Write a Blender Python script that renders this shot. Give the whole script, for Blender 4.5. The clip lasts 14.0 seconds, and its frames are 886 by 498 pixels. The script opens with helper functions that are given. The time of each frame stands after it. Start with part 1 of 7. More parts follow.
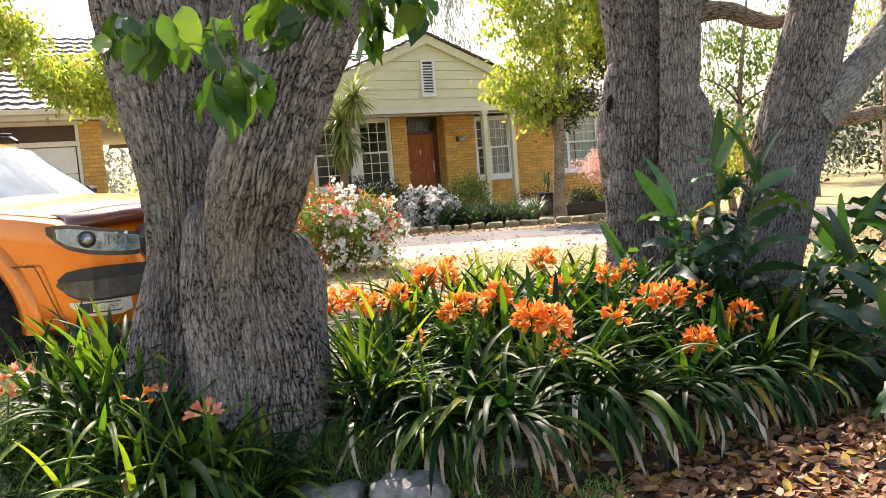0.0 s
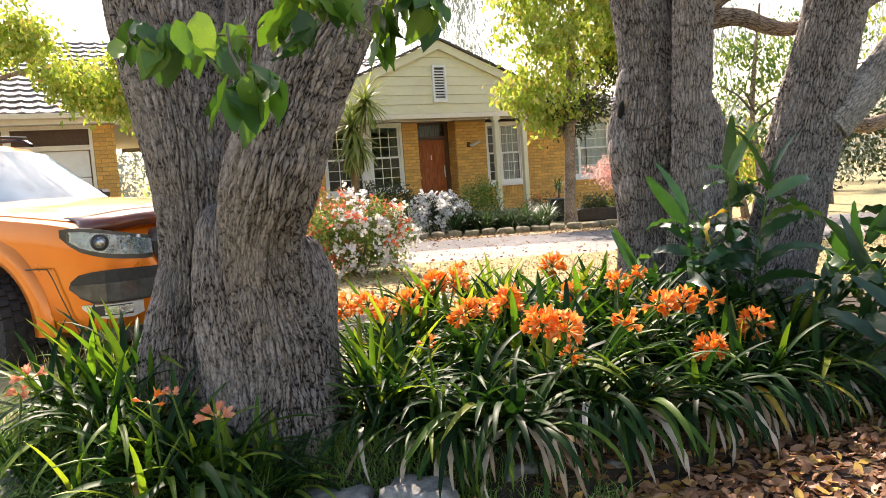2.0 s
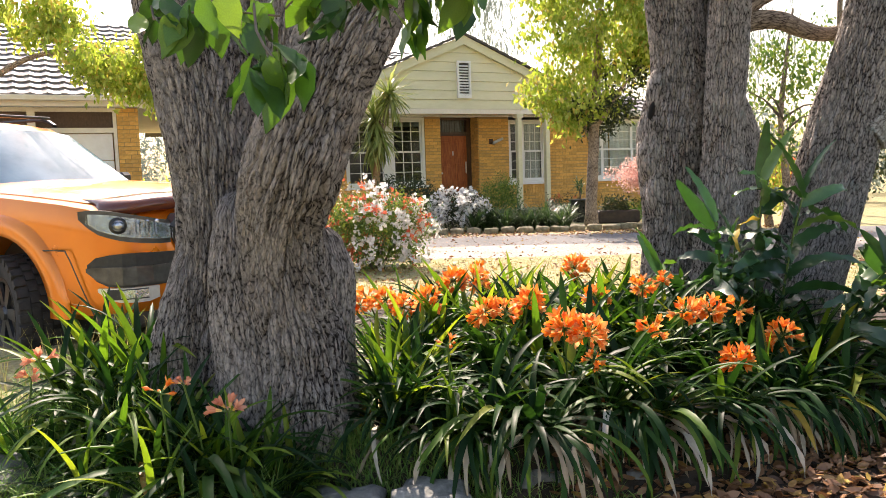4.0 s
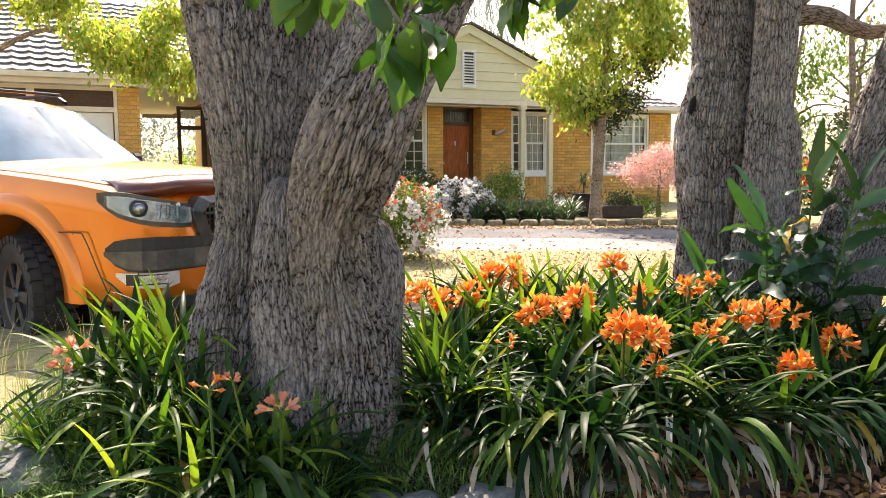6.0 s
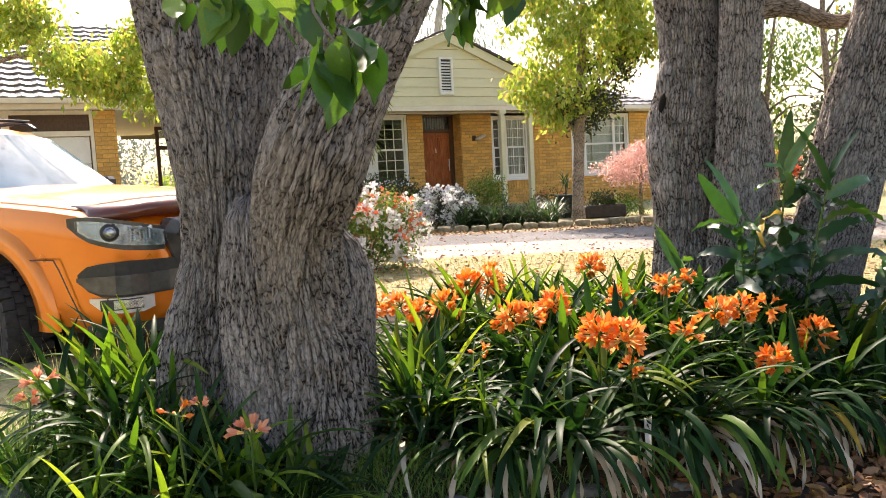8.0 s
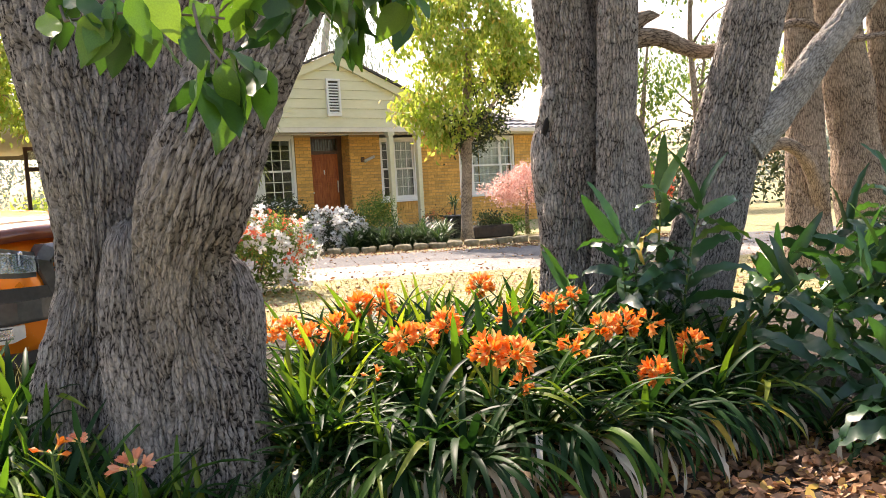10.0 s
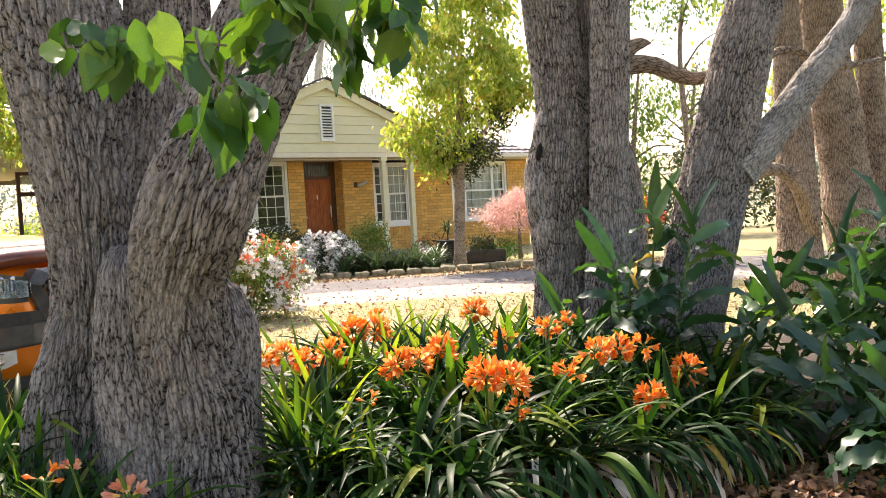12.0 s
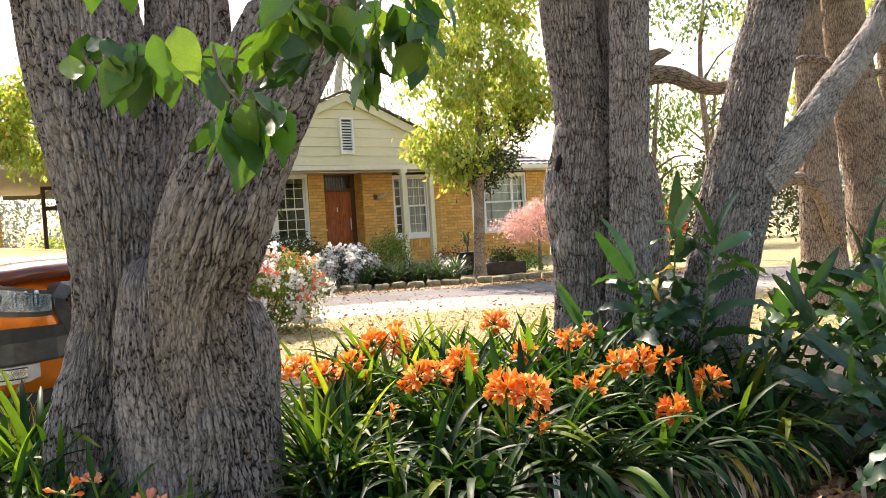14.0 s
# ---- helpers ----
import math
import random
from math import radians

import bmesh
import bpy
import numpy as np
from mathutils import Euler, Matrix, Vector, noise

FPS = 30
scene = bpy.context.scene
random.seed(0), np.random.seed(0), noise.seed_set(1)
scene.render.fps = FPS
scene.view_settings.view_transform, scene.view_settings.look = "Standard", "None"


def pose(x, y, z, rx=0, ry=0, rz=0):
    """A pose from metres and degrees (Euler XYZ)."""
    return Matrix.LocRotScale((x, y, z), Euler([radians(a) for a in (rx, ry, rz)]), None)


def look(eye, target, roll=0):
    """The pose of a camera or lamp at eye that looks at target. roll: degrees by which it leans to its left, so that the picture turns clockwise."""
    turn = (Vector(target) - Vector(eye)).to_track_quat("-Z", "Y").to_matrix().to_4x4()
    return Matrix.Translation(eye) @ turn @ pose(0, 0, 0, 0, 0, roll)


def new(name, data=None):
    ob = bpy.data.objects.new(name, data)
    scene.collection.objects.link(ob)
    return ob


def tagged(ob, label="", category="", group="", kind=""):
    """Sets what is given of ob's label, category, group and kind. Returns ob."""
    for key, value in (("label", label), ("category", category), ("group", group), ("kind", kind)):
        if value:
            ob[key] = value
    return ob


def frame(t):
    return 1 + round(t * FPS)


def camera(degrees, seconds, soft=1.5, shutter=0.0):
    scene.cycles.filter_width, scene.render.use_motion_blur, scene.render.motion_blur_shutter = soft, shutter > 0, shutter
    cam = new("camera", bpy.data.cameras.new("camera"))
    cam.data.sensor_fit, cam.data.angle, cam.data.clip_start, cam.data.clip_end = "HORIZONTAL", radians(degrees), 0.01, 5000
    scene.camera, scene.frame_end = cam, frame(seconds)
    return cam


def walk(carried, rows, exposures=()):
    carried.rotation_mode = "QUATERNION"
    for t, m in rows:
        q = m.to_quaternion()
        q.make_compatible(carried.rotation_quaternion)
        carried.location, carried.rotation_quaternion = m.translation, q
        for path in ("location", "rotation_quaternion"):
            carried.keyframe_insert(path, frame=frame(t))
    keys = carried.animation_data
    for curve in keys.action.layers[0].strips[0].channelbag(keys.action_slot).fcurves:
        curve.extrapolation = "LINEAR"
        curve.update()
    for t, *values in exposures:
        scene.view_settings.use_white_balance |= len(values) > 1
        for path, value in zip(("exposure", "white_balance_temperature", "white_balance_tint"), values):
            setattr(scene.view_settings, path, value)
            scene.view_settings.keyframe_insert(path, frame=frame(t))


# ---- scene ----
cam = camera(58.0, 14.0, soft=0.45)
PATH = [
    (0, (0.393, 0.001, 1.226), (0.269, 1.987, 1.03), -4.3),
    (0.5, (0.393, -0.005, 1.228), (0.265, 1.982, 1.037), -4.2),
    (1, (0.395, -0.009, 1.229), (0.262, 1.978, 1.04), -4.1),
    (1.5, (0.394, -0.005, 1.229), (0.252, 1.981, 1.043), -4.1),
    (2, (0.392, -0.001, 1.227), (0.243, 1.985, 1.046), -4.0),
    (2.5, (0.388, 0.002, 1.227), (0.233, 1.988, 1.048), -4.0),
    (5, (0.282, 0.19, 1.221), (0.067, 2.169, 1.024), -0.6),
    (5.5, (0.183, 0.232, 1.226), (-0.04, 2.21, 1.024), -0.7),
    (6, (0.096, 0.216, 1.228), (-0.071, 2.198, 1.014), -0.2),
    (6.5, (0.117, 0.225, 1.234), (-0.038, 2.208, 1.025), -0.0),
    (7, (0.14, 0.26, 1.228), (-0.009, 2.243, 1.018), -0.2),
    (7.5, (0.159, 0.267, 1.234), (0.012, 2.25, 1.026), -2.4),
    (8, (0.167, 0.254, 1.235), (0.029, 2.239, 1.038), -2.9),
    (8.5, (0.17, 0.251, 1.235), (0.077, 2.239, 1.043), -3.4),
    (9, (0.165, 0.255, 1.239), (0.201, 2.246, 1.055), -3.4),
    (9.2, (0.167, 0.254, 1.24), (0.239, 2.244, 1.059), -3.3),
    (11.5, (0.15, 0.239, 1.24), (0.315, 2.229, 1.132), -3.1),
    (12, (0.15, 0.24, 1.24), (0.311, 2.231, 1.142), -3.1),
    (12.5, (0.15, 0.238, 1.24), (0.304, 2.23, 1.152), -3.2),
    (13, (0.151, 0.238, 1.24), (0.292, 2.231, 1.162), -3.2),
    (13.5, (0.152, 0.243, 1.241), (0.282, 2.238, 1.169), -3.3),
    (14, (0.154, 0.251, 1.242), (0.267, 2.246, 1.176), -3.4),
]
EXPOSURE = 1.30
walk(cam, [(t, look(e, g, r)) for t, e, g, r in PATH], [(t, EXPOSURE + e, 7250, 21) for t, e in ((0, 0.0), (5.5, 0.0), (6, 0.10), (6.5, 0.10), (7.5, 0.0), (8.5, 0.02), (9, 0.12), (12.5, 0.12), (14, 0.03))])

# ---- world and sun ----
SUN_AZ, SUN_EL = -20.0, 45.0        # degrees from +y towards +x, and above the horizon
world = bpy.data.worlds.new("world")
scene.world = world
world.use_nodes = True
wn = world.node_tree.nodes
sky = wn.new("ShaderNodeTexSky")
sky.sky_type, sky.sun_disc = "NISHITA", False
sky.sun_elevation, sky.sun_rotation = radians(SUN_EL), radians(SUN_AZ)
sky.air_density, sky.dust_density = 1.3, 2.5
world.node_tree.links.new(sky.outputs["Color"], wn["Background"].inputs["Color"])
wn["Background"].inputs["Strength"].default_value = 0.15
sun = new("sun", bpy.data.lights.new("sun", "SUN"))
sun.data.energy, sun.data.angle, sun.data.color = 4.5, radians(0.53), (1.0, 0.94, 0.84)
_sd = Vector((math.sin(radians(SUN_AZ)) * math.cos(radians(SUN_EL)), math.cos(radians(SUN_AZ)) * math.cos(radians(SUN_EL)), math.sin(radians(SUN_EL))))
sun.matrix_world = look(_sd * 60, (0, 0, 0))


# ---- tools ----
def part(name, bm, mat, parent=None, label="", smooth=False):
    """Links a bmesh as one mesh object under a thing or part; its coordinates are its parent's."""
    me = bpy.data.meshes.new(name)
    bm.to_mesh(me)
    bm.free()
    for m in (mat if isinstance(mat, (list, tuple)) else [mat]):
        me.materials.append(m)
    if smooth:
        me.polygons.foreach_set("use_smooth", [True] * len(me.polygons))
    ob = new(name, me)
    if parent is not None:
        ob.parent = parent
    if label:
        ob["label"] = label
    return ob


def box(bm, x0, x1, y0, y1, z0, z1, bevel=0.0):
    vs = [bm.verts.new((x, y, z)) for x in (x0, x1) for y in (y0, y1) for z in (z0, z1)]
    fs = [bm.faces.new([vs[k] for k in f]) for f in ((0, 1, 3, 2), (4, 6, 7, 5), (0, 4, 5, 1), (2, 3, 7, 6), (0, 2, 6, 4), (1, 5, 7, 3))]
    if bevel:
        es = {e for f in fs for e in f.edges}
        bmesh.ops.bevel(bm, geom=list(es), offset=bevel, segments=1, affect="EDGES")
    return vs


def slab(name, x0, x1, y0, y1, z0, z1, mat, parent=None, label="", bevel=0.0):
    bm = bmesh.new()
    box(bm, x0, x1, y0, y1, z0, z1, bevel)
    return part(name, bm, mat, parent, label)


# ---- materials ----
def nodes_of(name):
    m = bpy.data.materials.new(name)
    m.use_nodes = True
    nt = m.node_tree
    return m, nt, nt.nodes, nt.links, nt.nodes["Principled BSDF"]


def ramp_node(nt, stops):
    r = nt.nodes.new("ShaderNodeValToRGB")
    e = r.color_ramp.elements
    while len(e) < len(stops):
        e.new(0.5)
    for k, (p, c) in enumerate(stops):
        e[k].position, e[k].color = p, (*c, 1)
    return r


def surf(name, stops, nscale=8.0, stretch=(1, 1, 1), detail=6, rough=0.7, rvar=0.12, bump=0.3, bdist=0.01, big=0.7, bigamt=0.25,
         rand=0.0, metal=0.0, coat=0.0, spec=0.5, uv=False):
    """A rough surface: fine noise picks the colour, broad noise and each piece's own random value vary it, and the noise lifts it."""
    m, nt, n, l, b = nodes_of(name)
    tc = n.new("ShaderNodeTexCoord")
    mp = n.new("ShaderNodeMapping")
    mp.inputs["Scale"].default_value = stretch
    l.new(tc.outputs["UV" if uv else "Object"], mp.inputs["Vector"])
    nz = n.new("ShaderNodeTexNoise")
    nz.inputs["Scale"].default_value, nz.inputs["Detail"].default_value, nz.inputs["Roughness"].default_value = nscale, detail, 0.62
    l.new(mp.outputs["Vector"], nz.inputs["Vector"])
    rp = ramp_node(nt, stops)
    l.new(nz.outputs["Fac"], rp.inputs["Fac"])
    col = rp.outputs["Color"]
    nb = n.new("ShaderNodeTexNoise")
    nb.inputs["Scale"].default_value, nb.inputs["Detail"].default_value = big, 3
    l.new(tc.outputs["Object"], nb.inputs["Vector"])
    mr = n.new("ShaderNodeMapRange")
    mr.inputs["From Min"].default_value, mr.inputs["From Max"].default_value = 0.3, 0.7
    mr.inputs["To Min"].default_value, mr.inputs["To Max"].default_value = 1 - bigamt, 1 + bigamt
    l.new(nb.outputs["Fac"], mr.inputs["Value"])
    val = mr.outputs["Result"]
    if rand:
        oi, ge = n.new("ShaderNodeObjectInfo"), n.new("ShaderNodeNewGeometry")
        ad = n.new("ShaderNodeMath")
        ad.operation = "ADD"
        l.new(oi.outputs["Random"], ad.inputs[0]), l.new(ge.outputs["Random Per Island"], ad.inputs[1])
        fr = n.new("ShaderNodeMath")
        fr.operation = "FRACT"
        l.new(ad.outputs[0], fr.inputs[0])
        m2 = n.new("ShaderNodeMapRange")
        m2.inputs["To Min"].default_value, m2.inputs["To Max"].default_value = 1 - rand, 1 + rand
        l.new(fr.outputs[0], m2.inputs["Value"])
        mu = n.new("ShaderNodeMath")
        mu.operation = "MULTIPLY"
        l.new(val, mu.inputs[0]), l.new(m2.outputs["Result"], mu.inputs[1])
        val = mu.outputs[0]
    vm = n.new("ShaderNodeVectorMath")
    vm.operation = "SCALE"
    l.new(col, vm.inputs[0]), l.new(val, vm.inputs["Scale"])
    l.new(vm.outputs["Vector"], b.inputs["Base Color"])
    rr = n.new("ShaderNodeMapRange")
    rr.inputs["To Min"].default_value, rr.inputs["To Max"].default_value = rough - rvar, min(1, rough + rvar)
    l.new(nz.outputs["Fac"], rr.inputs["Value"])
    l.new(rr.outputs["Result"], b.inputs["Roughness"])
    if bump:
        bp = n.new("ShaderNodeBump")
        bp.inputs["Strength"].default_value, bp.inputs["Distance"].default_value = bump, bdist
        l.new(nz.outputs["Fac"], bp.inputs["Height"])
        l.new(bp.outputs["Normal"], b.inputs["Normal"])
    b.inputs["Metallic"].default_value, b.inputs["Coat Weight"].default_value, b.inputs["Specular IOR Level"].default_value = metal, coat, spec
    return m


def leafy(name, stops, rough=0.4, trans=0.35, tcol=None, vein=0.0, spec=0.5):
    """Leaf or petal: each piece takes its own colour, and light shines through it."""
    m, nt, n, l, b = nodes_of(name)
    ge, oi = n.new("ShaderNodeNewGeometry"), n.new("ShaderNodeObjectInfo")
    ad, fr = n.new("ShaderNodeMath"), n.new("ShaderNodeMath")
    ad.operation, fr.operation = "ADD", "FRACT"
    l.new(ge.outputs["Random Per Island"], ad.inputs[0]), l.new(oi.outputs["Random"], ad.inputs[1])
    l.new(ad.outputs[0], fr.inputs[0])
    rp = ramp_node(nt, stops)
    l.new(fr.outputs[0], rp.inputs["Fac"])
    tc, nz = n.new("ShaderNodeTexCoord"), n.new("ShaderNodeTexNoise")
    nz.inputs["Scale"].default_value, nz.inputs["Detail"].default_value = 35, 3
    l.new(tc.outputs["Object"], nz.inputs["Vector"])
    mr = n.new("ShaderNodeMapRange")
    mr.inputs["To Min"].default_value, mr.inputs["To Max"].default_value = 0.7, 1.3
    l.new(nz.outputs["Fac"], mr.inputs["Value"])
    vm = n.new("ShaderNodeVectorMath")
    vm.operation = "SCALE"
    l.new(rp.outputs["Color"], vm.inputs[0]), l.new(mr.outputs["Result"], vm.inputs["Scale"])
    l.new(vm.outputs["Vector"], b.inputs["Base Color"])
    b.inputs["Roughness"].default_value, b.inputs["Specular IOR Level"].default_value = rough, spec
    tr, mx = n.new("ShaderNodeBsdfTranslucent"), n.new("ShaderNodeMixShader")
    if tcol:
        mc = n.new("ShaderNodeVectorMath")
        mc.operation = "MULTIPLY"
        mc.inputs[1].default_value = tcol
        l.new(vm.outputs["Vector"], mc.inputs[0]), l.new(mc.outputs["Vector"], tr.inputs["Color"])
    else:
        l.new(vm.outputs["Vector"], tr.inputs["Color"])
    mx.inputs["Fac"].default_value = trans
    l.new(b.outputs["BSDF"], mx.inputs[1]), l.new(tr.outputs["BSDF"], mx.inputs[2])
    l.new(mx.outputs["Shader"], n["Material Output"].inputs["Surface"])
    return m


def glassy(name, tint=(0.9, 0.95, 0.95), rough=0.02, through=0.75):
    m, nt, n, l, b = nodes_of(name)
    b.inputs["Base Color"].default_value = (*tint, 1)
    b.inputs["Roughness"].default_value, b.inputs["Transmission Weight"].default_value, b.inputs["IOR"].default_value = rough, 1.0, 1.45
    t, mx = n.new("ShaderNodeBsdfTransparent"), n.new("ShaderNodeMixShader")
    t.inputs["Color"].default_value = (*tint, 1)
    g = n.new("ShaderNodeBsdfGlossy")
    g.inputs["Roughness"].default_value = rough
    f = n.new("ShaderNodeFresnel")
    f.inputs["IOR"].default_value = 1.45
    l.new(f.outputs["Fac"], mx.inputs["Fac"]), l.new(t.outputs["BSDF"], mx.inputs[1]), l.new(g.outputs["BSDF"], mx.inputs[2])
    l.new(mx.outputs["Shader"], n["Material Output"].inputs["Surface"])
    return m


BRICK = surf("yellow_brick", [(0.3, (0.54, 0.265, 0.06)), (0.5, (0.70, 0.385, 0.10)), (0.75, (0.78, 0.46, 0.15))], 14, rough=0.85, bump=0.4, bdist=0.004, rand=0.16, big=1.5, bigamt=0.1)
MORTAR = surf("mortar", [(0.3, (0.30, 0.20, 0.09)), (0.7, (0.42, 0.30, 0.15))], 30, rough=0.95, bump=0.4, bdist=0.003)
CREAM = surf("cream_paint", [(0.3, (0.66, 0.62, 0.40)), (0.7, (0.72, 0.68, 0.47))], 6, stretch=(1, 1, 4), rough=0.55, bump=0.08, bdist=0.003, bigamt=0.07)
TRIM = surf("trim_paint", [(0.3, (0.72, 0.64, 0.50)), (0.7, (0.80, 0.73, 0.60))], 9, rough=0.5, bump=0.08, bdist=0.002, bigamt=0.08)
WHITE = surf("white_paint", [(0.3, (0.76, 0.74, 0.68)), (0.7, (0.83, 0.82, 0.78))], 8, rough=0.5, bump=0.06, bdist=0.002, bigamt=0.06)
TILE = surf("roof_tile", [(0.3, (0.17, 0.155, 0.15)), (0.6, (0.28, 0.26, 0.255)), (0.8, (0.38, 0.35, 0.34))], 9, rough=0.65, spec=0.35, bump=0.3, bdist=0.006, rand=0.15, bigamt=0.2)
CAP = surf("barge_tile", [(0.3, (0.05, 0.045, 0.04)), (0.7, (0.10, 0.085, 0.075))], 9, rough=0.7)
DOORWOOD = surf("door_wood", [(0.3, (0.22, 0.055, 0.016)), (0.6, (0.40, 0.12, 0.034)), (0.8, (0.52, 0.19, 0.06))], 7, stretch=(3, 3, 0.5), rough=0.5, spec=0.25, bump=0.15, bdist=0.002, bigamt=0.15)
DARKWOOD = surf("dark_timber", [(0.3, (0.06, 0.025, 0.012)), (0.7, (0.13, 0.06, 0.03))], 8, stretch=(3, 3, 0.6), rough=0.5, bump=0.1, bdist=0.002)
LATTICE = surf("lattice_brown", [(0.3, (0.09, 0.05, 0.03)), (0.7, (0.15, 0.09, 0.055))], 20, rough=0.7)
# Dark colour puts the gloom of the unlit room into its surfaces.
ROOM_SHADE = surf("inner_wall", [(0.3, (0.10, 0.09, 0.08)), (0.7, (0.14, 0.13, 0.11))], 3, rough=0.9)
CURTAIN = surf("curtain", [(0.3, (0.55, 0.52, 0.46)), (0.7, (0.68, 0.65, 0.58))], 20, rough=0.9, bump=0.1)
PANE = glassy("window_glass")
METAL = surf("pale_metal", [(0.3, (0.55, 0.54, 0.52)), (0.7, (0.68, 0.67, 0.65))], 20, rough=0.35, metal=0.6, bump=0.05)
SANDSTONE = surf("sandstone", [(0.3, (0.10, 0.085, 0.05)), (0.55, (0.24, 0.20, 0.12)), (0.8, (0.40, 0.33, 0.23))], 12, rough=0.9, bump=0.6, bdist=0.02, rand=0.15)
KERBSTONE = surf("grey_stone", [(0.3, (0.06, 0.065, 0.06)), (0.5, (0.17, 0.17, 0.155)), (0.75, (0.32, 0.31, 0.285))], 16, rough=0.9, bump=0.8, bdist=0.015, rand=0.15, big=5)
POT = surf("dark_glaze", [(0.3, (0.012, 0.016, 0.018)), (0.7, (0.03, 0.035, 0.035))], 10, rough=0.3, bump=0.05)
TROUGH = surf("weathered_trough", [(0.3, (0.03, 0.022, 0.017)), (0.7, (0.07, 0.052, 0.04))], 10, rough=0.8)


def ground_mat():
    """Soil and short grass near, dry lawn strewn with fallen leaves further off."""
    m, nt, n, l, b = nodes_of("earth_and_lawn")
    tc = n.new("ShaderNodeTexCoord")
    fine, broad = n.new("ShaderNodeTexNoise"), n.new("ShaderNodeTexNoise")
    fine.inputs["Scale"].default_value, fine.inputs["Detail"].default_value, fine.inputs["Roughness"].default_value = 9, 9, 0.75
    broad.inputs["Scale"].default_value, broad.inputs["Detail"].default_value = 0.9, 4
    for x in (fine, broad):
        l.new(tc.outputs["Object"], x.inputs["Vector"])
    lawn = ramp_node(nt, [(0.30, (0.10, 0.10, 0.03)), (0.45, (0.24, 0.21, 0.08)), (0.60, (0.38, 0.33, 0.18)), (0.72, (0.50, 0.44, 0.31))])
    soil = ramp_node(nt, [(0.35, (0.020, 0.014, 0.009)), (0.55, (0.05, 0.035, 0.022)), (0.7, (0.11, 0.075, 0.045))])
    l.new(fine.outputs["Fac"], lawn.inputs["Fac"]), l.new(fine.outputs["Fac"], soil.inputs["Fac"])
    sep = n.new("ShaderNodeSeparateXYZ")
    l.new(tc.outputs["Object"], sep.inputs["Vector"])
    ad = n.new("ShaderNodeMath")
    ad.operation = "ADD"
    sc = n.new("ShaderNodeMath")
    sc.operation = "MULTIPLY"
    sc.inputs[1].default_value = 2.0
    l.new(broad.outputs["Fac"], sc.inputs[0]), l.new(sc.outputs[0], ad.inputs[0]), l.new(sep.outputs["Y"], ad.inputs[1])
    mr = n.new("ShaderNodeMapRange")
    mr.inputs["From Min"].default_value, mr.inputs["From Max"].default_value = 7.2, 8.0
    l.new(ad.outputs[0], mr.inputs["Value"])
    mf = n.new("ShaderNodeMapRange")
    mf.inputs["From Min"].default_value, mf.inputs["From Max"].default_value = 2.9, 2.2
    l.new(ad.outputs[0], mf.inputs["Value"])
    mm = n.new("ShaderNodeMath")
    mm.operation = "MAXIMUM"
    l.new(mr.outputs["Result"], mm.inputs[0]), l.new(mf.outputs["Result"], mm.inputs[1])
    bx, bw, bo = n.new("ShaderNodeMath"), n.new("ShaderNodeMapRange"), n.new("ShaderNodeMath")
    bx.operation, bo.operation = "SUBTRACT", "MAXIMUM"
    l.new(sep.outputs["X"], bx.inputs[0]), l.new(sc.outputs[0], bx.inputs[1])
    bw.inputs["From Min"].default_value, bw.inputs["From Max"].default_value = -2.55, -3.0
    l.new(bx.outputs[0], bw.inputs["Value"])
    l.new(mm.outputs[0], bo.inputs[0]), l.new(bw.outputs["Result"], bo.inputs[1])
    mx = n.new("ShaderNodeMix")
    mx.data_type = "RGBA"
    l.new(bo.outputs[0], mx.inputs["Factor"]), l.new(soil.outputs["Color"], mx.inputs["A"]), l.new(lawn.outputs["Color"], mx.inputs["B"])
    l.new(mx.outputs["Result"], b.inputs["Base Color"])
    b.inputs["Roughness"].default_value = 0.95
    bp = n.new("ShaderNodeBump")
    bp.inputs["Strength"].default_value, bp.inputs["Distance"].default_value = 0.8, 0.03
    l.new(fine.outputs["Fac"], bp.inputs["Height"]), l.new(bp.outputs["Normal"], b.inputs["Normal"])
    return m


EARTH = ground_mat()
# Dark grey puts the shade on the drive's far half into its colour.
SHADED_DRIVE = surf("shade_grey_drive", [(0.35, (0.07, 0.068, 0.068)), (0.5, (0.13, 0.125, 0.122)), (0.68, (0.21, 0.20, 0.19))], 34, detail=8, rough=0.95, bump=0.6, bdist=0.02, big=0.6, bigamt=0.25)
GRAVEL = surf("gravel_drive", [(0.35, (0.15, 0.125, 0.105)), (0.5, (0.30, 0.265, 0.23)), (0.68, (0.44, 0.40, 0.355))], 40, detail=8, rough=0.95, bump=0.6, bdist=0.02, big=0.6, bigamt=0.2)


# ---- ground ----
def smooth(a, b, x):
    t = min(1, max(0, (x - a) / (b - a)))
    return t * t * (3 - 2 * t)


def front(x):
    """The front edge of the raised bed."""
    return 2.80 + 0.62 * max(0, x - 0.45) + 0.25 * max(0, -1.3 - x)


def gz(x, y):
    """Height of the ground: a raised bed under the trees, level lawn and drive behind it."""
    f = front(x)
    top = 0.20 - 0.10 * smooth(0.6, 1.6, x) - 0.08 * smooth(-1.4, -2.2, x)
    z = -0.03 + (top + 0.03) * smooth(f - 0.04, f + 0.32, y) - top * smooth(5.6, 8.0, y)
    return z + 0.03 * noise.noise((x * 1.3, y * 1.3, 0)) * (1 - smooth(7, 9, y)) - 0.06 * smooth(2.4, 1.0, y)


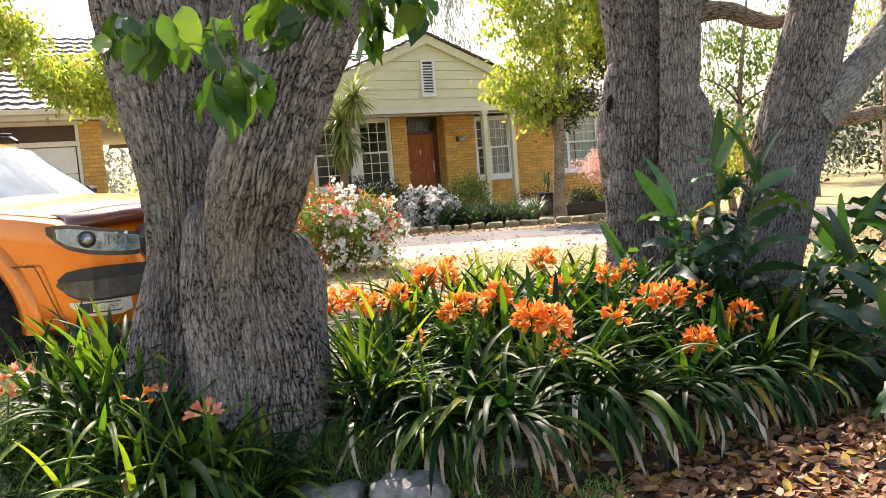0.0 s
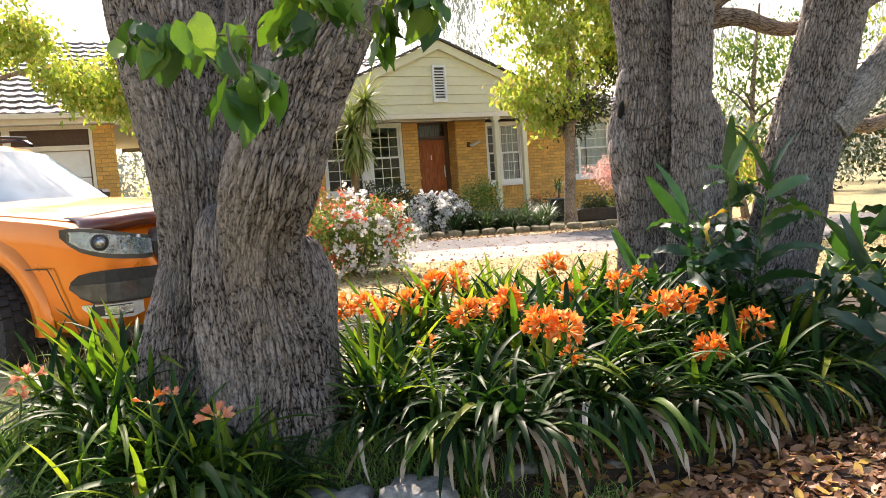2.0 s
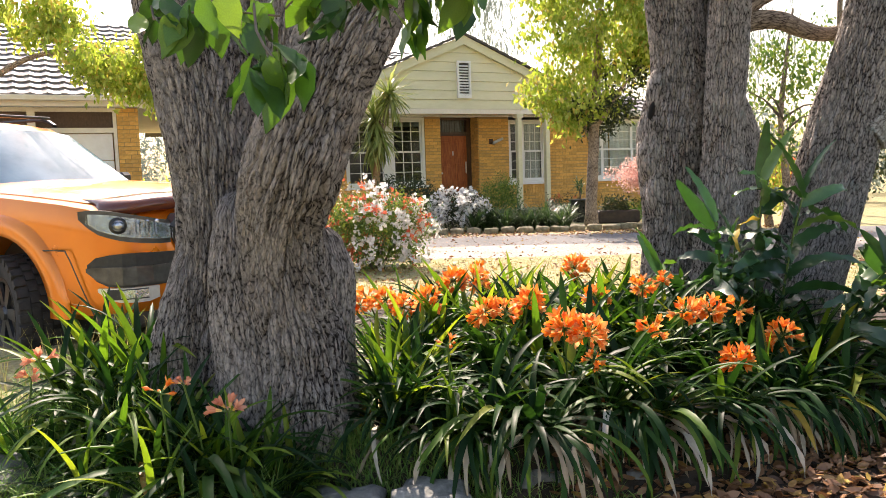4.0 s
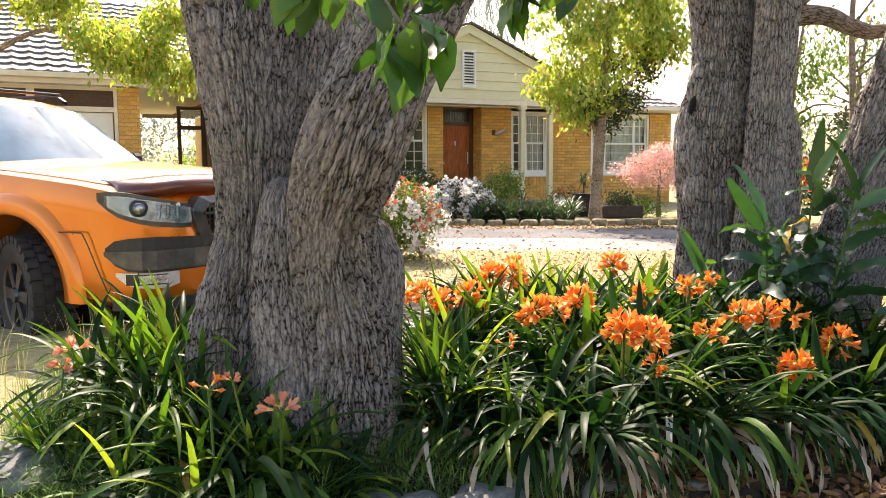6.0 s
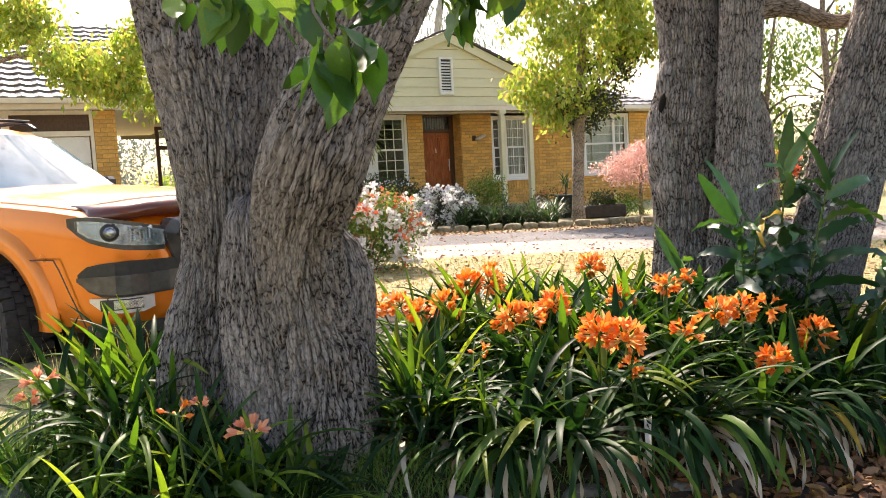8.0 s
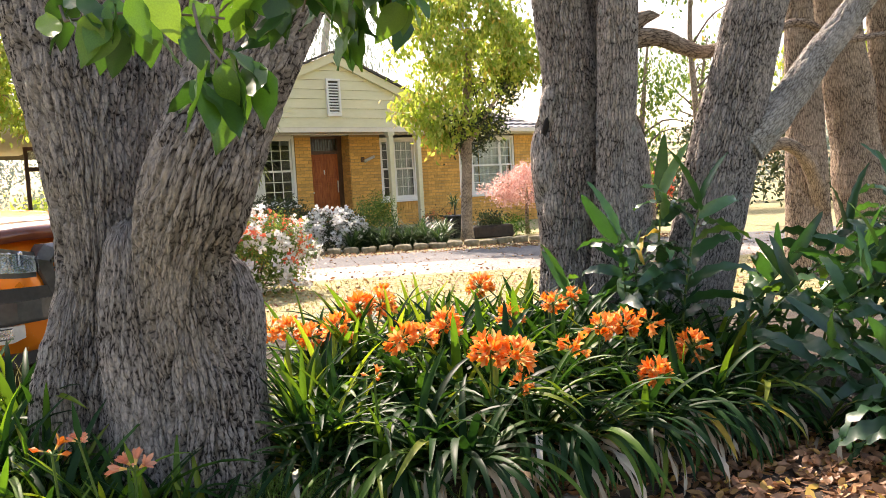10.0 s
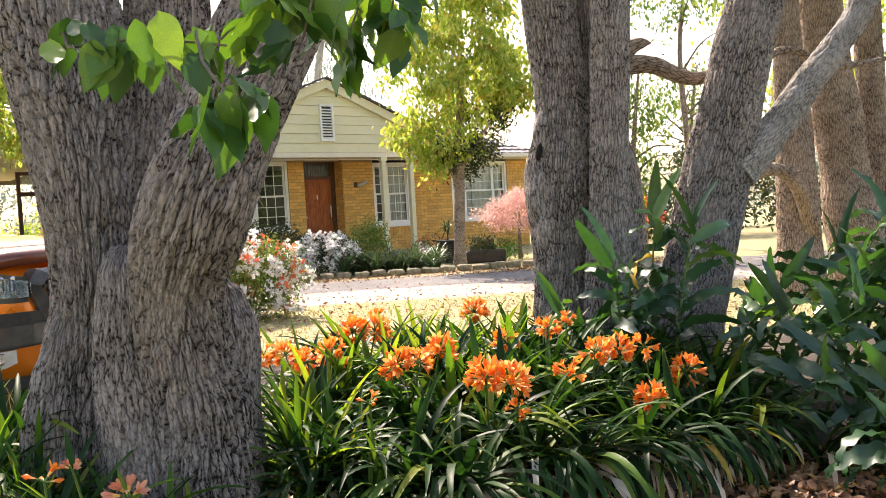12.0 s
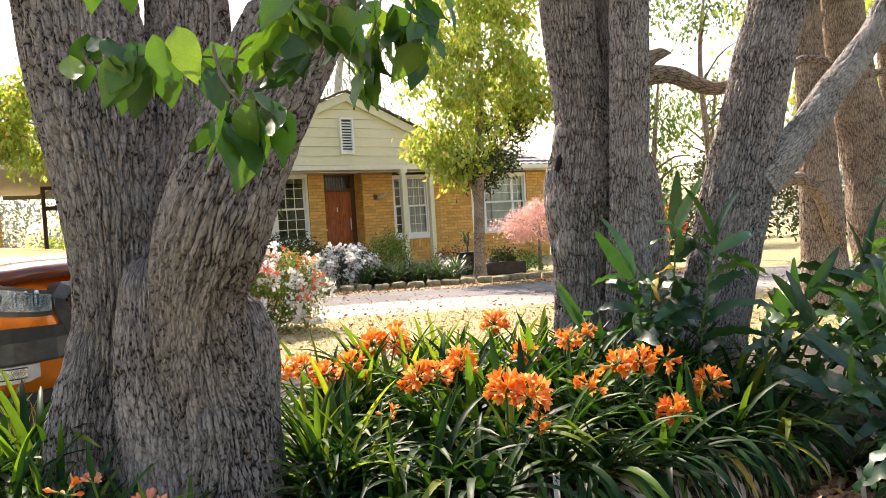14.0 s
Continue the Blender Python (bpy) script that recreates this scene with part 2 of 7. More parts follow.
def build_ground():
    xs = list(np.concatenate([np.linspace(-400, -12, 14), np.arange(-11, -3, 0.5), np.arange(-3, 4.5, 0.09), np.arange(4.5, 13, 0.5), np.linspace(14, 400, 14)]))
    ys = list(np.concatenate([np.linspace(-60, -2, 8), np.arange(-1.5, 2.2, 0.3), np.arange(2.2, 6.2, 0.09), np.arange(6.2, 12, 0.4), np.arange(12, 30, 1.5), np.linspace(32, 900, 14)]))
    vs = [(x, y, gz(x, y)) for y in ys for x in xs]
    w = len(xs)
    fs = [(j * w + i, j * w + i + 1, (j + 1) * w + i + 1, (j + 1) * w + i) for j in range(len(ys) - 1) for i in range(w - 1)]
    me = bpy.data.meshes.new("ground")
    me.from_pydata([tuple(map(float, v)) for v in vs], [], fs)
    me.materials.append(EARTH)
    me.polygons.foreach_set("use_smooth", [True] * len(me.polygons))
    tagged(new("ground", me), "dry lawn and dark garden soil under trees", "ground", kind="structure")


build_ground()


def ribbon(name, centre, halves, z, mat, label):
    """A strip of ground covering, slightly crowned, along a line."""
    bm = bmesh.new()
    rows = []
    for k, (x, y) in enumerate(centre):
        a = Vector(centre[max(0, k - 1)]).to_3d()
        b = Vector(centre[min(len(centre) - 1, k + 1)]).to_3d()
        t = (b - a).normalized()
        nrm = Vector((-t.y, t.x, 0))
        h = halves[k] if isinstance(halves, (list, tuple)) else halves
        rows.append([bm.verts.new(Vector((x, y, z + 0.02 * (1 - s * s))) + nrm * h * s * (1 + 0.16 * noise.noise((x * 0.9, y, s)) + 0.10 * noise.noise((x * 3.1, y, s)))) for s in (-1, -0.5, 0, 0.5, 1)])
    for r0, r1 in zip(rows, rows[1:]):
        for i in range(4):
            bm.faces.new((r0[i], r1[i], r1[i + 1], r0[i + 1]))
    bmesh.ops.recalc_face_normals(bm, faces=bm.faces)
    return tagged(part(name, bm, mat, None, "", True), label, "driveway", kind="structure")


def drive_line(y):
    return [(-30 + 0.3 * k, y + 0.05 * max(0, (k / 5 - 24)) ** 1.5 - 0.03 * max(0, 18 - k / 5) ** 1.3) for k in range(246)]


# Shade is painted as a grey far half; the near half stays pale.
ribbon("driveway", drive_line(14.25), 1.15, 0.004, SHADED_DRIVE, "worn driveway crossing in front of the house, coloured grey for shade")
ribbon("verge", drive_line(12.45), 0.95, 0.0, GRAVEL, "pale near half of the drive, beside its shade-coloured half")

# ---- house ----
house = new("house")
house.matrix_world = pose(-1.70, 21.4, 0, 0, 0, 32)
tagged(house, "low yellow-brick bungalow with cream weatherboard gable and grey tiled roof", "house")
FLOOR, HEAD = 0.20, 2.72


def brick_mesh(L, D, Hh):
    bm = bmesh.new()
    box(bm, 0, L, 0, D, 0, Hh)
    me = bpy.data.meshes.new("brick")
    bm.to_mesh(me)
    bm.free()
    me.materials.append(BRICK)
    return me


COURSE, BL = 0.086, 0.24
BRICKS = {k: brick_mesh(w, 0.02, 0.076) for k, w in (("full", 0.23), ("half", 0.11))}
brick_jobs = []


def wall(u0, u1, z0, z1, y, thick=0.2, single=False):
    """A wall core of mortar colour whose face carries a running bond of bricks."""
    core = slab("wall", u0, u1, y, y + thick, z0, z1, MORTAR, house)
    brick_jobs.append((core, u0, u1, z0, z1, y, single))
    return core


WALLS = [(-5.6, -2.65, 0, HEAD, 0, False), (-2.65, -0.43, 0, 0.90, 0, False), (-0.43, 0.03, 0, HEAD, 0, True), (1.19, 2.14, 0, HEAD, 0, True),
         (2.14, 3.34, 0, 0.88, 0, False), (3.34, 4.87, 0, HEAD, 0, False), (4.87, 7.06, 0, 0.88, 0, False), (7.06, 7.92, 0, HEAD, 0, False),
         (-8.08, -7.66, 0, 2.76, -1.5, True)]
for w in WALLS:
    wall(w[0], w[1], w[2], w[3], w[4], single=w[5])
# returns, back and inner walls
for a, b, y0, y1, z1 in ((7.72, 7.92, 0.2, 9.0, HEAD), (-4.7, -4.5, 0.2, 9.0, HEAD), (-4.5, 7.72, 8.8, 9.0, HEAD), (-8.08, -7.9, -1.3, 6.0, HEAD), (-14.3, -14.1, -1.3, 6.0, HEAD), (-14.1, -8.08, 5.8, 6.0, HEAD)):
    slab("wall", a, b, y0, y1, 0, z1, BRICK, house)
slab("inner_wall", -4.5, 7.72, 4.0, 4.1, 0, HEAD, ROOM_SHADE, house)
slab("floor_slab", -4.5, 7.72, 0.2, 8.8, 0.05, FLOOR, ROOM_SHADE, house)
slab("porch_floor", -1.2, 3.6, -1.1, 0.0, 0.0, FLOOR - 0.02, SANDSTONE, house)
slab("ceiling_lining", -4.7, 7.92, 0.0, 9.0, HEAD + 0.002, HEAD + 0.06, WHITE, house)
slab("porch_ceiling", -4.3, 4.9, -0.9, -0.003, HEAD + 0.03, HEAD + 0.07, TRIM, house)

# recessed entrance
for a, b in ((-0.17, 0.03), (1.19, 1.39)):
    r = slab("reveal", a + 0.004, b - 0.004, 0.2, 0.62, FLOOR, HEAD, BRICK, house)
bm = bmesh.new()
for k in range(29):
    z = FLOOR + 0.005 + k * COURSE
    off = 0.0 if k % 2 else 0.12
    y = 0.004
    for a, b in ((0.0, 0.12 + off), (0.13 + off, 0.36 + off), (0.37 + off, 0.60)):
        if b > a + 0.03:
            box(bm, 1.174, 1.189, a + 0.003, min(b, 0.6), z, z + 0.076)
part("reveal_bricks", bm, BRICK, house)["kind"] = "stuff"
door = new("front_door")
door.parent = house
door["label"] = "panelled red-brown timber front door"
door.location = (0.03, 0.45, FLOOR)
bm = bmesh.new()
box(bm, 0.16, 1.02, 0, 0.04, 0.0, 2.04)
for cx in (0.37, 0.80):
    for z0, z1 in ((0.12, 0.62), (0.74, 1.28), (1.40, 1.92)):
        box(bm, cx - 0.15, cx + 0.15, -0.012, 0.0, z0, z1, 0.01)
        box(bm, cx - 0.10, cx + 0.10, -0.022, -0.010, z0 + 0.06, z1 - 0.06, 0.008)
part("leaf", bm, DOORWOOD, door)
bm = bmesh.new()
for b_ in ((0.0, 0.16, -0.03, 0.08, 0, 2.52), (1.02, 1.156, -0.03, 0.08, 0, 2.52), (0.16, 1.02, -0.03, 0.08, 2.05, 2.13), (0.16, 1.02, -0.03, 0.08, 2.46, 2.52)):
    box(bm, *b_)
part("door_frame", bm, DARKWOOD, door)
slab("fanlight_glass", 0.16, 1.02, 0.03, 0.04, 2.13, 2.46, PANE, door)
# dark sheet behind the fanlight, in place of the unlit hall
slab("lining", 0.16, 1.02, 0.16, 0.18, 2.1, 2.5, ROOM_SHADE, door)
bm = bmesh.new()
for k in range(11):
    x = 0.20 + k * 0.078
    box(bm, x, x + 0.012, 0.0, 0.02, 2.13, 2.46)
part("fanlight_grille", bm, LATTICE, door)
slab("pull_handle", 0.95, 0.975, -0.06, -0.03, 1.0, 1.32, WHITE, door, "white upright pull handle", 0.005)
slab("handle_bracket", 0.955, 0.97, -0.03, 0.0, 1.14, 1.17, METAL, door)
slab("knocker", 0.57, 0.60, -0.02, 0.0, 1.50, 1.62, METAL, door, "", 0.004)
bm = bmesh.new()
bmesh.ops.create_uvsphere(bm, u_segments=10, v_segments=6, radius=0.028, matrix=Matrix.Translation((0.22, -0.04, 1.02)))
part("knob", bm, METAL, door, "", True)
# wall lamp on the pier
lamp = new("wall_lamp")
lamp.parent = house
slab("back_plate", 1.50, 1.62, -0.035, -0.02, 1.98, 2.12, DARKWOOD, lamp, "", 0.006)
bm = bmesh.new()
bmesh.ops.create_cone(bm, cap_ends=True, segments=12, radius1=0.045, radius2=0.035, depth=0.34, matrix=pose(1.72, -0.12, 2.06, 0, 68, 0))
part("tube", bm, METAL, lamp, "pale metal lamp tube", True)


def window(u0, u1, z0, z1, lights, rows, y=0.05, curtain=False):
    """A white double-hung window; lights: its sashes side by side, each with its columns of small panes."""
    w = new("window")
    w.parent = house
    bm = bmesh.new()
    fw = 0.07
    for b_ in ((u0, u0 + fw, z0, z1), (u1 - fw, u1, z0, z1), (u0 + fw, u1 - fw, z1 - fw, z1), (u0 + fw, u1 - fw, z0, z0 + fw)):
        box(bm, b_[0], b_[1], y - 0.03, y + 0.09, b_[2], b_[3])
    part("window_frame", bm, WHITE, w)
    slab("window_sill", u0 - 0.05, u1 + 0.05, y - 0.14, y - 0.035, z0 - 0.06, z0 + 0.01, WHITE, w, "", 0.006)
    total = sum(s[0] for s in lights)
    x = u0 + fw
    for share, cols in lights:
        x1 = x + (u1 - u0 - 2 * fw) * share / total
        bm = bmesh.new()
        mid = (z0 + z1) / 2
        for za, zb, dy in ((z0 + fw, mid + 0.02, 0.0), (mid - 0.02, z1 - fw, 0.03)):
            t = 0.045
            for b_ in ((x, x + t, za, zb), (x1 - t, x1, za, zb), (x + t, x1 - t, zb - t, zb), (x + t, x1 - t, za, za + t)):
                box(bm, b_[0], b_[1], y + dy, y + dy + 0.028, b_[2], b_[3])
            for c in range(1, cols):
                xx = x + t + (x1 - x - 2 * t) * c / cols
                box(bm, xx - 0.009, xx + 0.009, y + dy + 0.004, y + dy + 0.024, za + t, zb - t)
            for r in range(1, rows):
                zz = za + t + (zb - za - 2 * t) * r / rows
                box(bm, x + t, x1 - t, y + dy + 0.002, y + dy + 0.026, zz - 0.009, zz + 0.009)
        part("sash", bm, WHITE, w)
        for za, zb, dy in ((z0 + fw, mid, 0.012), (mid, z1 - fw, 0.042)):
            p = slab("pane", x + 0.03, x1 - 0.03, y + dy, y + dy + 0.004, za + 0.03, zb - 0.03, PANE, w)
            p.visible_shadow = False
        x = x1
    if curtain:
        for a, b in curtain:
            bm = bmesh.new()
            n_ = 40
            lo = [bm.verts.new((a + (b - a) * k / n_, y + 0.16 + 0.03 * math.sin(k * 1.1) + 0.01 * math.sin(k * 2.7), z0 - 0.05)) for k in range(n_ + 1)]
            hi = [bm.verts.new((a + (b - a) * k / n_, y + 0.16 + 0.025 * math.sin(k * 1.1), z1 + 0.03)) for k in range(n_ + 1)]
            for k in range(n_):
                bm.faces.new((lo[k], lo[k + 1], hi[k + 1], hi[k]))
            part("curtain", bm, CURTAIN, w, "pale drawn curtain", True)
    return w


window(-2.65, -1.52, 0.92, 2.70, [(1, 3)], 3)
window(-1.40, -0.43, 0.92, 2.70, [(1, 3)], 3)
slab("mullion_panel", -1.52, -1.40, 0.02, 0.16, 0.9, HEAD, WHITE, house)
window(2.14, 3.36, 0.90, 2.64, [(0.42, 2), (0.62, 3)], 3, curtain=[(2.75, 3.3)])
window(4.87, 7.06, 0.90, 2.66, [(0.5, 2), (1.2, 1), (0.5, 2)], 3, curtain=[(4.95, 5.75), (5.8, 6.98)])
# soldier course under the bay window
bm = bmesh.new()
for k in range(13):
    box(bm, 2.16 + k * 0.09, 2.24 + k * 0.09, -0.035, 0.0, 0.60, 0.83)
part("sill_course", bm, BRICK, house)["kind"] = "stuff"

# gable
GA, GS = 0.28, 0.41
APEX = 4.66


def gable_halfwidth(z):
    return max(0.0, (APEX - 0.12 - z) / GS)


slab("beam", -4.4, 4.96, -0.94, -0.80, HEAD + 0.0, HEAD + 0.12, TRIM, house)
z = HEAD + 0.125
while z < APEX - 0.2:
    h = 0.235
    a, b = gable_halfwidth(z), gable_halfwidth(z + h)
    bm = bmesh.new()
    lo = [bm.verts.new((GA + s * a, yy, z)) for s, yy in ((-1, -0.925), (1, -0.925), (1, -0.88), (-1, -0.88))]
    hi = [bm.verts.new((GA + s * b, yy, z + h - 0.004)) for s, yy in ((-1, -0.905), (1, -0.905), (1, -0.88), (-1, -0.88))]
    bm.faces.new(lo), bm.faces.new(hi[::-1])
    for k in range(4):
        bm.faces.new((lo[k], hi[k], hi[(k + 1) % 4], lo[(k + 1) % 4]))
    bmesh.ops.recalc_face_normals(bm, faces=bm.faces)
    part("weatherboard", bm, CREAM, house)
    z += h
vent = new("gable_vent")
vent.parent = house
bm = bmesh.new()
for b_ in ((0.08, 0.13, 3.12, 4.05), (0.42, 0.47, 3.12, 4.05), (0.13, 0.42, 4.0, 4.05), (0.13, 0.42, 3.12, 3.19)):
    box(bm, b_[0], b_[1], -0.985, -0.91, b_[2], b_[3])
part("vent_frame", bm, WHITE, vent)
slab("vent_back", 0.13, 0.42, -0.93, -0.926, 3.19, 4.0, CAP, vent)
for k in range(11):
    bm = bmesh.new()
    vs = box(bm, 0.132, 0.418, -0.975, -0.935, 3.215 + k * 0.071, 3.235 + k * 0.071)
    for v in vs:
        if v.co.y < -0.95:
            v.co.z -= 0.022
    part("slat", bm, WHITE, vent)
for s in (-1, 1):
    bm = bmesh.new()
    for y0, y1, zt, zb in ((-1.02, -0.93, 0.02, -0.20),):
        p = [(GA, APEX + zb), (GA, APEX + zt), (GA + s * 4.95, APEX + zt - 4.95 * GS), (GA + s * 4.95, APEX + zb - 4.95 * GS)]
        f = [bm.verts.new((x, y0, zz)) for x, zz in p]
        g = [bm.verts.new((x, y1, zz)) for x, zz in p]
        bm.faces.new(f), bm.faces.new(g[::-1])
        for k in range(4):
            bm.faces.new((f[k], g[k], g[(k + 1) % 4], f[(k + 1) % 4]))
    bmesh.ops.recalc_face_normals(bm, faces=bm.faces)
    part("barge_board", bm, CREAM, house)
    bm = bmesh.new()
    for k in range(16):
        a, b = k * 0.315, (k + 1) * 0.315 + 0.03
        za, zb = APEX + 0.025 - a * GS, APEX + 0.025 - b * GS
        vs = [bm.verts.new((GA + s * x, yy, zz)) for x, z0_ in ((a, za + 0.0), (b, zb + 0.02)) for yy in (-1.08, -0.90) for zz in (z0_, z0_ + 0.055)]
        for f in ((0, 1, 3, 2), (4, 6, 7, 5), (0, 4, 5, 1), (2, 3, 7, 6), (0, 2, 6, 4), (1, 5, 7, 3)):
            bm.faces.new([vs[i] for i in f])
    bmesh.ops.recalc_face_normals(bm, faces=bm.faces)
    part("barge_tiles", bm, CAP, house)
for u, y in ((1.91, -0.9), (2.80, -0.9)):
    bm = bmesh.new()
    box(bm, u - 0.065, u + 0.065, y - 0.065, y + 0.065, 0.16, HEAD, 0.008)
    part("porch_post", bm, CREAM, house)
    slab("post_cap", u - 0.10, u + 0.10, y - 0.085, y + 0.085, HEAD - 0.10, HEAD - 0.001, CREAM, house)


def tiles(name, p0, du, dv, n_u, n_v, keep, parent=house):
    """Rows of wavy concrete roof tiles on the plane p0 + a * du + b * dv."""
    p0, du, dv = Vector(p0), Vector(du).normalized(), Vector(dv).normalized()
    up = du.cross(dv).normalized()
    if up.z < 0:
        up = -up
    wd, rl, seg = 0.30, 0.33, 6
    V, Fc = [], []
    for r in range(n_v):
        for c in range(n_u):
            if not keep((c + 0.5) * wd, (r + 0.5) * rl):
                continue
            base = len(V)
            for k in range(seg + 1):
                a = k / seg
                hgt = 0.028 * (0.5 - 0.5 * math.cos(2 * math.pi * min(1, a * 1.5))) if a < 0.67 else -0.004 + 0.004 * a
                q = p0 + du * ((c + a) * wd)
                V += [tuple(q + dv * (r * rl - 0.02) + up * (hgt - 0.005)), tuple(q + dv * (r * rl - 0.02) + up * (hgt + 0.045)), tuple(q + dv * ((r + 1) * rl) + up * (hgt + 0.004))]
            for k in range(seg):
                i = base + 3 * k
                Fc += [(i, i + 3, i + 4, i + 1), (i + 1, i + 4, i + 5, i + 2)]
    me = bpy.data.meshes.new(name)
    me.from_pydata(V, [], Fc)
    me.materials.append(TILE)
    ob = new(name, me)
    ob.parent = parent
    ob["kind"] = "stuff"
    return ob


def sheet(name, pts, mat, parent=house, label=""):
    """A thin slab between the given corners, 3 cm thick downwards."""
    bm = bmesh.new()
    t = [bm.verts.new(p) for p in pts]
    b = [bm.verts.new((p[0], p[1], p[2] - 0.03)) for p in pts]
    bm.faces.new(t), bm.faces.new(b[::-1])
    for k in range(len(pts)):
        bm.faces.new((t[k], b[k], b[(k + 1) % len(pts)], t[(k + 1) % len(pts)]))
    bmesh.ops.recalc_face_normals(bm, faces=bm.faces)
    return part(name, bm, mat, parent, label)


RS = 0.43
EZ, RZ = 2.84, 5.20
RUN = (RZ - EZ) / RS
ln = math.sqrt(1 + RS * RS)
HU = 8.45
# main roof: front slope, hipped at its end
sheet("roof_deck", [(-6.2, -0.5, EZ), (HU, -0.5, EZ), (HU - RUN, RUN - 0.5, RZ), (-6.2, RUN - 0.5, RZ)], CAP)
sheet("roof_deck", [(HU, -0.5, EZ), (HU, 10.5, EZ), (HU - RUN, RUN - 0.5, RZ)], CAP)
sheet("roof_deck", [(-6.2, RUN - 0.5, RZ), (HU - RUN, RUN - 0.5, RZ), (HU, 10.5, EZ), (-6.2, 10.5, EZ)], CAP)
tiles("front_roof_tiles", (-6.2, -0.52, EZ + 0.004), (1, 0, 0), (0, 1, RS), 49, 18, lambda a, b: a - 6.2 < HU - b / ln and not (abs(a - 6.2 - GA) < 4.9 - b * 0.95))
tiles("hip_roof_tiles", (HU + 0.02, -0.5, EZ + 0.004), (0, 1, 0), (-1, 0, RS), 36, 18, lambda a, b: b / ln < a < 11 - b / ln)
# gable roof running back into the main roof
for s in (-1, 1):
    sheet("gable_roof_deck", [(GA, -1.0, APEX), (GA + s * 4.95, -1.0, APEX - 4.95 * GS), (GA + s * 4.95, 0.5, APEX - 4.95 * GS), (GA, 4.4, APEX)], CAP)
    tiles("gable_roof_tiles", (GA + s * 4.95, -0.9, APEX - 4.95 * GS + 0.004), (0, 1, 0), (-s, 0, GS), 16, 16, lambda a, b: a < 1.2 + b * 0.75)
# eaves and gutters
for a, b in ((4.97, HU),):
    slab("gutter", a, b + 0.06, -0.62, -0.50, EZ - 0.10, EZ + 0.02, TRIM, house, "", 0.01)
    slab("eave_lining", a, b, -0.50, -0.003, HEAD + 0.01, HEAD + 0.05, WHITE, house)
slab("gutter", HU, HU + 0.12, -0.50, 10.5, EZ - 0.10, EZ + 0.02, TRIM, house, "", 0.01)
slab("eave_lining", 7.92, HU, -0.5, 9.0, HEAD + 0.055, HEAD + 0.09, WHITE, house)

# garage wing with its open breezeway
GY = -1.5
tiles("garage_roof_tiles", (-16.0, -1.86, 2.955), (1, 0, 0), (0, 1, 0.5), 34, 15, lambda a, b: True)
sheet("garage_roof_deck", [(-16.2, -1.84, 2.95), (-5.8, -1.84, 2.95), (-5.8, 2.66, 5.2), (-16.2, 2.66, 5.2)], CAP)
sheet("garage_roof_deck", [(-16.2, 2.66, 5.2), (-5.8, 2.66, 5.2), (-5.8, 7.2, 2.95), (-16.2, 7.2, 2.95)], CAP)
slab("gutter", -16.2, -5.75, -1.98, -1.85, 2.86, 2.96, TRIM, house, "", 0.01)
slab("fascia", -16.2, -5.75, -1.845, -1.80, 2.76, 2.93, TRIM, house)
slab("eave_lining", -16.2, -7.66, -1.80, -1.503, 2.765, 2.80, WHITE, house)
slab("breezeway_ceiling", -7.66, -5.75, -1.80, 7.0, 2.74, 2.80, WHITE, house)
bm = bmesh.new()
for b_ in ((-9.70, -9.56, 0.05, 2.76), (-8.15, -8.085, 0.05, 2.76), (-9.56, -8.15, 2.68, 2.76), (-9.56, -8.15, 2.26, 2.36), (-14.1, -9.70, 2.68, 2.76), (-14.1, -9.70, 2.26, 2.36)):
    box(bm, b_[0], b_[1], GY - 0.02, GY + 0.10, b_[2], b_[3])
part("garage_door_frame", bm, TRIM, house)
slab("garage_wall", -14.1, -9.72, GY + 0.04, GY + 0.12, 0, 2.26, TRIM, house)
for a, b in ((-9.56, -8.15), (-11.4, -9.72)):
    bm = bmesh.new()
    n_ = int((b - a) / 0.05)
    for k in range(n_):
        box(bm, a + k * 0.05, a + k * 0.05 + 0.032, GY + 0.03, GY + 0.04, 2.36, 2.68)
    for k in range(7):
        box(bm, a, b, GY + 0.042, GY + 0.05, 2.36 + k * 0.047, 2.39 + k * 0.047)
    part("lattice_panel", bm, LATTICE, house, "brown lattice ventilation panel")
    slab("lattice_back", a, b, GY + 0.09, GY + 0.10, 2.36, 2.68, LATTICE, house)
gdoor = new("garage_door")
gdoor.parent = house
gdoor["label"] = "cream panelled garage door"
for k in range(4):
    slab("panel", -9.54, -8.17, GY + 0.05, GY + 0.09, 0.06 + k * 0.55, 0.60 + k * 0.55, WHITE, gdoor, "", 0.01)
# brown glazed side entry under the breezeway
entry = new("side_entry")
entry.parent = house
entry["label"] = "brown timber-framed glazed side entry"
bm = bmesh.new()
for b_ in ((-6.46, -6.38, 0.1, 2.62), (-5.9, -5.8, 0.1, 2.62), (-6.38, -5.9, 2.54, 2.62), (-6.38, -5.9, 2.06, 2.16), (-6.38, -5.9, 0.1, 0.75)):
    box(bm, b_[0], b_[1], 1.5, 1.6, b_[2], b_[3])
part("entry_frame", bm, DARKWOOD, entry)
slab("entry_pane", -6.38, -5.9, 1.54, 1.546, 0.75, 2.54, PANE, entry)
slab("wall", -5.8, -5.404, 1.4, 1.55, 0, HEAD, MORTAR, house)
slab("breezeway_lamp", -6.75, -6.45, -0.6, -0.35, 2.66, 2.74, METAL, house, "flat ceiling lamp", 0.01)


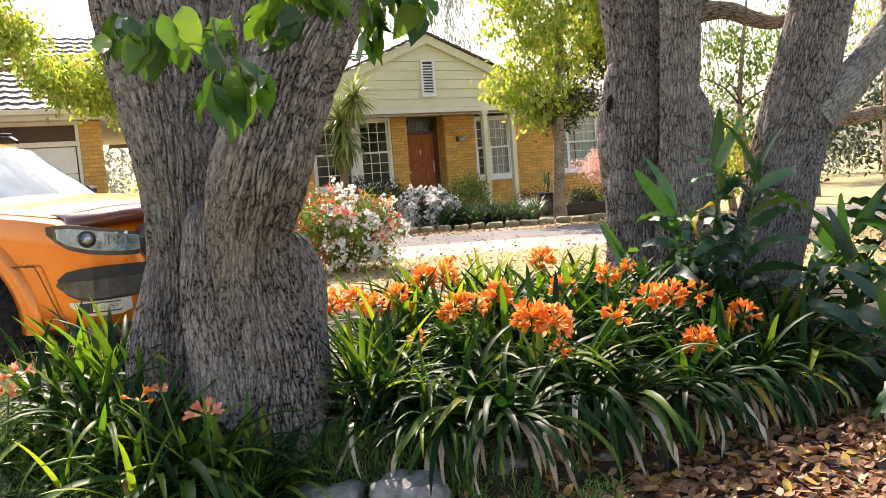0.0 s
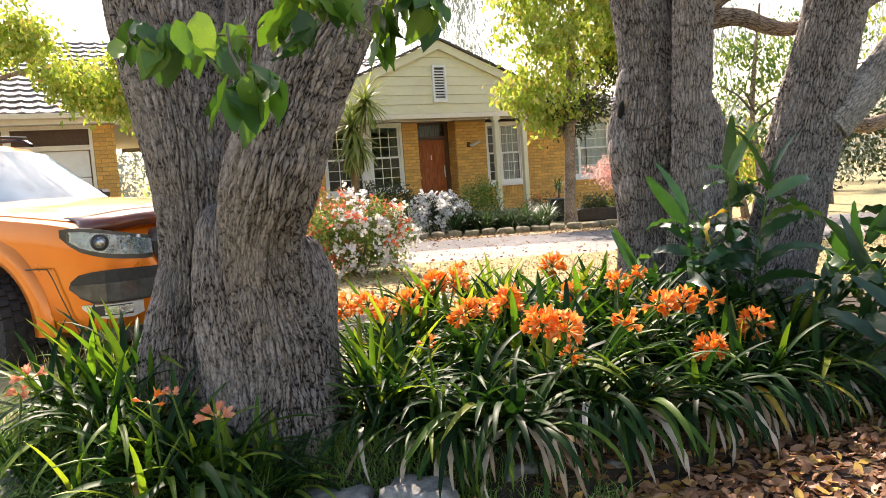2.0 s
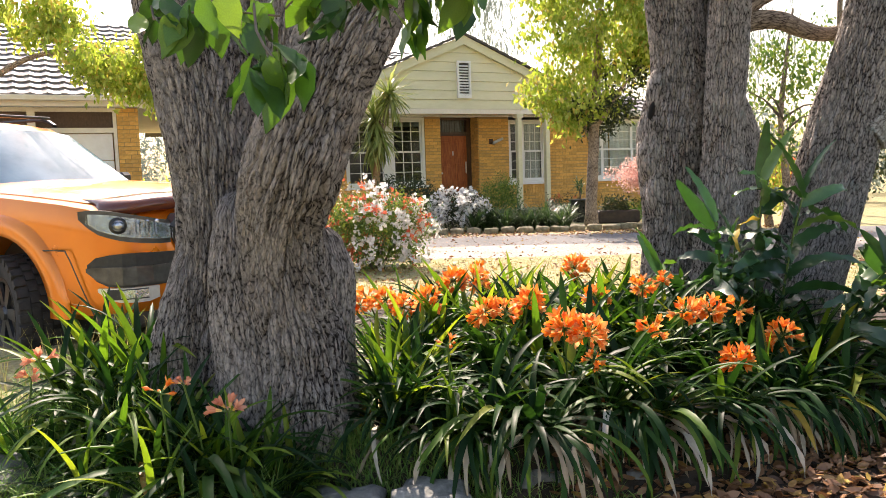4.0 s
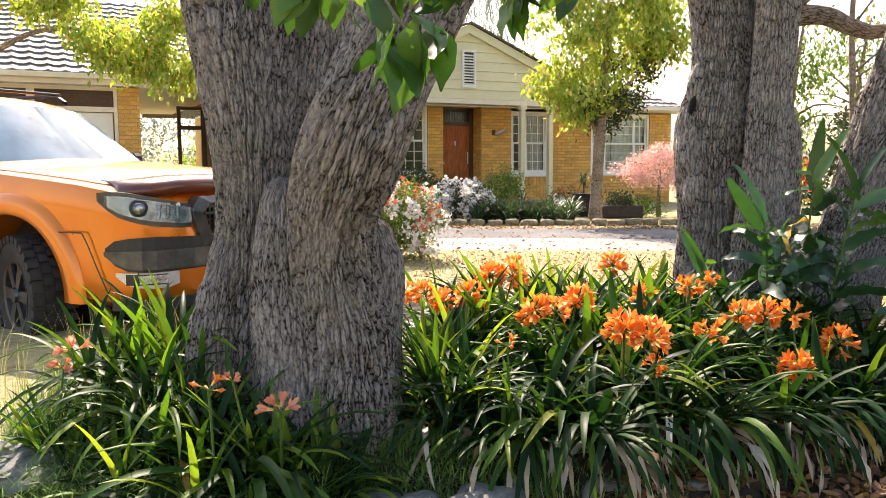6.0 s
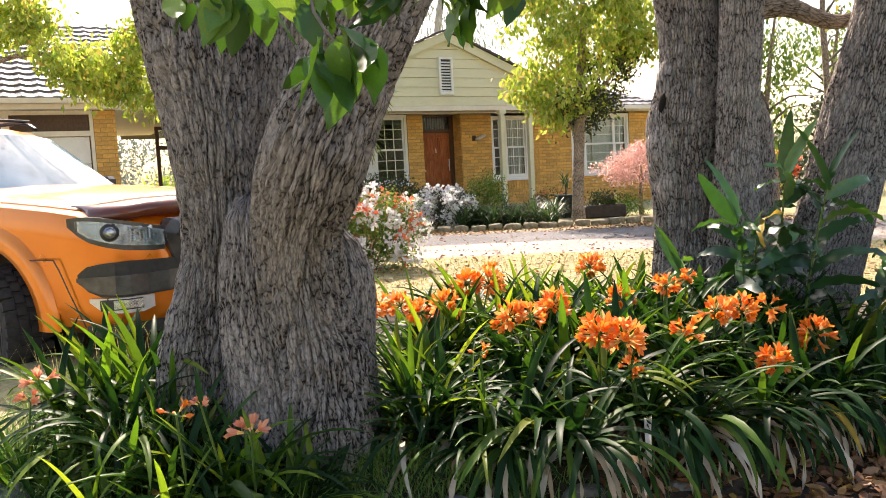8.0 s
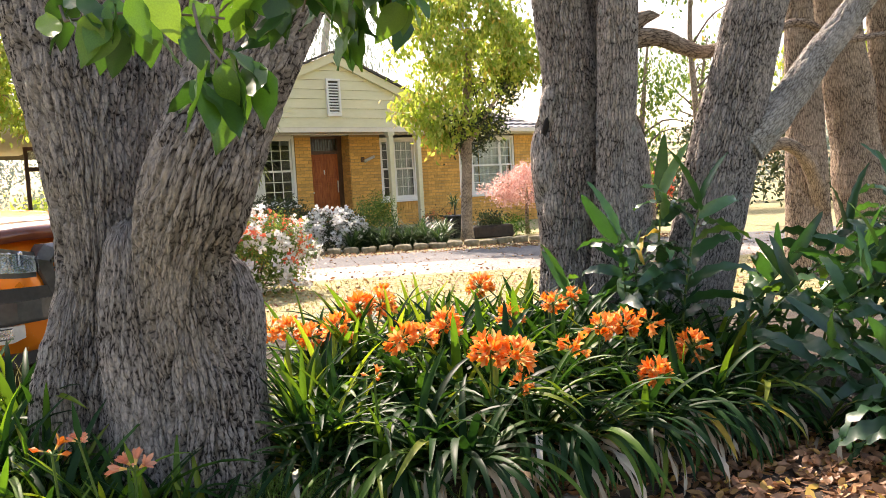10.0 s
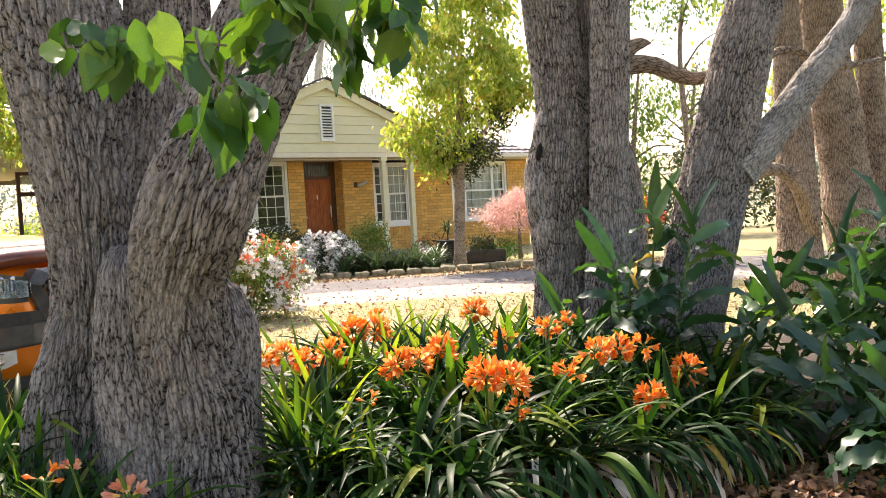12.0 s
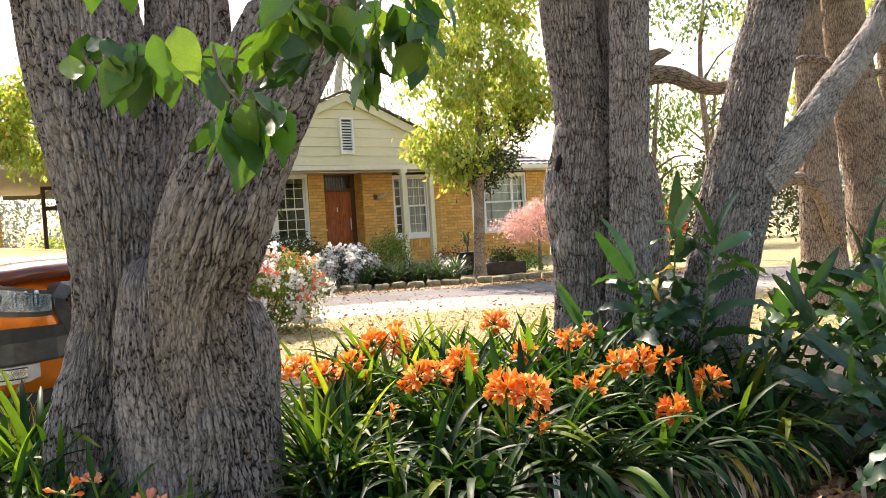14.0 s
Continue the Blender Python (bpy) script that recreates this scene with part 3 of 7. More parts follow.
# ---- truck ----
def paint_mat():
    m, nt, n, l, b = nodes_of("orange_metallic_paint")
    tc, nz = n.new("ShaderNodeTexCoord"), n.new("ShaderNodeTexNoise")
    nz.inputs["Scale"].default_value, nz.inputs["Detail"].default_value = 3.0, 5
    l.new(tc.outputs["Object"], nz.inputs["Vector"])
    rp = ramp_node(nt, [(0.3, (0.72, 0.175, 0.005)), (0.7, (0.80, 0.225, 0.009))])
    l.new(nz.outputs["Fac"], rp.inputs["Fac"]), l.new(rp.outputs["Color"], b.inputs["Base Color"])
    mr = n.new("ShaderNodeMapRange")
    mr.inputs["To Min"].default_value, mr.inputs["To Max"].default_value = 0.24, 0.34
    l.new(nz.outputs["Fac"], mr.inputs["Value"]), l.new(mr.outputs["Result"], b.inputs["Roughness"])
    b.inputs["Metallic"].default_value, b.inputs["Coat Weight"].default_value, b.inputs["Coat Roughness"].default_value = 0.55, 0.8, 0.04
    return m


PAINT = paint_mat()
BLACKTRIM = surf("black_plastic", [(0.3, (0.012, 0.012, 0.012)), (0.7, (0.03, 0.03, 0.03))], 30, rough=0.45, bump=0.05, bdist=0.001)
GREYTRIM = surf("dusty_grey_trim", [(0.3, (0.05, 0.05, 0.05)), (0.7, (0.13, 0.125, 0.12))], 8, rough=0.22, metal=0.3, bump=0.05, bdist=0.001)
CHROME = surf("lamp_chrome", [(0.3, (0.30, 0.33, 0.37)), (0.5, (0.55, 0.58, 0.63)), (0.7, (0.82, 0.85, 0.90))], 22, rough=0.15, metal=0.85, bump=0.5, bdist=0.01)
RUBBER = surf("tyre_rubber", [(0.3, (0.015, 0.014, 0.013)), (0.7, (0.045, 0.04, 0.037))], 18, rough=0.85, bump=0.3, bdist=0.003)
RIMGREY = surf("alloy_grey", [(0.3, (0.07, 0.07, 0.075)), (0.7, (0.14, 0.14, 0.145))], 10, rough=0.35, metal=0.8, bump=0.0)
SMOKE = surf("smoked_brown_acrylic", [(0.3, (0.10, 0.022, 0.009)), (0.7, (0.17, 0.04, 0.014))], 4, rough=0.22, rvar=0.05, coat=0.3, bump=0.0)
LAMPGLASS = glassy("lamp_cover", (0.85, 0.9, 0.95))
# Blue base colour and specular tint paint in the sky's reflection.
SCREEN = surf("sky_tinted_glass", [(0.3, (0.08, 0.15, 0.21)), (0.7, (0.17, 0.26, 0.33))], 2, rough=0.02, rvar=0.01, coat=0.0, bump=0.0, spec=0.16)
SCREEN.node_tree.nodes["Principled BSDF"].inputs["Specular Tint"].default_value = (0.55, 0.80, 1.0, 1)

truck = new("pickup_truck")
truck.matrix_world = pose(-1.73, 5.63, -0.03, 0, 0, -20.5)
tagged(truck, "orange pickup truck parked on the drive behind the tree", "truck")


def loft(stations, n_half):
    """Closed hull through mirrored cross-sections; each is a list of n_half (y, z) from the bottom middle round to the top middle."""
    bm = bmesh.new()
    rings = []
    for x, half in stations:
        pts = [(y, z) for y, z in half] + [(-y, z) for y, z in half[-2:0:-1]]
        rings.append([bm.verts.new((x, y, z)) for y, z in pts])
    for r0, r1 in zip(rings, rings[1:]):
        m = len(r0)
        for k in range(m):
            bm.faces.new((r0[k], r1[k], r1[(k + 1) % m], r0[(k + 1) % m]))
    bm.faces.new(rings[0]), bm.faces.new(rings[-1][::-1])
    bmesh.ops.recalc_face_normals(bm, faces=bm.faces)
    return bm


def body_half(hw, zb, sh, top):
    return [(0, zb), (hw - 0.14, zb), (hw - 0.04, zb + 0.06), (hw - 0.01, zb + 0.18), (hw - 0.012, (zb + sh) / 2), (hw - 0.022, sh - 0.20), (hw - 0.012, sh - 0.105),
            (hw - 0.05, sh - 0.02), (hw - 0.125, sh + 0.008), (hw * 0.72, sh + (top - sh) * 0.62), (hw * 0.45, top - 0.012), (hw * 0.2, top - 0.003), (0, top)]


BODY = [(0.00, 0.60, 0.42, 0.84, 0.86), (-0.03, 0.70, 0.39, 0.95, 0.98), (-0.07, 0.77, 0.37, 1.02, 1.06), (-0.13, 0.84, 0.36, 1.06, 1.11), (-0.22, 0.90, 0.35, 1.08, 1.145),
        (-0.35, 0.925, 0.35, 1.115, 1.185), (-0.60, 0.935, 0.36, 1.15, 1.225), (-0.95, 0.94, 0.43, 1.185, 1.262), (-1.30, 0.94, 0.43, 1.215, 1.288), (-1.60, 0.94, 0.43, 1.235, 1.305),
        (-2.4, 0.94, 0.43, 1.17, 1.28), (-3.6, 0.94, 0.43, 1.17, 1.2), (-4.15, 0.94, 0.45, 1.17, 1.18), (-5.15, 0.92, 0.5, 1.16, 1.17)]
bm = loft([(s[0], body_half(*s[1:])) for s in BODY], 13)
body = part("body", bm, PAINT, truck, "orange metallic bodywork", True)
bm = bmesh.new()
for x in (-1.19, -4.15):
    for s in (-1, 1):
        bmesh.ops.create_cone(bm, cap_ends=True, segments=48, radius1=0.52, radius2=0.52, depth=0.5, matrix=pose(x, s * 0.83, 0.42, 90, 0, 0))
cutter = part("cutter", bm, BLACKTRIM)
cutter.matrix_world = truck.matrix_world.copy()
md = body.modifiers.new("arches", "BOOLEAN")
md.object, md.operation, md.solver = cutter, "DIFFERENCE", "EXACT"
bpy.context.view_layer.update()
cut = bpy.data.meshes.new_from_object(body.evaluated_get(bpy.context.evaluated_depsgraph_get()))
body.modifiers.clear()
body.data = cut
bpy.data.objects.remove(cutter)
body.data.set_sharp_from_angle(angle=radians(40))


def strip(path, rows, out=0.0, thick=0.0):
    """A curved panel: path gives its (x, y) in plan, rows its (bottom, top) at each point; out pushes it off the body."""
    bm = bmesh.new()
    n_ = len(path)
    fr, bk = [], []
    for k in range(n_):
        a, b = Vector(path[max(0, k - 1)]), Vector(path[min(n_ - 1, k + 1)])
        t = (b - a).normalized()
        nrm = Vector((t.y, -t.x))
        p = Vector(path[k]) + nrm * out
        q = p - nrm * (thick or 0.03)
        z0, z1 = rows[k]
        fr.append([bm.verts.new((p.x, p.y, z)) for z in (z0, (z0 + z1) / 2, z1)])
        bk.append([bm.verts.new((q.x, q.y, z)) for z in (z0, (z0 + z1) / 2, z1)])
    for k in range(n_ - 1):
        for j in range(2):
            bm.faces.new((fr[k][j], fr[k + 1][j], fr[k + 1][j + 1], fr[k][j + 1]))
            bm.faces.new((bk[k][j], bk[k][j + 1], bk[k + 1][j + 1], bk[k + 1][j]))
        bm.faces.new((fr[k][0], bk[k][0], bk[k + 1][0], fr[k + 1][0]))
        bm.faces.new((fr[k][2], fr[k + 1][2], bk[k + 1][2], bk[k][2]))
    for k in (0, n_ - 1):
        for j in range(2):
            bm.faces.new((fr[k][j], fr[k][j + 1], bk[k][j + 1], bk[k][j]))
    bmesh.ops.recalc_face_normals(bm, faces=bm.faces)
    return bm


for s in (-1, 1):
    mir = (lambda p: [(x, -s * y) for x, y in p]) if s == 1 else (lambda p: p)
    lp = [(-0.36, -0.945), (-0.29, -0.93), (-0.23, -0.91), (-0.17, -0.88), (-0.125, -0.845), (-0.085, -0.80), (-0.055, -0.75), (-0.03, -0.69), (-0.01, -0.62), (0.005, -0.55)]
    lz = [(1.035, 1.085), (0.975, 1.092), (0.935, 1.090), (0.912, 1.083), (0.895, 1.073), (0.883, 1.062), (0.875, 1.05), (0.868, 1.035), (0.862, 1.02), (0.862, 1.01)]
    head = part("headlight", strip(mir(lp) if s == -1 else [(x, -y) for x, y in lp][::-1], lz if s == -1 else lz[::-1], 0.006, 0.05), GREYTRIM, truck, "dark-rimmed projector headlight")
    ip = lp[1:]
    iz = [(a + 0.030, b - 0.024) for a, b in lz[1:]]
    part("reflector", strip(ip if s == -1 else [(x, -y) for x, y in ip][::-1], iz if s == -1 else iz[::-1], 0.010, 0.01), CHROME, head)
    cv = part("lens_cover", strip(ip if s == -1 else [(x, -y) for x, y in ip][::-1], iz if s == -1 else iz[::-1], 0.034, 0.003), LAMPGLASS, head)
    cv.visible_shadow = False
    bm = bmesh.new()
    bmesh.ops.create_uvsphere(bm, u_segments=20, v_segments=12, radius=0.036, matrix=Matrix.Translation((-0.118, s * 0.850, 0.992)))
    part("projector", bm, CHROME, head, "", True)
    bm = bmesh.new()
    for k in range(24):
        a0, a1 = 2 * math.pi * k / 24, 2 * math.pi * (k + 1) / 24
        ax = Vector((0.75, s * 0.66, 0)).normalized()
        sd, upv = Vector((-ax.y, ax.x, 0)), Vector((0, 0, 1))
        c0 = Vector((-0.108, s * 0.866, 0.992))
        q = [c0 + (sd * math.cos(a) + upv * math.sin(a)) * r + ax * d for a in (a0, a1) for r, d in ((0.036, 0.014), (0.054, 0.004))]
        bm.faces.new([bm.verts.new(q[i]) for i in (0, 1, 3, 2)])
    bmesh.ops.remove_doubles(bm, verts=bm.verts, dist=1e-5)
    part("projector_ring", bm, BLACKTRIM, head)
    for y0, y1 in ((0.745, 0.775), (0.69, 0.72), (0.63, 0.665)):
        slab("reflector_rib", -0.075 + (0.78 - y0) * 0.38, -0.05 + (0.78 - y0) * 0.38, s * y0 if s > 0 else -y1, s * y1 if s > 0 else -y0, 0.93, 1.02, CHROME, head, "", 0.008)
    # dark lower bumper band, fog lamp and its pale surround
    def side(p):
        return p if s == -1 else [(x, -y) for x, y in p][::-1]

    def tall(q):
        return q if s == -1 else q[::-1]

    bp = [(-0.335, -0.922), (-0.27, -0.910), (-0.19, -0.888), (-0.11, -0.848), (-0.06, -0.79), (-0.02, -0.70), (0.01, -0.55), (0.025, -0.40), (0.03, 0.0)]
    bz = [(0.70, 0.745), (0.64, 0.790), (0.605, 0.805), (0.60, 0.81), (0.60, 0.812), (0.60, 0.81), (0.60, 0.805), (0.60, 0.80), (0.60, 0.80)]
    part("bumper_recess", strip(side(bp), tall(bz), 0.008, 0.05), BLACKTRIM, truck, "black bumper recess")
    sz_ = [(0.702, 0.725), (0.655, 0.730), (0.625, 0.732)] + [(0.615, 0.732)] * 6
    part("bumper_band", strip(side(bp), tall(sz_), 0.022, 0.02), GREYTRIM, truck, "dusty grey lower bumper panel")
    fp = [(-0.265, -0.908), (-0.20, -0.892), (-0.13, -0.860), (-0.07, -0.805), (-0.03, -0.73), (-0.01, -0.66)]
    fz = [(0.575, 0.596), (0.525, 0.596), (0.505, 0.596), (0.50, 0.596), (0.50, 0.596), (0.52, 0.596)]
    fog = part("fog_lamp", strip(side(fp), tall(fz), 0.014, 0.05), METAL, truck, "pale fog lamp surround")
    gp = fp[1:5]
    part("fog_recess", strip(side(gp), [(0.522, 0.588)] * 4, 0.018, 0.01), BLACKTRIM, fog)
    part("fog_lens", strip(side(gp[1:]), [(0.53, 0.582)] * 3, 0.023, 0.01), CHROME, fog)
    lip = [(-0.30, -0.912), (-0.20, -0.885), (-0.10, -0.835), (-0.03, -0.72), (0.0, -0.55), (0.01, 0.0)]
    part("bumper_lip", strip(side(lip), [(0.36, 0.43)] * 6, 0.012, 0.05), BLACKTRIM, truck, "black plastic bumper lip")
    # flared wheel arches
    for wx in (-1.19, -4.15):
        bm = bmesh.new()
        rings = []
        for k in range(33):
            a = radians(-3 + 186 * k / 32)
            ring = []
            for r, yy in ((0.512, 0.88), (0.512, 0.948), (0.522, 0.962), (0.590, 0.960), (0.640, 0.948), (0.662, 0.915)):
                ring.append(bm.verts.new((wx + math.cos(a) * r, s * yy, 0.42 + math.sin(a) * r)))
            rings.append(ring)
        for r0, r1 in zip(rings, rings[1:]):
            for j in range(5):
                bm.faces.new((r0[j], r1[j], r1[j + 1], r0[j + 1]))
        bmesh.ops.recalc_face_normals(bm, faces=bm.faces)
        part("arch_flare", bm, PAINT, truck, "", True)
        bm = bmesh.new()
        bmesh.ops.create_cone(bm, cap_ends=True, segments=32, radius1=0.515, radius2=0.515, depth=0.02, matrix=pose(wx, s * 0.60, 0.42, 90, 0, 0))
        part("arch_liner", bm, BLACKTRIM, truck)

# wheels
def wheel(x, s, steer):
    w = new("wheel")
    w.parent = truck
    w.matrix_basis = pose(x, s * 0.77, 0.39, 0, 0, steer)
    prof = [(0.235, -0.12), (0.30, -0.135), (0.355, -0.13), (0.382, -0.105), (0.388, -0.05), (0.388, 0.05), (0.382, 0.105), (0.355, 0.13), (0.30, 0.135), (0.235, 0.12)]
    bm = bmesh.new()
    rr = []
    for k in range(48):
        a = 2 * math.pi * k / 48
        rr.append([bm.verts.new((math.cos(a) * r, y, math.sin(a) * r)) for r, y in prof])
    for k in range(48):
        for j in range(len(prof) - 1):
            bm.faces.new((rr[k][j], rr[k][j + 1], rr[(k + 1) % 48][j + 1], rr[(k + 1) % 48][j]))
    bmesh.ops.recalc_face_normals(bm, faces=bm.faces)
    ty = part("tyre", bm, RUBBER, w, "", True)
    bm = bmesh.new()
    for k in range(30):
        a = 2 * math.pi * k / 30
        for y0, y1, o in ((-0.138, -0.07, 0), (-0.06, -0.005, 0.1), (0.005, 0.06, 0), (0.07, 0.138, 0.1)):
            vs = box(bm, 0.375 if abs(y0 + y1) < 0.1 else 0.355, 0.400, y0, y1, -0.026, 0.026)
            bmesh.ops.rotate(bm, verts=vs, cent=(0, 0, 0), matrix=Matrix.Rotation(-a - o, 3, "Y"))
    part("tread", bm, RUBBER, ty)
    bm = bmesh.new()
    bmesh.ops.create_cone(bm, cap_ends=True, segments=32, radius1=0.24, radius2=0.24, depth=0.05, matrix=pose(0, s * 0.03, 0, 90, 0, 0))
    part("rim_back", bm, BLACKTRIM, w)
    bm = bmesh.new()
    for k in range(48):
        a0, a1 = 2 * math.pi * k / 48, 2 * math.pi * (k + 1) / 48
        q = [(math.cos(a) * r, s * y, math.sin(a) * r) for a in (a0, a1) for r, y in ((0.245, 0.125), (0.215, 0.12), (0.205, 0.06))]
        v = [bm.verts.new(p) for p in q]
        bm.faces.new((v[0], v[1], v[4], v[3])), bm.faces.new((v[1], v[2], v[5], v[4]))
    bmesh.ops.remove_doubles(bm, verts=bm.verts, dist=1e-5)
    for k in range(6):
        vs = box(bm, 0.03, 0.215, s * 0.10 if s > 0 else -0.12, s * 0.12 if s > 0 else -0.10, -0.028, 0.028)
        for v in vs:
            if v.co.x > 0.1:
                v.co.z *= 1.5
        bmesh.ops.rotate(bm, verts=vs, cent=(0, 0, 0), matrix=Matrix.Rotation(-2 * math.pi * k / 6, 3, "Y"))
    bmesh.ops.create_cone(bm, cap_ends=True, segments=20, radius1=0.06, radius2=0.05, depth=0.05, matrix=pose(0, s * 0.115, 0, 90, 0, 0))
    bmesh.ops.recalc_face_normals(bm, faces=bm.faces)
    part("rim", bm, RIMGREY, w, "grey six-spoke alloy rim")
    return w


for x, st in ((-1.19, -20), (-4.15, 0)):
    for s in (-1, 1):
        wheel(x, s, st)

# grille with thick frame and bars
bm = bmesh.new()
hexa = [(-0.56, 0.97), (-0.47, 1.05), (0.47, 1.05), (0.56, 0.97), (0.46, 0.74), (0.40, 0.70), (-0.40, 0.70), (-0.46, 0.74)]
inn = [(y * 0.86, 0.87 + (zz - 0.87) * 0.78) for y, zz in hexa]
fo = [bm.verts.new((0.030 - 0.10 * max(0, zz - 0.85), y, zz)) for y, zz in hexa]
fi = [bm.verts.new((0.060 - 0.10 * max(0, zz - 0.85), y, zz)) for y, zz in inn]
fb = [bm.verts.new((-0.02, y, zz)) for y, zz in inn]
fc = [bm.verts.new((-0.06, y, zz)) for y, zz in hexa]
for k in range(8):
    j = (k + 1) % 8
    bm.faces.new((fo[k], fo[j], fi[j], fi[k])), bm.faces.new((fi[k], fi[j], fb[j], fb[k])), bm.faces.new((fc[k], fc[j], fo[j], fo[k]))
bm.faces.new(fb)
bmesh.ops.recalc_face_normals(bm, faces=bm.faces)
grille = part("grille", bm, GREYTRIM, truck, "dark grille with thick grey frame")
for k in range(6):
    zz = 0.765 + k * 0.042
    slab("cross_bar", -0.01, 0.01, -0.42, 0.42, zz, zz + 0.014, BLACKTRIM, grille)
for k in range(21):
    y = -0.42 + k * 0.04
    slab("upright_bar", -0.012, 0.006, y, y + 0.012, 0.75, 0.99, BLACKTRIM, grille)
for k in range(6):
    slab("badge_bar", 0.012, 0.032, -0.36 + k * 0.125, -0.27 + k * 0.125, 0.82, 0.93, BLACKTRIM, grille, "", 0.008)
# smoked bonnet protector along the nose
bp = [(-0.44, -0.80), (-0.32, -0.83), (-0.22, -0.80), (-0.14, -0.72), (-0.09, -0.60), (-0.055, -0.45), (-0.03, -0.22), (-0.022, 0.0)]
bp = bp + [(x, -y) for x, y in bp[-2::-1]]
bm = bmesh.new()
rows = []
for k, (x, y) in enumerate(bp):
    e = 1 - abs(y) / 0.83
    zt = 1.135 + 0.03 * min(1, e * 3)
    rows.append([bm.verts.new((x + dx, y * sy, zt + dz)) for dx, sy, dz in ((0.045, 1.03, -0.085), (0.052, 1.02, -0.03), (0.02, 1.0, 0.0), (-0.07, 0.97, 0.018), (-0.17, 0.92, 0.026))])
for r0, r1 in zip(rows, rows[1:]):
    for j in range(4):
        bm.faces.new((r0[j], r0[j + 1], r1[j + 1], r1[j]))
bmesh.ops.recalc_face_normals(bm, faces=bm.faces)
g = part("bonnet_protector", bm, SMOKE, truck, "smoked brown acrylic bonnet protector", True)
g.modifiers.new("thickness", "SOLIDIFY").thickness = 0.006
# bonnet shut lines
for s in (-1, 1):
    bm = bmesh.new()
    pts = [(-0.36, 0.80, 1.125), (-0.60, 0.81, 1.163), (-0.95, 0.815, 1.198), (-1.30, 0.815, 1.228), (-1.60, 0.815, 1.249)]
    vs = [[bm.verts.new((x, s * (y + o), zz + 0.006 - o * 0.25)) for o in (-0.009, 0.009)] for x, y, zz in pts]
    for a, b in zip(vs, vs[1:]):
        bm.faces.new((a[0], a[1], b[1], b[0]))
    part("shut_line", bm, BLACKTRIM, truck)

# gap between wing and bumper
for s in (-1, 1):
    bm = bmesh.new()
    pts = [(-0.72, 0.944, 0.835), (-0.60, 0.944, 0.838), (-0.51, 0.938, 0.835), (-0.47, 0.936, 0.77), (-0.41, 0.932, 0.64), (-0.345, 0.922, 0.50), (-0.31, 0.914, 0.42)]
    vs = [[bm.verts.new((x + o, s * (y + 0.005), zz + o)) for o in (-0.0045, 0.0045)] for x, y, zz in pts]
    for a, b in zip(vs, vs[1:]):
        bm.faces.new((a[0], a[1], b[1], b[0]))
    part("panel_gap", bm, BLACKTRIM, truck)

# cab
def cab_ring(bm, xf, xs, xb, zz, hw, crown):
    return [bm.verts.new(p) for p in ((xs, -hw, zz), (xf, -hw * 0.55, zz + crown), (xf + 0.03, 0, zz + crown * 1.2), (xf, hw * 0.55, zz + crown), (xs, hw, zz),
                                      (xb, hw, zz), (xb - 0.03, hw * 0.5, zz), (xb - 0.04, 0, zz), (xb - 0.03, -hw * 0.5, zz), (xb, -hw, zz))]


bm = bmesh.new()
R = [cab_ring(bm, -1.62, -1.80, -3.62, 1.18, 0.86, 0.03), cab_ring(bm, -2.32, -2.46, -3.55, 1.68, 0.71, 0.02), cab_ring(bm, -2.46, -2.56, -3.52, 1.765, 0.655, 0.02), cab_ring(bm, -2.67, -2.74, -3.4, 1.81, 0.52, 0.01)]
for r0, r1 in zip(R, R[1:]):
    for k in range(10):
        bm.faces.new((r0[k], r1[k], r1[(k + 1) % 10], r0[(k + 1) % 10]))
bm.faces.new(R[-1])
bmesh.ops.recalc_face_normals(bm, faces=bm.faces)
part("cab", bm, PAINT, truck, "", True)
bm = bmesh.new()
lo = [(-1.69, -0.80, 1.235), (-1.49, -0.46, 1.245), (-1.455, 0, 1.25), (-1.49, 0.46, 1.245), (-1.69, 0.80, 1.235)]
hi = [(-2.27, -0.665, 1.665), (-2.145, -0.38, 1.685), (-2.115, 0, 1.69), (-2.145, 0.38, 1.685), (-2.27, 0.665, 1.665)]
off = Vector((-0.09, 0, 0.035))
va, vb = [bm.verts.new(Vector(p) + off) for p in lo], [bm.verts.new(Vector(p) + off) for p in hi]
for k in range(4):
    bm.faces.new((va[k], va[k + 1], vb[k + 1], vb[k]))
bmesh.ops.recalc_face_normals(bm, faces=bm.faces)
g = part("windscreen", bm, SCREEN, truck, "raked windscreen reflecting trees and sky, tinted blue as reflected sky", True)
md = g.modifiers.new("thickness", "SOLIDIFY")
md.thickness, md.use_rim = -0.006, False
bm = bmesh.new()
va, vb = [bm.verts.new(Vector(p) + Vector((-0.07, 0, 0.012))) for p in lo], [bm.verts.new(Vector(p) + Vector((0.01, 0, 0.0))) for p in lo]
for k in range(4):
    bm.faces.new((va[k], vb[k], vb[k + 1], va[k + 1]))
part("cowl", bm, BLACKTRIM, truck)
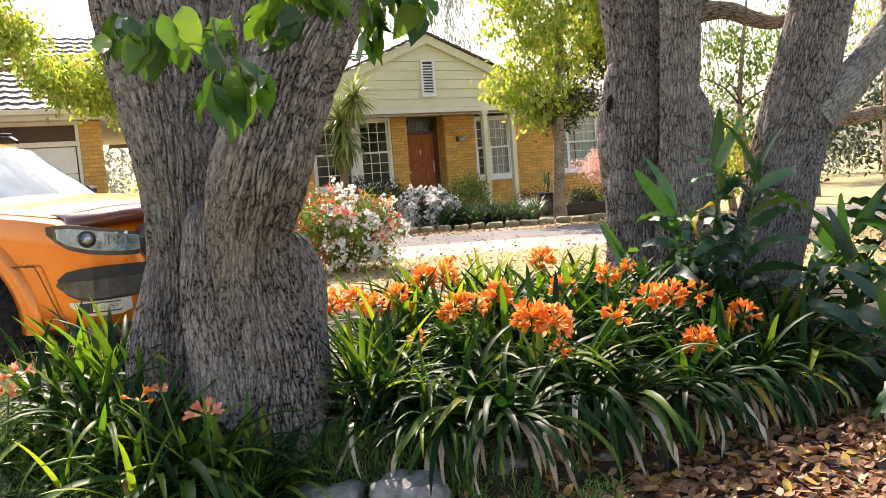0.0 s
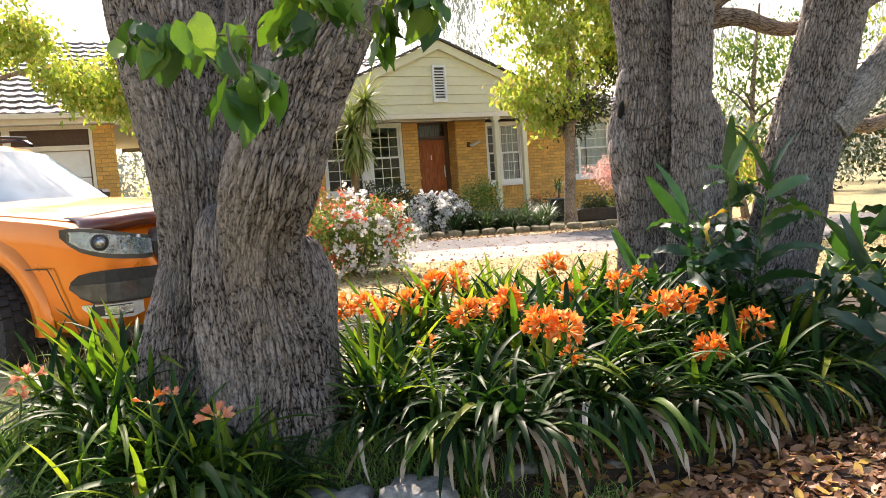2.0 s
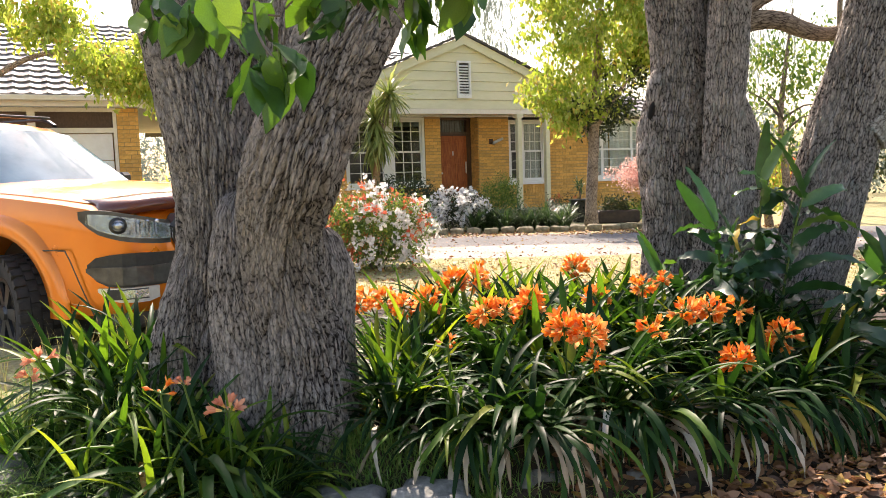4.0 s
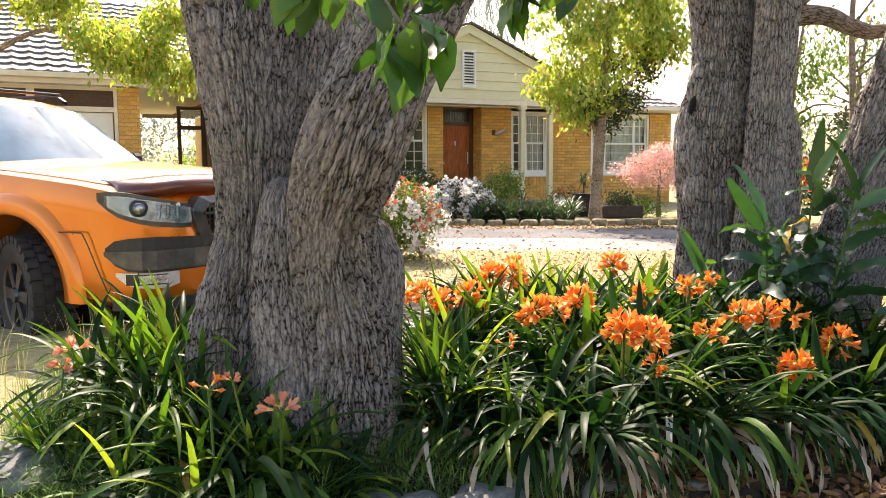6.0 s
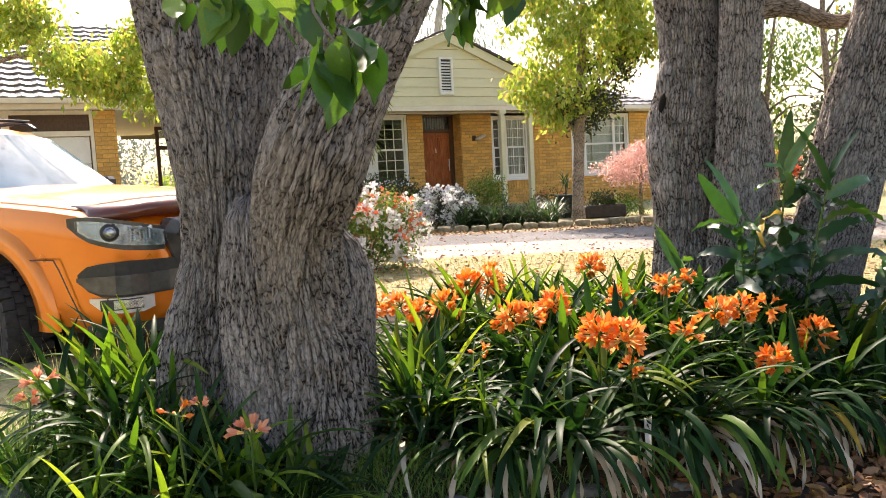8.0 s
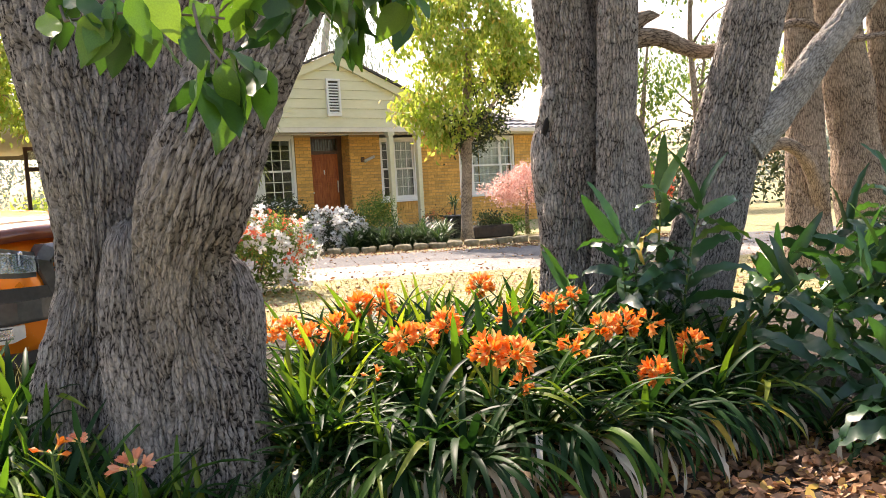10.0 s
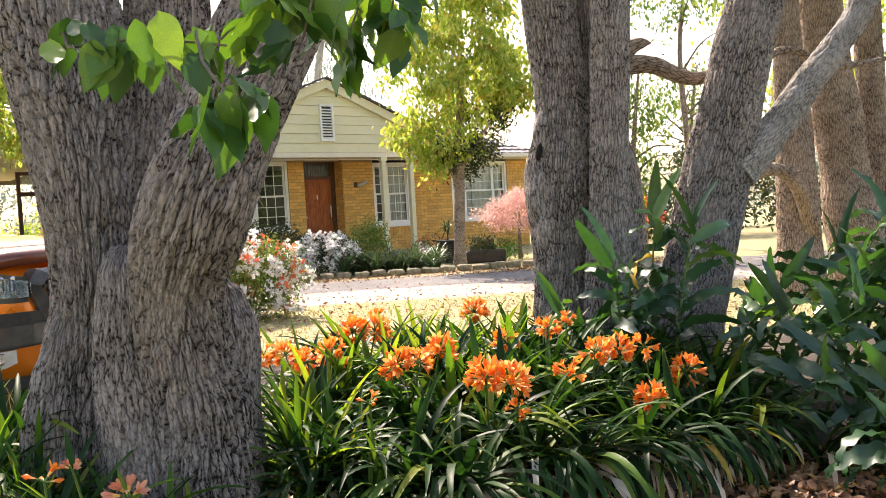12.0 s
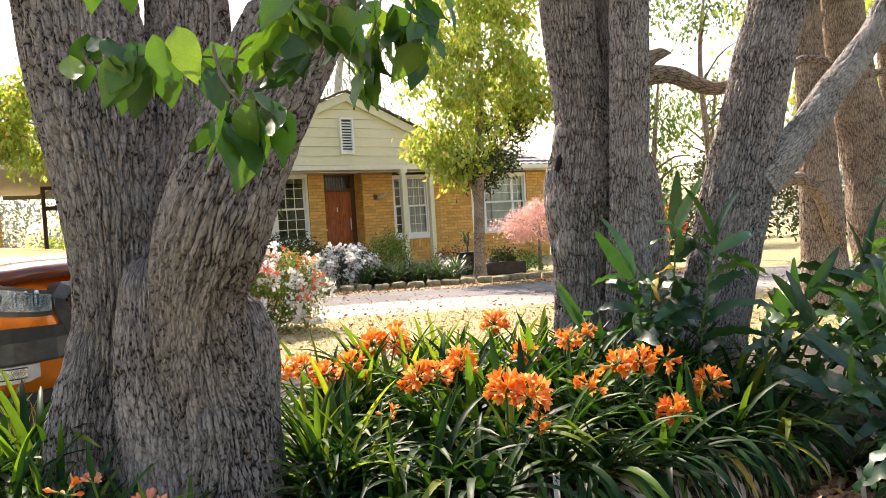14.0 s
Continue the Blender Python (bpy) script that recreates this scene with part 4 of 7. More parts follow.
for s in (-1, 1):
    bm = bmesh.new()
    q = [(-1.85, 0.845, 1.22), (-3.5, 0.845, 1.22), (-3.45, 0.735, 1.64), (-2.42, 0.72, 1.66)]
    v = [bm.verts.new((x, s * (y + 0.006), zz)) for x, y, zz in q]
    bm.faces.new(v)
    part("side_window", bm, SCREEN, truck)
    bm = bmesh.new()
    rail = [(-2.45, 1.79), (-2.52, 1.83), (-2.7, 1.855), (-3.3, 1.855), (-3.45, 1.83), (-3.5, 1.79)]
    rr = [[bm.verts.new((x, s * (0.60 + oy), zz + oz)) for oy, oz in ((-0.02, -0.012), (0.02, -0.012), (0.02, 0.016), (-0.02, 0.016))] for x, zz in rail]
    for a, b in zip(rr, rr[1:]):
        for k in range(4):
            bm.faces.new((a[k], a[(k + 1) % 4], b[(k + 1) % 4], b[k]))
    part("roof_rail", bm, BLACKTRIM, truck, "black roof rail", True)
    m_ = new("mirror")
    m_.parent = truck
    bm = bmesh.new()
    box(bm, -2.08, -1.98, s * 0.90 if s > 0 else -1.03, s * 1.03 if s > 0 else -0.90, 1.24, 1.36, 0.03)
    part("mirror_shell", bm, BLACKTRIM, m_)
slab("cross_bar", -2.62, -2.57, -0.66, 0.66, 1.86, 1.885, BLACKTRIM, truck, "black roof cross bar", 0.006)
slab("number_plate", 0.042, 0.05, -0.18, 0.18, 0.55, 0.66, WHITE, truck)
slab("underbody", -4.8, -0.3, -0.55, 0.55, 0.28, 0.44, BLACKTRIM, truck)


# ---- trees ----
def bark_mat(name, light, dark, lichen=0.0, sc=1.0):
    """Furrowed bark: long interlocking plates that follow the stem's own grain, with cracked crests and lichen; furrow
    shade is put into the colour.
    """
    m, nt, n, l, b = nodes_of(name)
    tc, at = n.new("ShaderNodeTexCoord"), n.new("ShaderNodeAttribute")
    at.attribute_name = "grain"

    def noise_of(vec, scale, detail, rough):
        z = n.new("ShaderNodeTexNoise")
        z.inputs["Scale"].default_value, z.inputs["Detail"].default_value, z.inputs["Roughness"].default_value = scale, detail, rough
        l.new(vec, z.inputs["Vector"])
        return z

    def stretch(vec, k):
        mp = n.new("ShaderNodeMapping")
        mp.inputs["Scale"].default_value = k
        l.new(vec, mp.inputs["Vector"])
        return mp.outputs["Vector"]

    def span(val, a, b_, lo=0.0, hi=1.0):
        r = n.new("ShaderNodeMapRange")
        r.interpolation_type = "SMOOTHSTEP"
        for key, v in (("From Min", a), ("From Max", b_), ("To Min", lo), ("To Max", hi)):
            r.inputs[key].default_value = v
        l.new(val, r.inputs["Value"])
        return r.outputs["Result"]

    def calc(op, a, b_, c=None):
        q = n.new("ShaderNodeMath")
        q.operation = op
        for k, v in enumerate((a, b_, c)):
            if v is None:
                continue
            if isinstance(v, (int, float)):
                q.inputs[k].default_value = v
            else:
                l.new(v, q.inputs[k])
        return q.outputs[0]

    wob = noise_of(stretch(at.outputs["Vector"], (1, 0.4, 1)), 34 * sc, 6, 0.7)
    sh, ad = n.new("ShaderNodeVectorMath"), n.new("ShaderNodeVectorMath")
    sh.operation, ad.operation = "MULTIPLY_ADD", "ADD"
    sh.inputs[1].default_value, sh.inputs[2].default_value = (0.030 / sc, 0.04 / sc, 0), (-0.015 / sc, -0.02 / sc, 0)
    l.new(wob.outputs["Color"], sh.inputs[0])
    l.new(at.outputs["Vector"], ad.inputs[0]), l.new(sh.outputs["Vector"], ad.inputs[1])
    g = ad.outputs["Vector"]

    def plates(k):
        v = n.new("ShaderNodeTexVoronoi")
        v.voronoi_dimensions, v.feature = "2D", "DISTANCE_TO_EDGE"
        v.inputs["Scale"].default_value = 1.0
        l.new(stretch(g, k), v.inputs["Vector"])
        return v.outputs["Distance"]

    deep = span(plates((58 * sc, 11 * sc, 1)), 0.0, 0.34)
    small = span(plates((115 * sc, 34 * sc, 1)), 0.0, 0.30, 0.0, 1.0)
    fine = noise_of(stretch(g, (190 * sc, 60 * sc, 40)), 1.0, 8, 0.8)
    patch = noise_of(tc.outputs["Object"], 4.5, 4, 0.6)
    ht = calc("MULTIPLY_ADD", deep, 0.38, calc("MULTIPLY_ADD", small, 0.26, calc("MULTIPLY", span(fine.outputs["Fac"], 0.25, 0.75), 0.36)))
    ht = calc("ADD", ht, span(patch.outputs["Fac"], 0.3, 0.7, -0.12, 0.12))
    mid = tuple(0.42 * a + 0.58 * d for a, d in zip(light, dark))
    # Low ht takes the dark stop, so furrow shade is painted into the colour.
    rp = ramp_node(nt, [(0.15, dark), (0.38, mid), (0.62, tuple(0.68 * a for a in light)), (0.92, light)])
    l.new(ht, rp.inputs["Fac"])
    spot = noise_of(tc.outputs["Object"], 7.0, 5, 0.6)
    mx = n.new("ShaderNodeMix")
    mx.data_type = "RGBA"
    mx.inputs["B"].default_value = (0.30, 0.36, 0.33, 1)
    l.new(calc("MULTIPLY", span(spot.outputs["Fac"], 0.60, 0.68, 0.0, lichen), deep), mx.inputs["Factor"]), l.new(rp.outputs["Color"], mx.inputs["A"])
    l.new(mx.outputs["Result"], b.inputs["Base Color"])
    b.inputs["Roughness"].default_value, b.inputs["Specular IOR Level"].default_value = 0.92, 0.2
    bp = n.new("ShaderNodeBump")
    bp.inputs["Strength"].default_value, bp.inputs["Distance"].default_value = 1.0, 0.022 / sc
    l.new(ht, bp.inputs["Height"]), l.new(bp.outputs["Normal"], b.inputs["Normal"])
    return m


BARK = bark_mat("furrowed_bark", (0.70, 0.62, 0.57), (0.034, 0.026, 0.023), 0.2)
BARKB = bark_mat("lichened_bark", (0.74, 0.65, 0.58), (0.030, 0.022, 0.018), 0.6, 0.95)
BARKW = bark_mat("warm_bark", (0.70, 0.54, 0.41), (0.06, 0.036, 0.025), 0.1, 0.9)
TWIG = surf("twig_bark", [(0.3, (0.07, 0.05, 0.04)), (0.7, (0.16, 0.13, 0.10))], 30, rough=0.9)


def stem(name, pts, mat, parent=None, seg=28, step=0.08, lump=0.06, ridge=0.0, label="", seed=0):
    """A trunk or limb swept through (x, y, z, radius) points, lumpy, with upright ridges of bark."""
    P = [Vector(p[:3]) for p in pts]
    rad = [p[3] for p in pts]
    samples = []
    for i in range(len(P) - 1):
        a, b = P[max(0, i - 1)], P[i]
        c, d = P[i + 1], P[min(len(P) - 1, i + 2)]
        n_ = max(1, int((c - b).length / (step if b.z < 2.5 else max(step, 0.08))))
        for k in range(n_):
            t = k / n_
            q = 0.5 * ((2 * b) + (c - a) * t + (2 * a - 5 * b + 4 * c - d) * t * t + (3 * b - a - 3 * c + d) * t ** 3)
            s = t * t * (3 - 2 * t)
            samples.append((q, rad[i] * (1 - s) + rad[i + 1] * s))
    samples.append((P[-1], rad[-1]))
    V, Fc, grain = [], [], []
    side, run = Vector((0, 1, 0)), seed * 1.7
    r0 = sum(rad) / len(rad)
    for i, (q, r) in enumerate(samples):
        t = (samples[min(len(samples) - 1, i + 1)][0] - samples[max(0, i - 1)][0]).normalized()
        run += (q - samples[max(0, i - 1)][0]).length
        side = (side - t * side.dot(t)).normalized()
        up = t.cross(side)
        for k in range(seg):
            a = 2 * math.pi * k / seg
            d = side * math.cos(a) + up * math.sin(a)
            w = q + d * r
            rr = r * (1 + lump * noise.noise((w.x * 3.1 + seed, w.y * 3.1, w.z * 1.7)) * 2 + lump * 0.5 * noise.noise((w.x * 8 + seed, w.y * 8, w.z * 4)))
            if ridge:
                u = a * r0
                h = abs(noise.noise((u * 46 + 0.9 * noise.noise((u * 15, run * 7, seed)), run * 5.0, seed * 1.3)))
                g = abs(noise.noise((u * 60, run * 17, seed + 4.0)))
                rr += ridge * (smooth(0.0, 0.26, h) - 0.8 + 0.35 * (smooth(0.0, 0.2, g) - 0.8))
            V.append(tuple(q + d * rr))
            grain += (a * r0, run, seed)
    n_ = len(samples)
    for i in range(n_ - 1):
        for k in range(seg):
            Fc.append((i * seg + k, i * seg + (k + 1) % seg, (i + 1) * seg + (k + 1) % seg, (i + 1) * seg + k))
    Fc.append(tuple(range((n_ - 1) * seg, n_ * seg)))
    Fc.append(tuple(range(seg - 1, -1, -1)))
    me = bpy.data.meshes.new(name)
    me.from_pydata(V, [], Fc)
    me.attributes.new("grain", "FLOAT_VECTOR", "POINT").data.foreach_set("vector", grain)
    me.materials.append(mat)
    me.polygons.foreach_set("use_smooth", [True] * len(me.polygons))
    ob = new(name, me)
    if parent is not None:
        ob.parent = parent
    if label:
        ob["label"] = label
    return ob


def cloud(name, centres, count, spread, size, mat, parent=None, droop=0.5, seed=0, aspect=0.45, flat=1.0):
    """A crown: many small folded leaves scattered round clump centres, in one mesh."""
    rg = np.random.default_rng(seed)
    C = np.repeat(np.array(centres, float), count, axis=0)
    n_ = len(C)
    off = rg.normal(size=(n_, 3)) * spread
    off[:, 2] *= flat
    C = C + off
    ax = rg.normal(size=(n_, 3))
    ax[:, 2] -= droop * 2.2
    ax /= np.linalg.norm(ax, axis=1, keepdims=True)
    sd = np.cross(ax, rg.normal(size=(n_, 3)))
    sd /= np.linalg.norm(sd, axis=1, keepdims=True)
    nm = np.cross(ax, sd)
    L = size * rg.uniform(0.65, 1.3, size=(n_, 1))
    W = L * aspect * 0.5
    V = np.empty((n_ * 6, 3))
    V[0::6] = C
    V[1::6] = C + ax * L * 0.45 + sd * W + nm * W * 0.35
    V[2::6] = C + ax * L * 0.45 - sd * W + nm * W * 0.35
    V[3::6] = C + ax * L * 0.5
    V[4::6] = C + ax * L * 0.8 + sd * W * 0.5 - nm * L * 0.04
    V[5::6] = C + ax * L - nm * L * 0.12
    i = np.arange(n_) * 6
    F3 = np.concatenate([np.stack([i, i + 3, i + 1], 1), np.stack([i, i + 2, i + 3], 1), np.stack([i + 1, i + 3, i + 5], 1), np.stack([i + 3, i + 2, i + 5], 1)])
    me = bpy.data.meshes.new(name)
    me.vertices.add(n_ * 6), me.loops.add(len(F3) * 3), me.polygons.add(len(F3))
    me.vertices.foreach_set("co", V.ravel())
    me.loops.foreach_set("vertex_index", F3.ravel().astype(np.int32))
    me.polygons.foreach_set("loop_start", np.arange(0, len(F3) * 3, 3, dtype=np.int32))
    me.update(calc_edges=True)
    me.materials.append(mat)
    ob = new(name, me)
    if parent is not None:
        ob.parent = parent
    return ob


def blob(centre, radii, n_, seed, shell=0.45):
    """Clump centres inside an uneven ellipsoid, most of them near its skin."""
    rg = np.random.default_rng(seed)
    d = rg.normal(size=(n_, 3))
    d /= np.linalg.norm(d, axis=1, keepdims=True)
    r = shell + (1 - shell) * rg.random((n_, 1)) ** 0.6
    return np.array(centre) + d * r * np.array(radii) * rg.uniform(0.8, 1.12, (n_, 1))


LEAF_YG = leafy("spring_leaf", [(0.0, (0.20, 0.31, 0.035)), (0.4, (0.35, 0.44, 0.07)), (0.85, (0.50, 0.54, 0.14)), (0.98, (0.54, 0.39, 0.10))], 0.45, 0.55, (1.15, 1.15, 0.8))
LEAF_G = leafy("green_leaf", [(0.0, (0.03, 0.09, 0.012)), (0.5, (0.06, 0.16, 0.02)), (1.0, (0.13, 0.24, 0.03))], 0.35, 0.4, (1.6, 1.7, 0.7))
LEAF_AZ = leafy("azalea_leaf", [(0.0, (0.05, 0.12, 0.02)), (0.5, (0.12, 0.22, 0.03)), (1.0, (0.30, 0.36, 0.06))], 0.45, 0.4)
LEAF_RUST = leafy("rusty_leaf", [(0.0, (0.14, 0.15, 0.03)), (0.5, (0.30, 0.20, 0.05)), (1.0, (0.46, 0.26, 0.08))], 0.5, 0.4)
LEAF_DK = leafy("dark_leaf", [(0.0, (0.02, 0.035, 0.012)), (0.6, (0.045, 0.07, 0.022)), (1.0, (0.09, 0.10, 0.03))], 0.5, 0.25)
LEAF_GREY = leafy("grey_green_leaf", [(0.0, (0.16, 0.20, 0.16)), (0.6, (0.26, 0.31, 0.26)), (1.0, (0.36, 0.40, 0.36))], 0.5, 0.4)
LEAF_PINK = leafy("pink_maple_leaf", [(0.0, (0.62, 0.30, 0.25)), (0.5, (0.76, 0.48, 0.42)), (1.0, (0.84, 0.62, 0.56))], 0.5, 0.4)

# the near tree: three stems from one broad base
near = new("camphor_tree")
tagged(near, "big grey furrowed tree forking low into three stems", "tree")
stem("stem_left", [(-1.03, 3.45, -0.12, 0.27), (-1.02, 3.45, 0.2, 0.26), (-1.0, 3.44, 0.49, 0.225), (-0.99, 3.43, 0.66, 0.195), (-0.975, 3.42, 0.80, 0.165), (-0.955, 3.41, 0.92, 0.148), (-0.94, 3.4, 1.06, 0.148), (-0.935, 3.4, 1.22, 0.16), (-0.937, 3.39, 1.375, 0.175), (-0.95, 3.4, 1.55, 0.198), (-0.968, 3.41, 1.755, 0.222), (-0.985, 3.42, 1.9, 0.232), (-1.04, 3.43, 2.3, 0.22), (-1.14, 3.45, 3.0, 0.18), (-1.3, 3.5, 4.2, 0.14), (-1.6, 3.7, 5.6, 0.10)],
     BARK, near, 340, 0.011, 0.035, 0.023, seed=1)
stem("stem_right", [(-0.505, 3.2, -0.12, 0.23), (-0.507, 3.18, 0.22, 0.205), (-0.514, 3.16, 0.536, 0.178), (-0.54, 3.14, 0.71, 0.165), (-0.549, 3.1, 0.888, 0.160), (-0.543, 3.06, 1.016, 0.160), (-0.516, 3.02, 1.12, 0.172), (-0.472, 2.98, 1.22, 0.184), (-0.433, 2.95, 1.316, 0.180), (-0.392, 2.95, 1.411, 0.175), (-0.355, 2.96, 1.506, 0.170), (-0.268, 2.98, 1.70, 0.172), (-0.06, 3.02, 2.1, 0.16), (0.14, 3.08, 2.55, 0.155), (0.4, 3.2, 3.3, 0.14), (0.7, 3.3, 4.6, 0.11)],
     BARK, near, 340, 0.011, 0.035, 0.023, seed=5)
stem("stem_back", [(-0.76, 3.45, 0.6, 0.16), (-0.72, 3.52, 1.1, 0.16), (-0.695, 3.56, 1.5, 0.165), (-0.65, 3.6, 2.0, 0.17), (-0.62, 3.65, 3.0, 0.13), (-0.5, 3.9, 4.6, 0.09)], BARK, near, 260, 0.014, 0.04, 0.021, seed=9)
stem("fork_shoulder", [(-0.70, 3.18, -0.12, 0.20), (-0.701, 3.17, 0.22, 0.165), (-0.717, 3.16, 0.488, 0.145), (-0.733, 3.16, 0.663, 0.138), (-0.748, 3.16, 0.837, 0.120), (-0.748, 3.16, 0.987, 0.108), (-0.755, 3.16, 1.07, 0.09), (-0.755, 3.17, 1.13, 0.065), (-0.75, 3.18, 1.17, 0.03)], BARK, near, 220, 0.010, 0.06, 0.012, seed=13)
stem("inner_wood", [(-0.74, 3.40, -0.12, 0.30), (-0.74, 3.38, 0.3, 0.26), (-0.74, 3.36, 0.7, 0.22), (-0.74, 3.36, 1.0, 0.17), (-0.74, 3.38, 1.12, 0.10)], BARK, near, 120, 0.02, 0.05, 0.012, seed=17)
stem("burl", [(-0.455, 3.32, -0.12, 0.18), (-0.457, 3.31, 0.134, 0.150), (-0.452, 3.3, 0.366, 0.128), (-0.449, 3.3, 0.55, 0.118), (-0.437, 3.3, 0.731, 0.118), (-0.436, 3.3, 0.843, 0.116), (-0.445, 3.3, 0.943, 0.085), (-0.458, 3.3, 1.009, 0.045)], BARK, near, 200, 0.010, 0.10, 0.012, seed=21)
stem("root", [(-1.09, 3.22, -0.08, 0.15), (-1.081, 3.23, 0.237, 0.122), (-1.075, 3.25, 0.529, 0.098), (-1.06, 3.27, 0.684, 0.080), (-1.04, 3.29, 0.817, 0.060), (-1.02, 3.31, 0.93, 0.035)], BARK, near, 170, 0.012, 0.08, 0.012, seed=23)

# the pair of trunks behind the bed
mid = new("camphor_tree")
tagged(mid, "cluster of old furrowed trunks with a knotty hollow", "tree")
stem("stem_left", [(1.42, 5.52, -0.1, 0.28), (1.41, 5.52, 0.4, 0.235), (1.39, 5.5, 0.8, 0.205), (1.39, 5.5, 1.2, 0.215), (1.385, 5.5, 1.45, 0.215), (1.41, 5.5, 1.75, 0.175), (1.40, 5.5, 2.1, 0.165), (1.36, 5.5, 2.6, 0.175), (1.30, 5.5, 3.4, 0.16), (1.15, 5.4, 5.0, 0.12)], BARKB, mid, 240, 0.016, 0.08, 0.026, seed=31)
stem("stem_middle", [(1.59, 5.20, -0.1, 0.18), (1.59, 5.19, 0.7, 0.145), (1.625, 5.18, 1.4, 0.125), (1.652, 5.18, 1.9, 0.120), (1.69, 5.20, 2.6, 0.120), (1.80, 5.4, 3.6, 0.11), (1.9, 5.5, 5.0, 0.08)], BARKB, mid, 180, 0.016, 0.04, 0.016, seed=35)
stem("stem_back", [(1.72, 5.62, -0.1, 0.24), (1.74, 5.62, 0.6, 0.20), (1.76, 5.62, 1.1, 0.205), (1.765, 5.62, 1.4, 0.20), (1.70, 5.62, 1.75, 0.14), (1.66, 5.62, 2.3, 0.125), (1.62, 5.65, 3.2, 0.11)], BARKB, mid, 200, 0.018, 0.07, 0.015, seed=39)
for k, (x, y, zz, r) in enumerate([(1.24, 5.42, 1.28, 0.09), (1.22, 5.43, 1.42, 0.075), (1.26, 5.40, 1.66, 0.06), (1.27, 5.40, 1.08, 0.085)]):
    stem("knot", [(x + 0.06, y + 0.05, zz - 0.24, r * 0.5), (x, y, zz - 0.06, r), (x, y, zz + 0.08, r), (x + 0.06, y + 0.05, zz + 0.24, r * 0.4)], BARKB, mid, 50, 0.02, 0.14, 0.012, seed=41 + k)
# Near-black lump that paints the shade inside the trunk's hollow.
HOLLOW_SHADE = surf("hollow_shade", [(0.3, (0.004, 0.003, 0.002)), (0.7, (0.012, 0.009, 0.007))], 20, rough=1.0)
stem("hollow", [(1.222, 5.37, 1.50, 0.006), (1.215, 5.362, 1.55, 0.020), (1.228, 5.352, 1.60, 0.026), (1.25, 5.352, 1.65, 0.014), (1.262, 5.36, 1.69, 0.005)], HOLLOW_SHADE, mid, 24, 0.008, 0.7, seed=47)
stem("limb", [(1.70, 5.5, 2.08, 0.07), (1.88, 5.48, 2.13, 0.065), (2.05, 5.5, 2.13, 0.058), (2.22, 5.55, 2.07, 0.05), (2.45, 5.7, 2.06, 0.047), (2.8, 5.9, 2.2, 0.04), (3.4, 6.3, 2.7, 0.03)], BARKW, mid, 30, 0.04, 0.06, seed=51)
stem("broken_stub", [(1.78, 5.5, 2.15, 0.06), (1.88, 5.47, 2.24, 0.05), (1.96, 5.47, 2.27, 0.035), (2.03, 5.47, 2.27, 0.008)], BARKW, mid, 24, 0.02, 0.2, seed=53)

lean = new("camphor_tree")
tagged(lean, "leaning grey trunk with a lichened side limb", "tree")
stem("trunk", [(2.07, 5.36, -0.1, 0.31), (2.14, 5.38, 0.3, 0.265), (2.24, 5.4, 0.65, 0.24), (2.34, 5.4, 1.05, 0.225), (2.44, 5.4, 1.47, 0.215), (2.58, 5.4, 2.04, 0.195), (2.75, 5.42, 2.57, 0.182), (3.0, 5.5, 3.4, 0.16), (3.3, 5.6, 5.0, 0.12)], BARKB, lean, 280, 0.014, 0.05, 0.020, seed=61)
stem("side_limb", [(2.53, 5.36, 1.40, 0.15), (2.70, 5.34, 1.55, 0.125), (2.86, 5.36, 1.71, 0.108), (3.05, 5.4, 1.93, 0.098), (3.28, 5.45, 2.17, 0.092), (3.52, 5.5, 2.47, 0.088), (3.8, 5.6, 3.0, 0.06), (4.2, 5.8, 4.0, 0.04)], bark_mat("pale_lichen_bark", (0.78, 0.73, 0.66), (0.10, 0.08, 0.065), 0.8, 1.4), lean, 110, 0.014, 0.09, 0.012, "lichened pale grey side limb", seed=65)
stem("thin_limb", [(2.75, 5.6, 1.98, 0.03), (3.0, 5.8, 2.2, 0.028), (3.3, 6.0, 2.28, 0.03), (3.8, 6.3, 2.2, 0.03), (4.5, 6.6, 2.3, 0.02)], BARKW, lean, 20, 0.05, 0.1, seed=67)

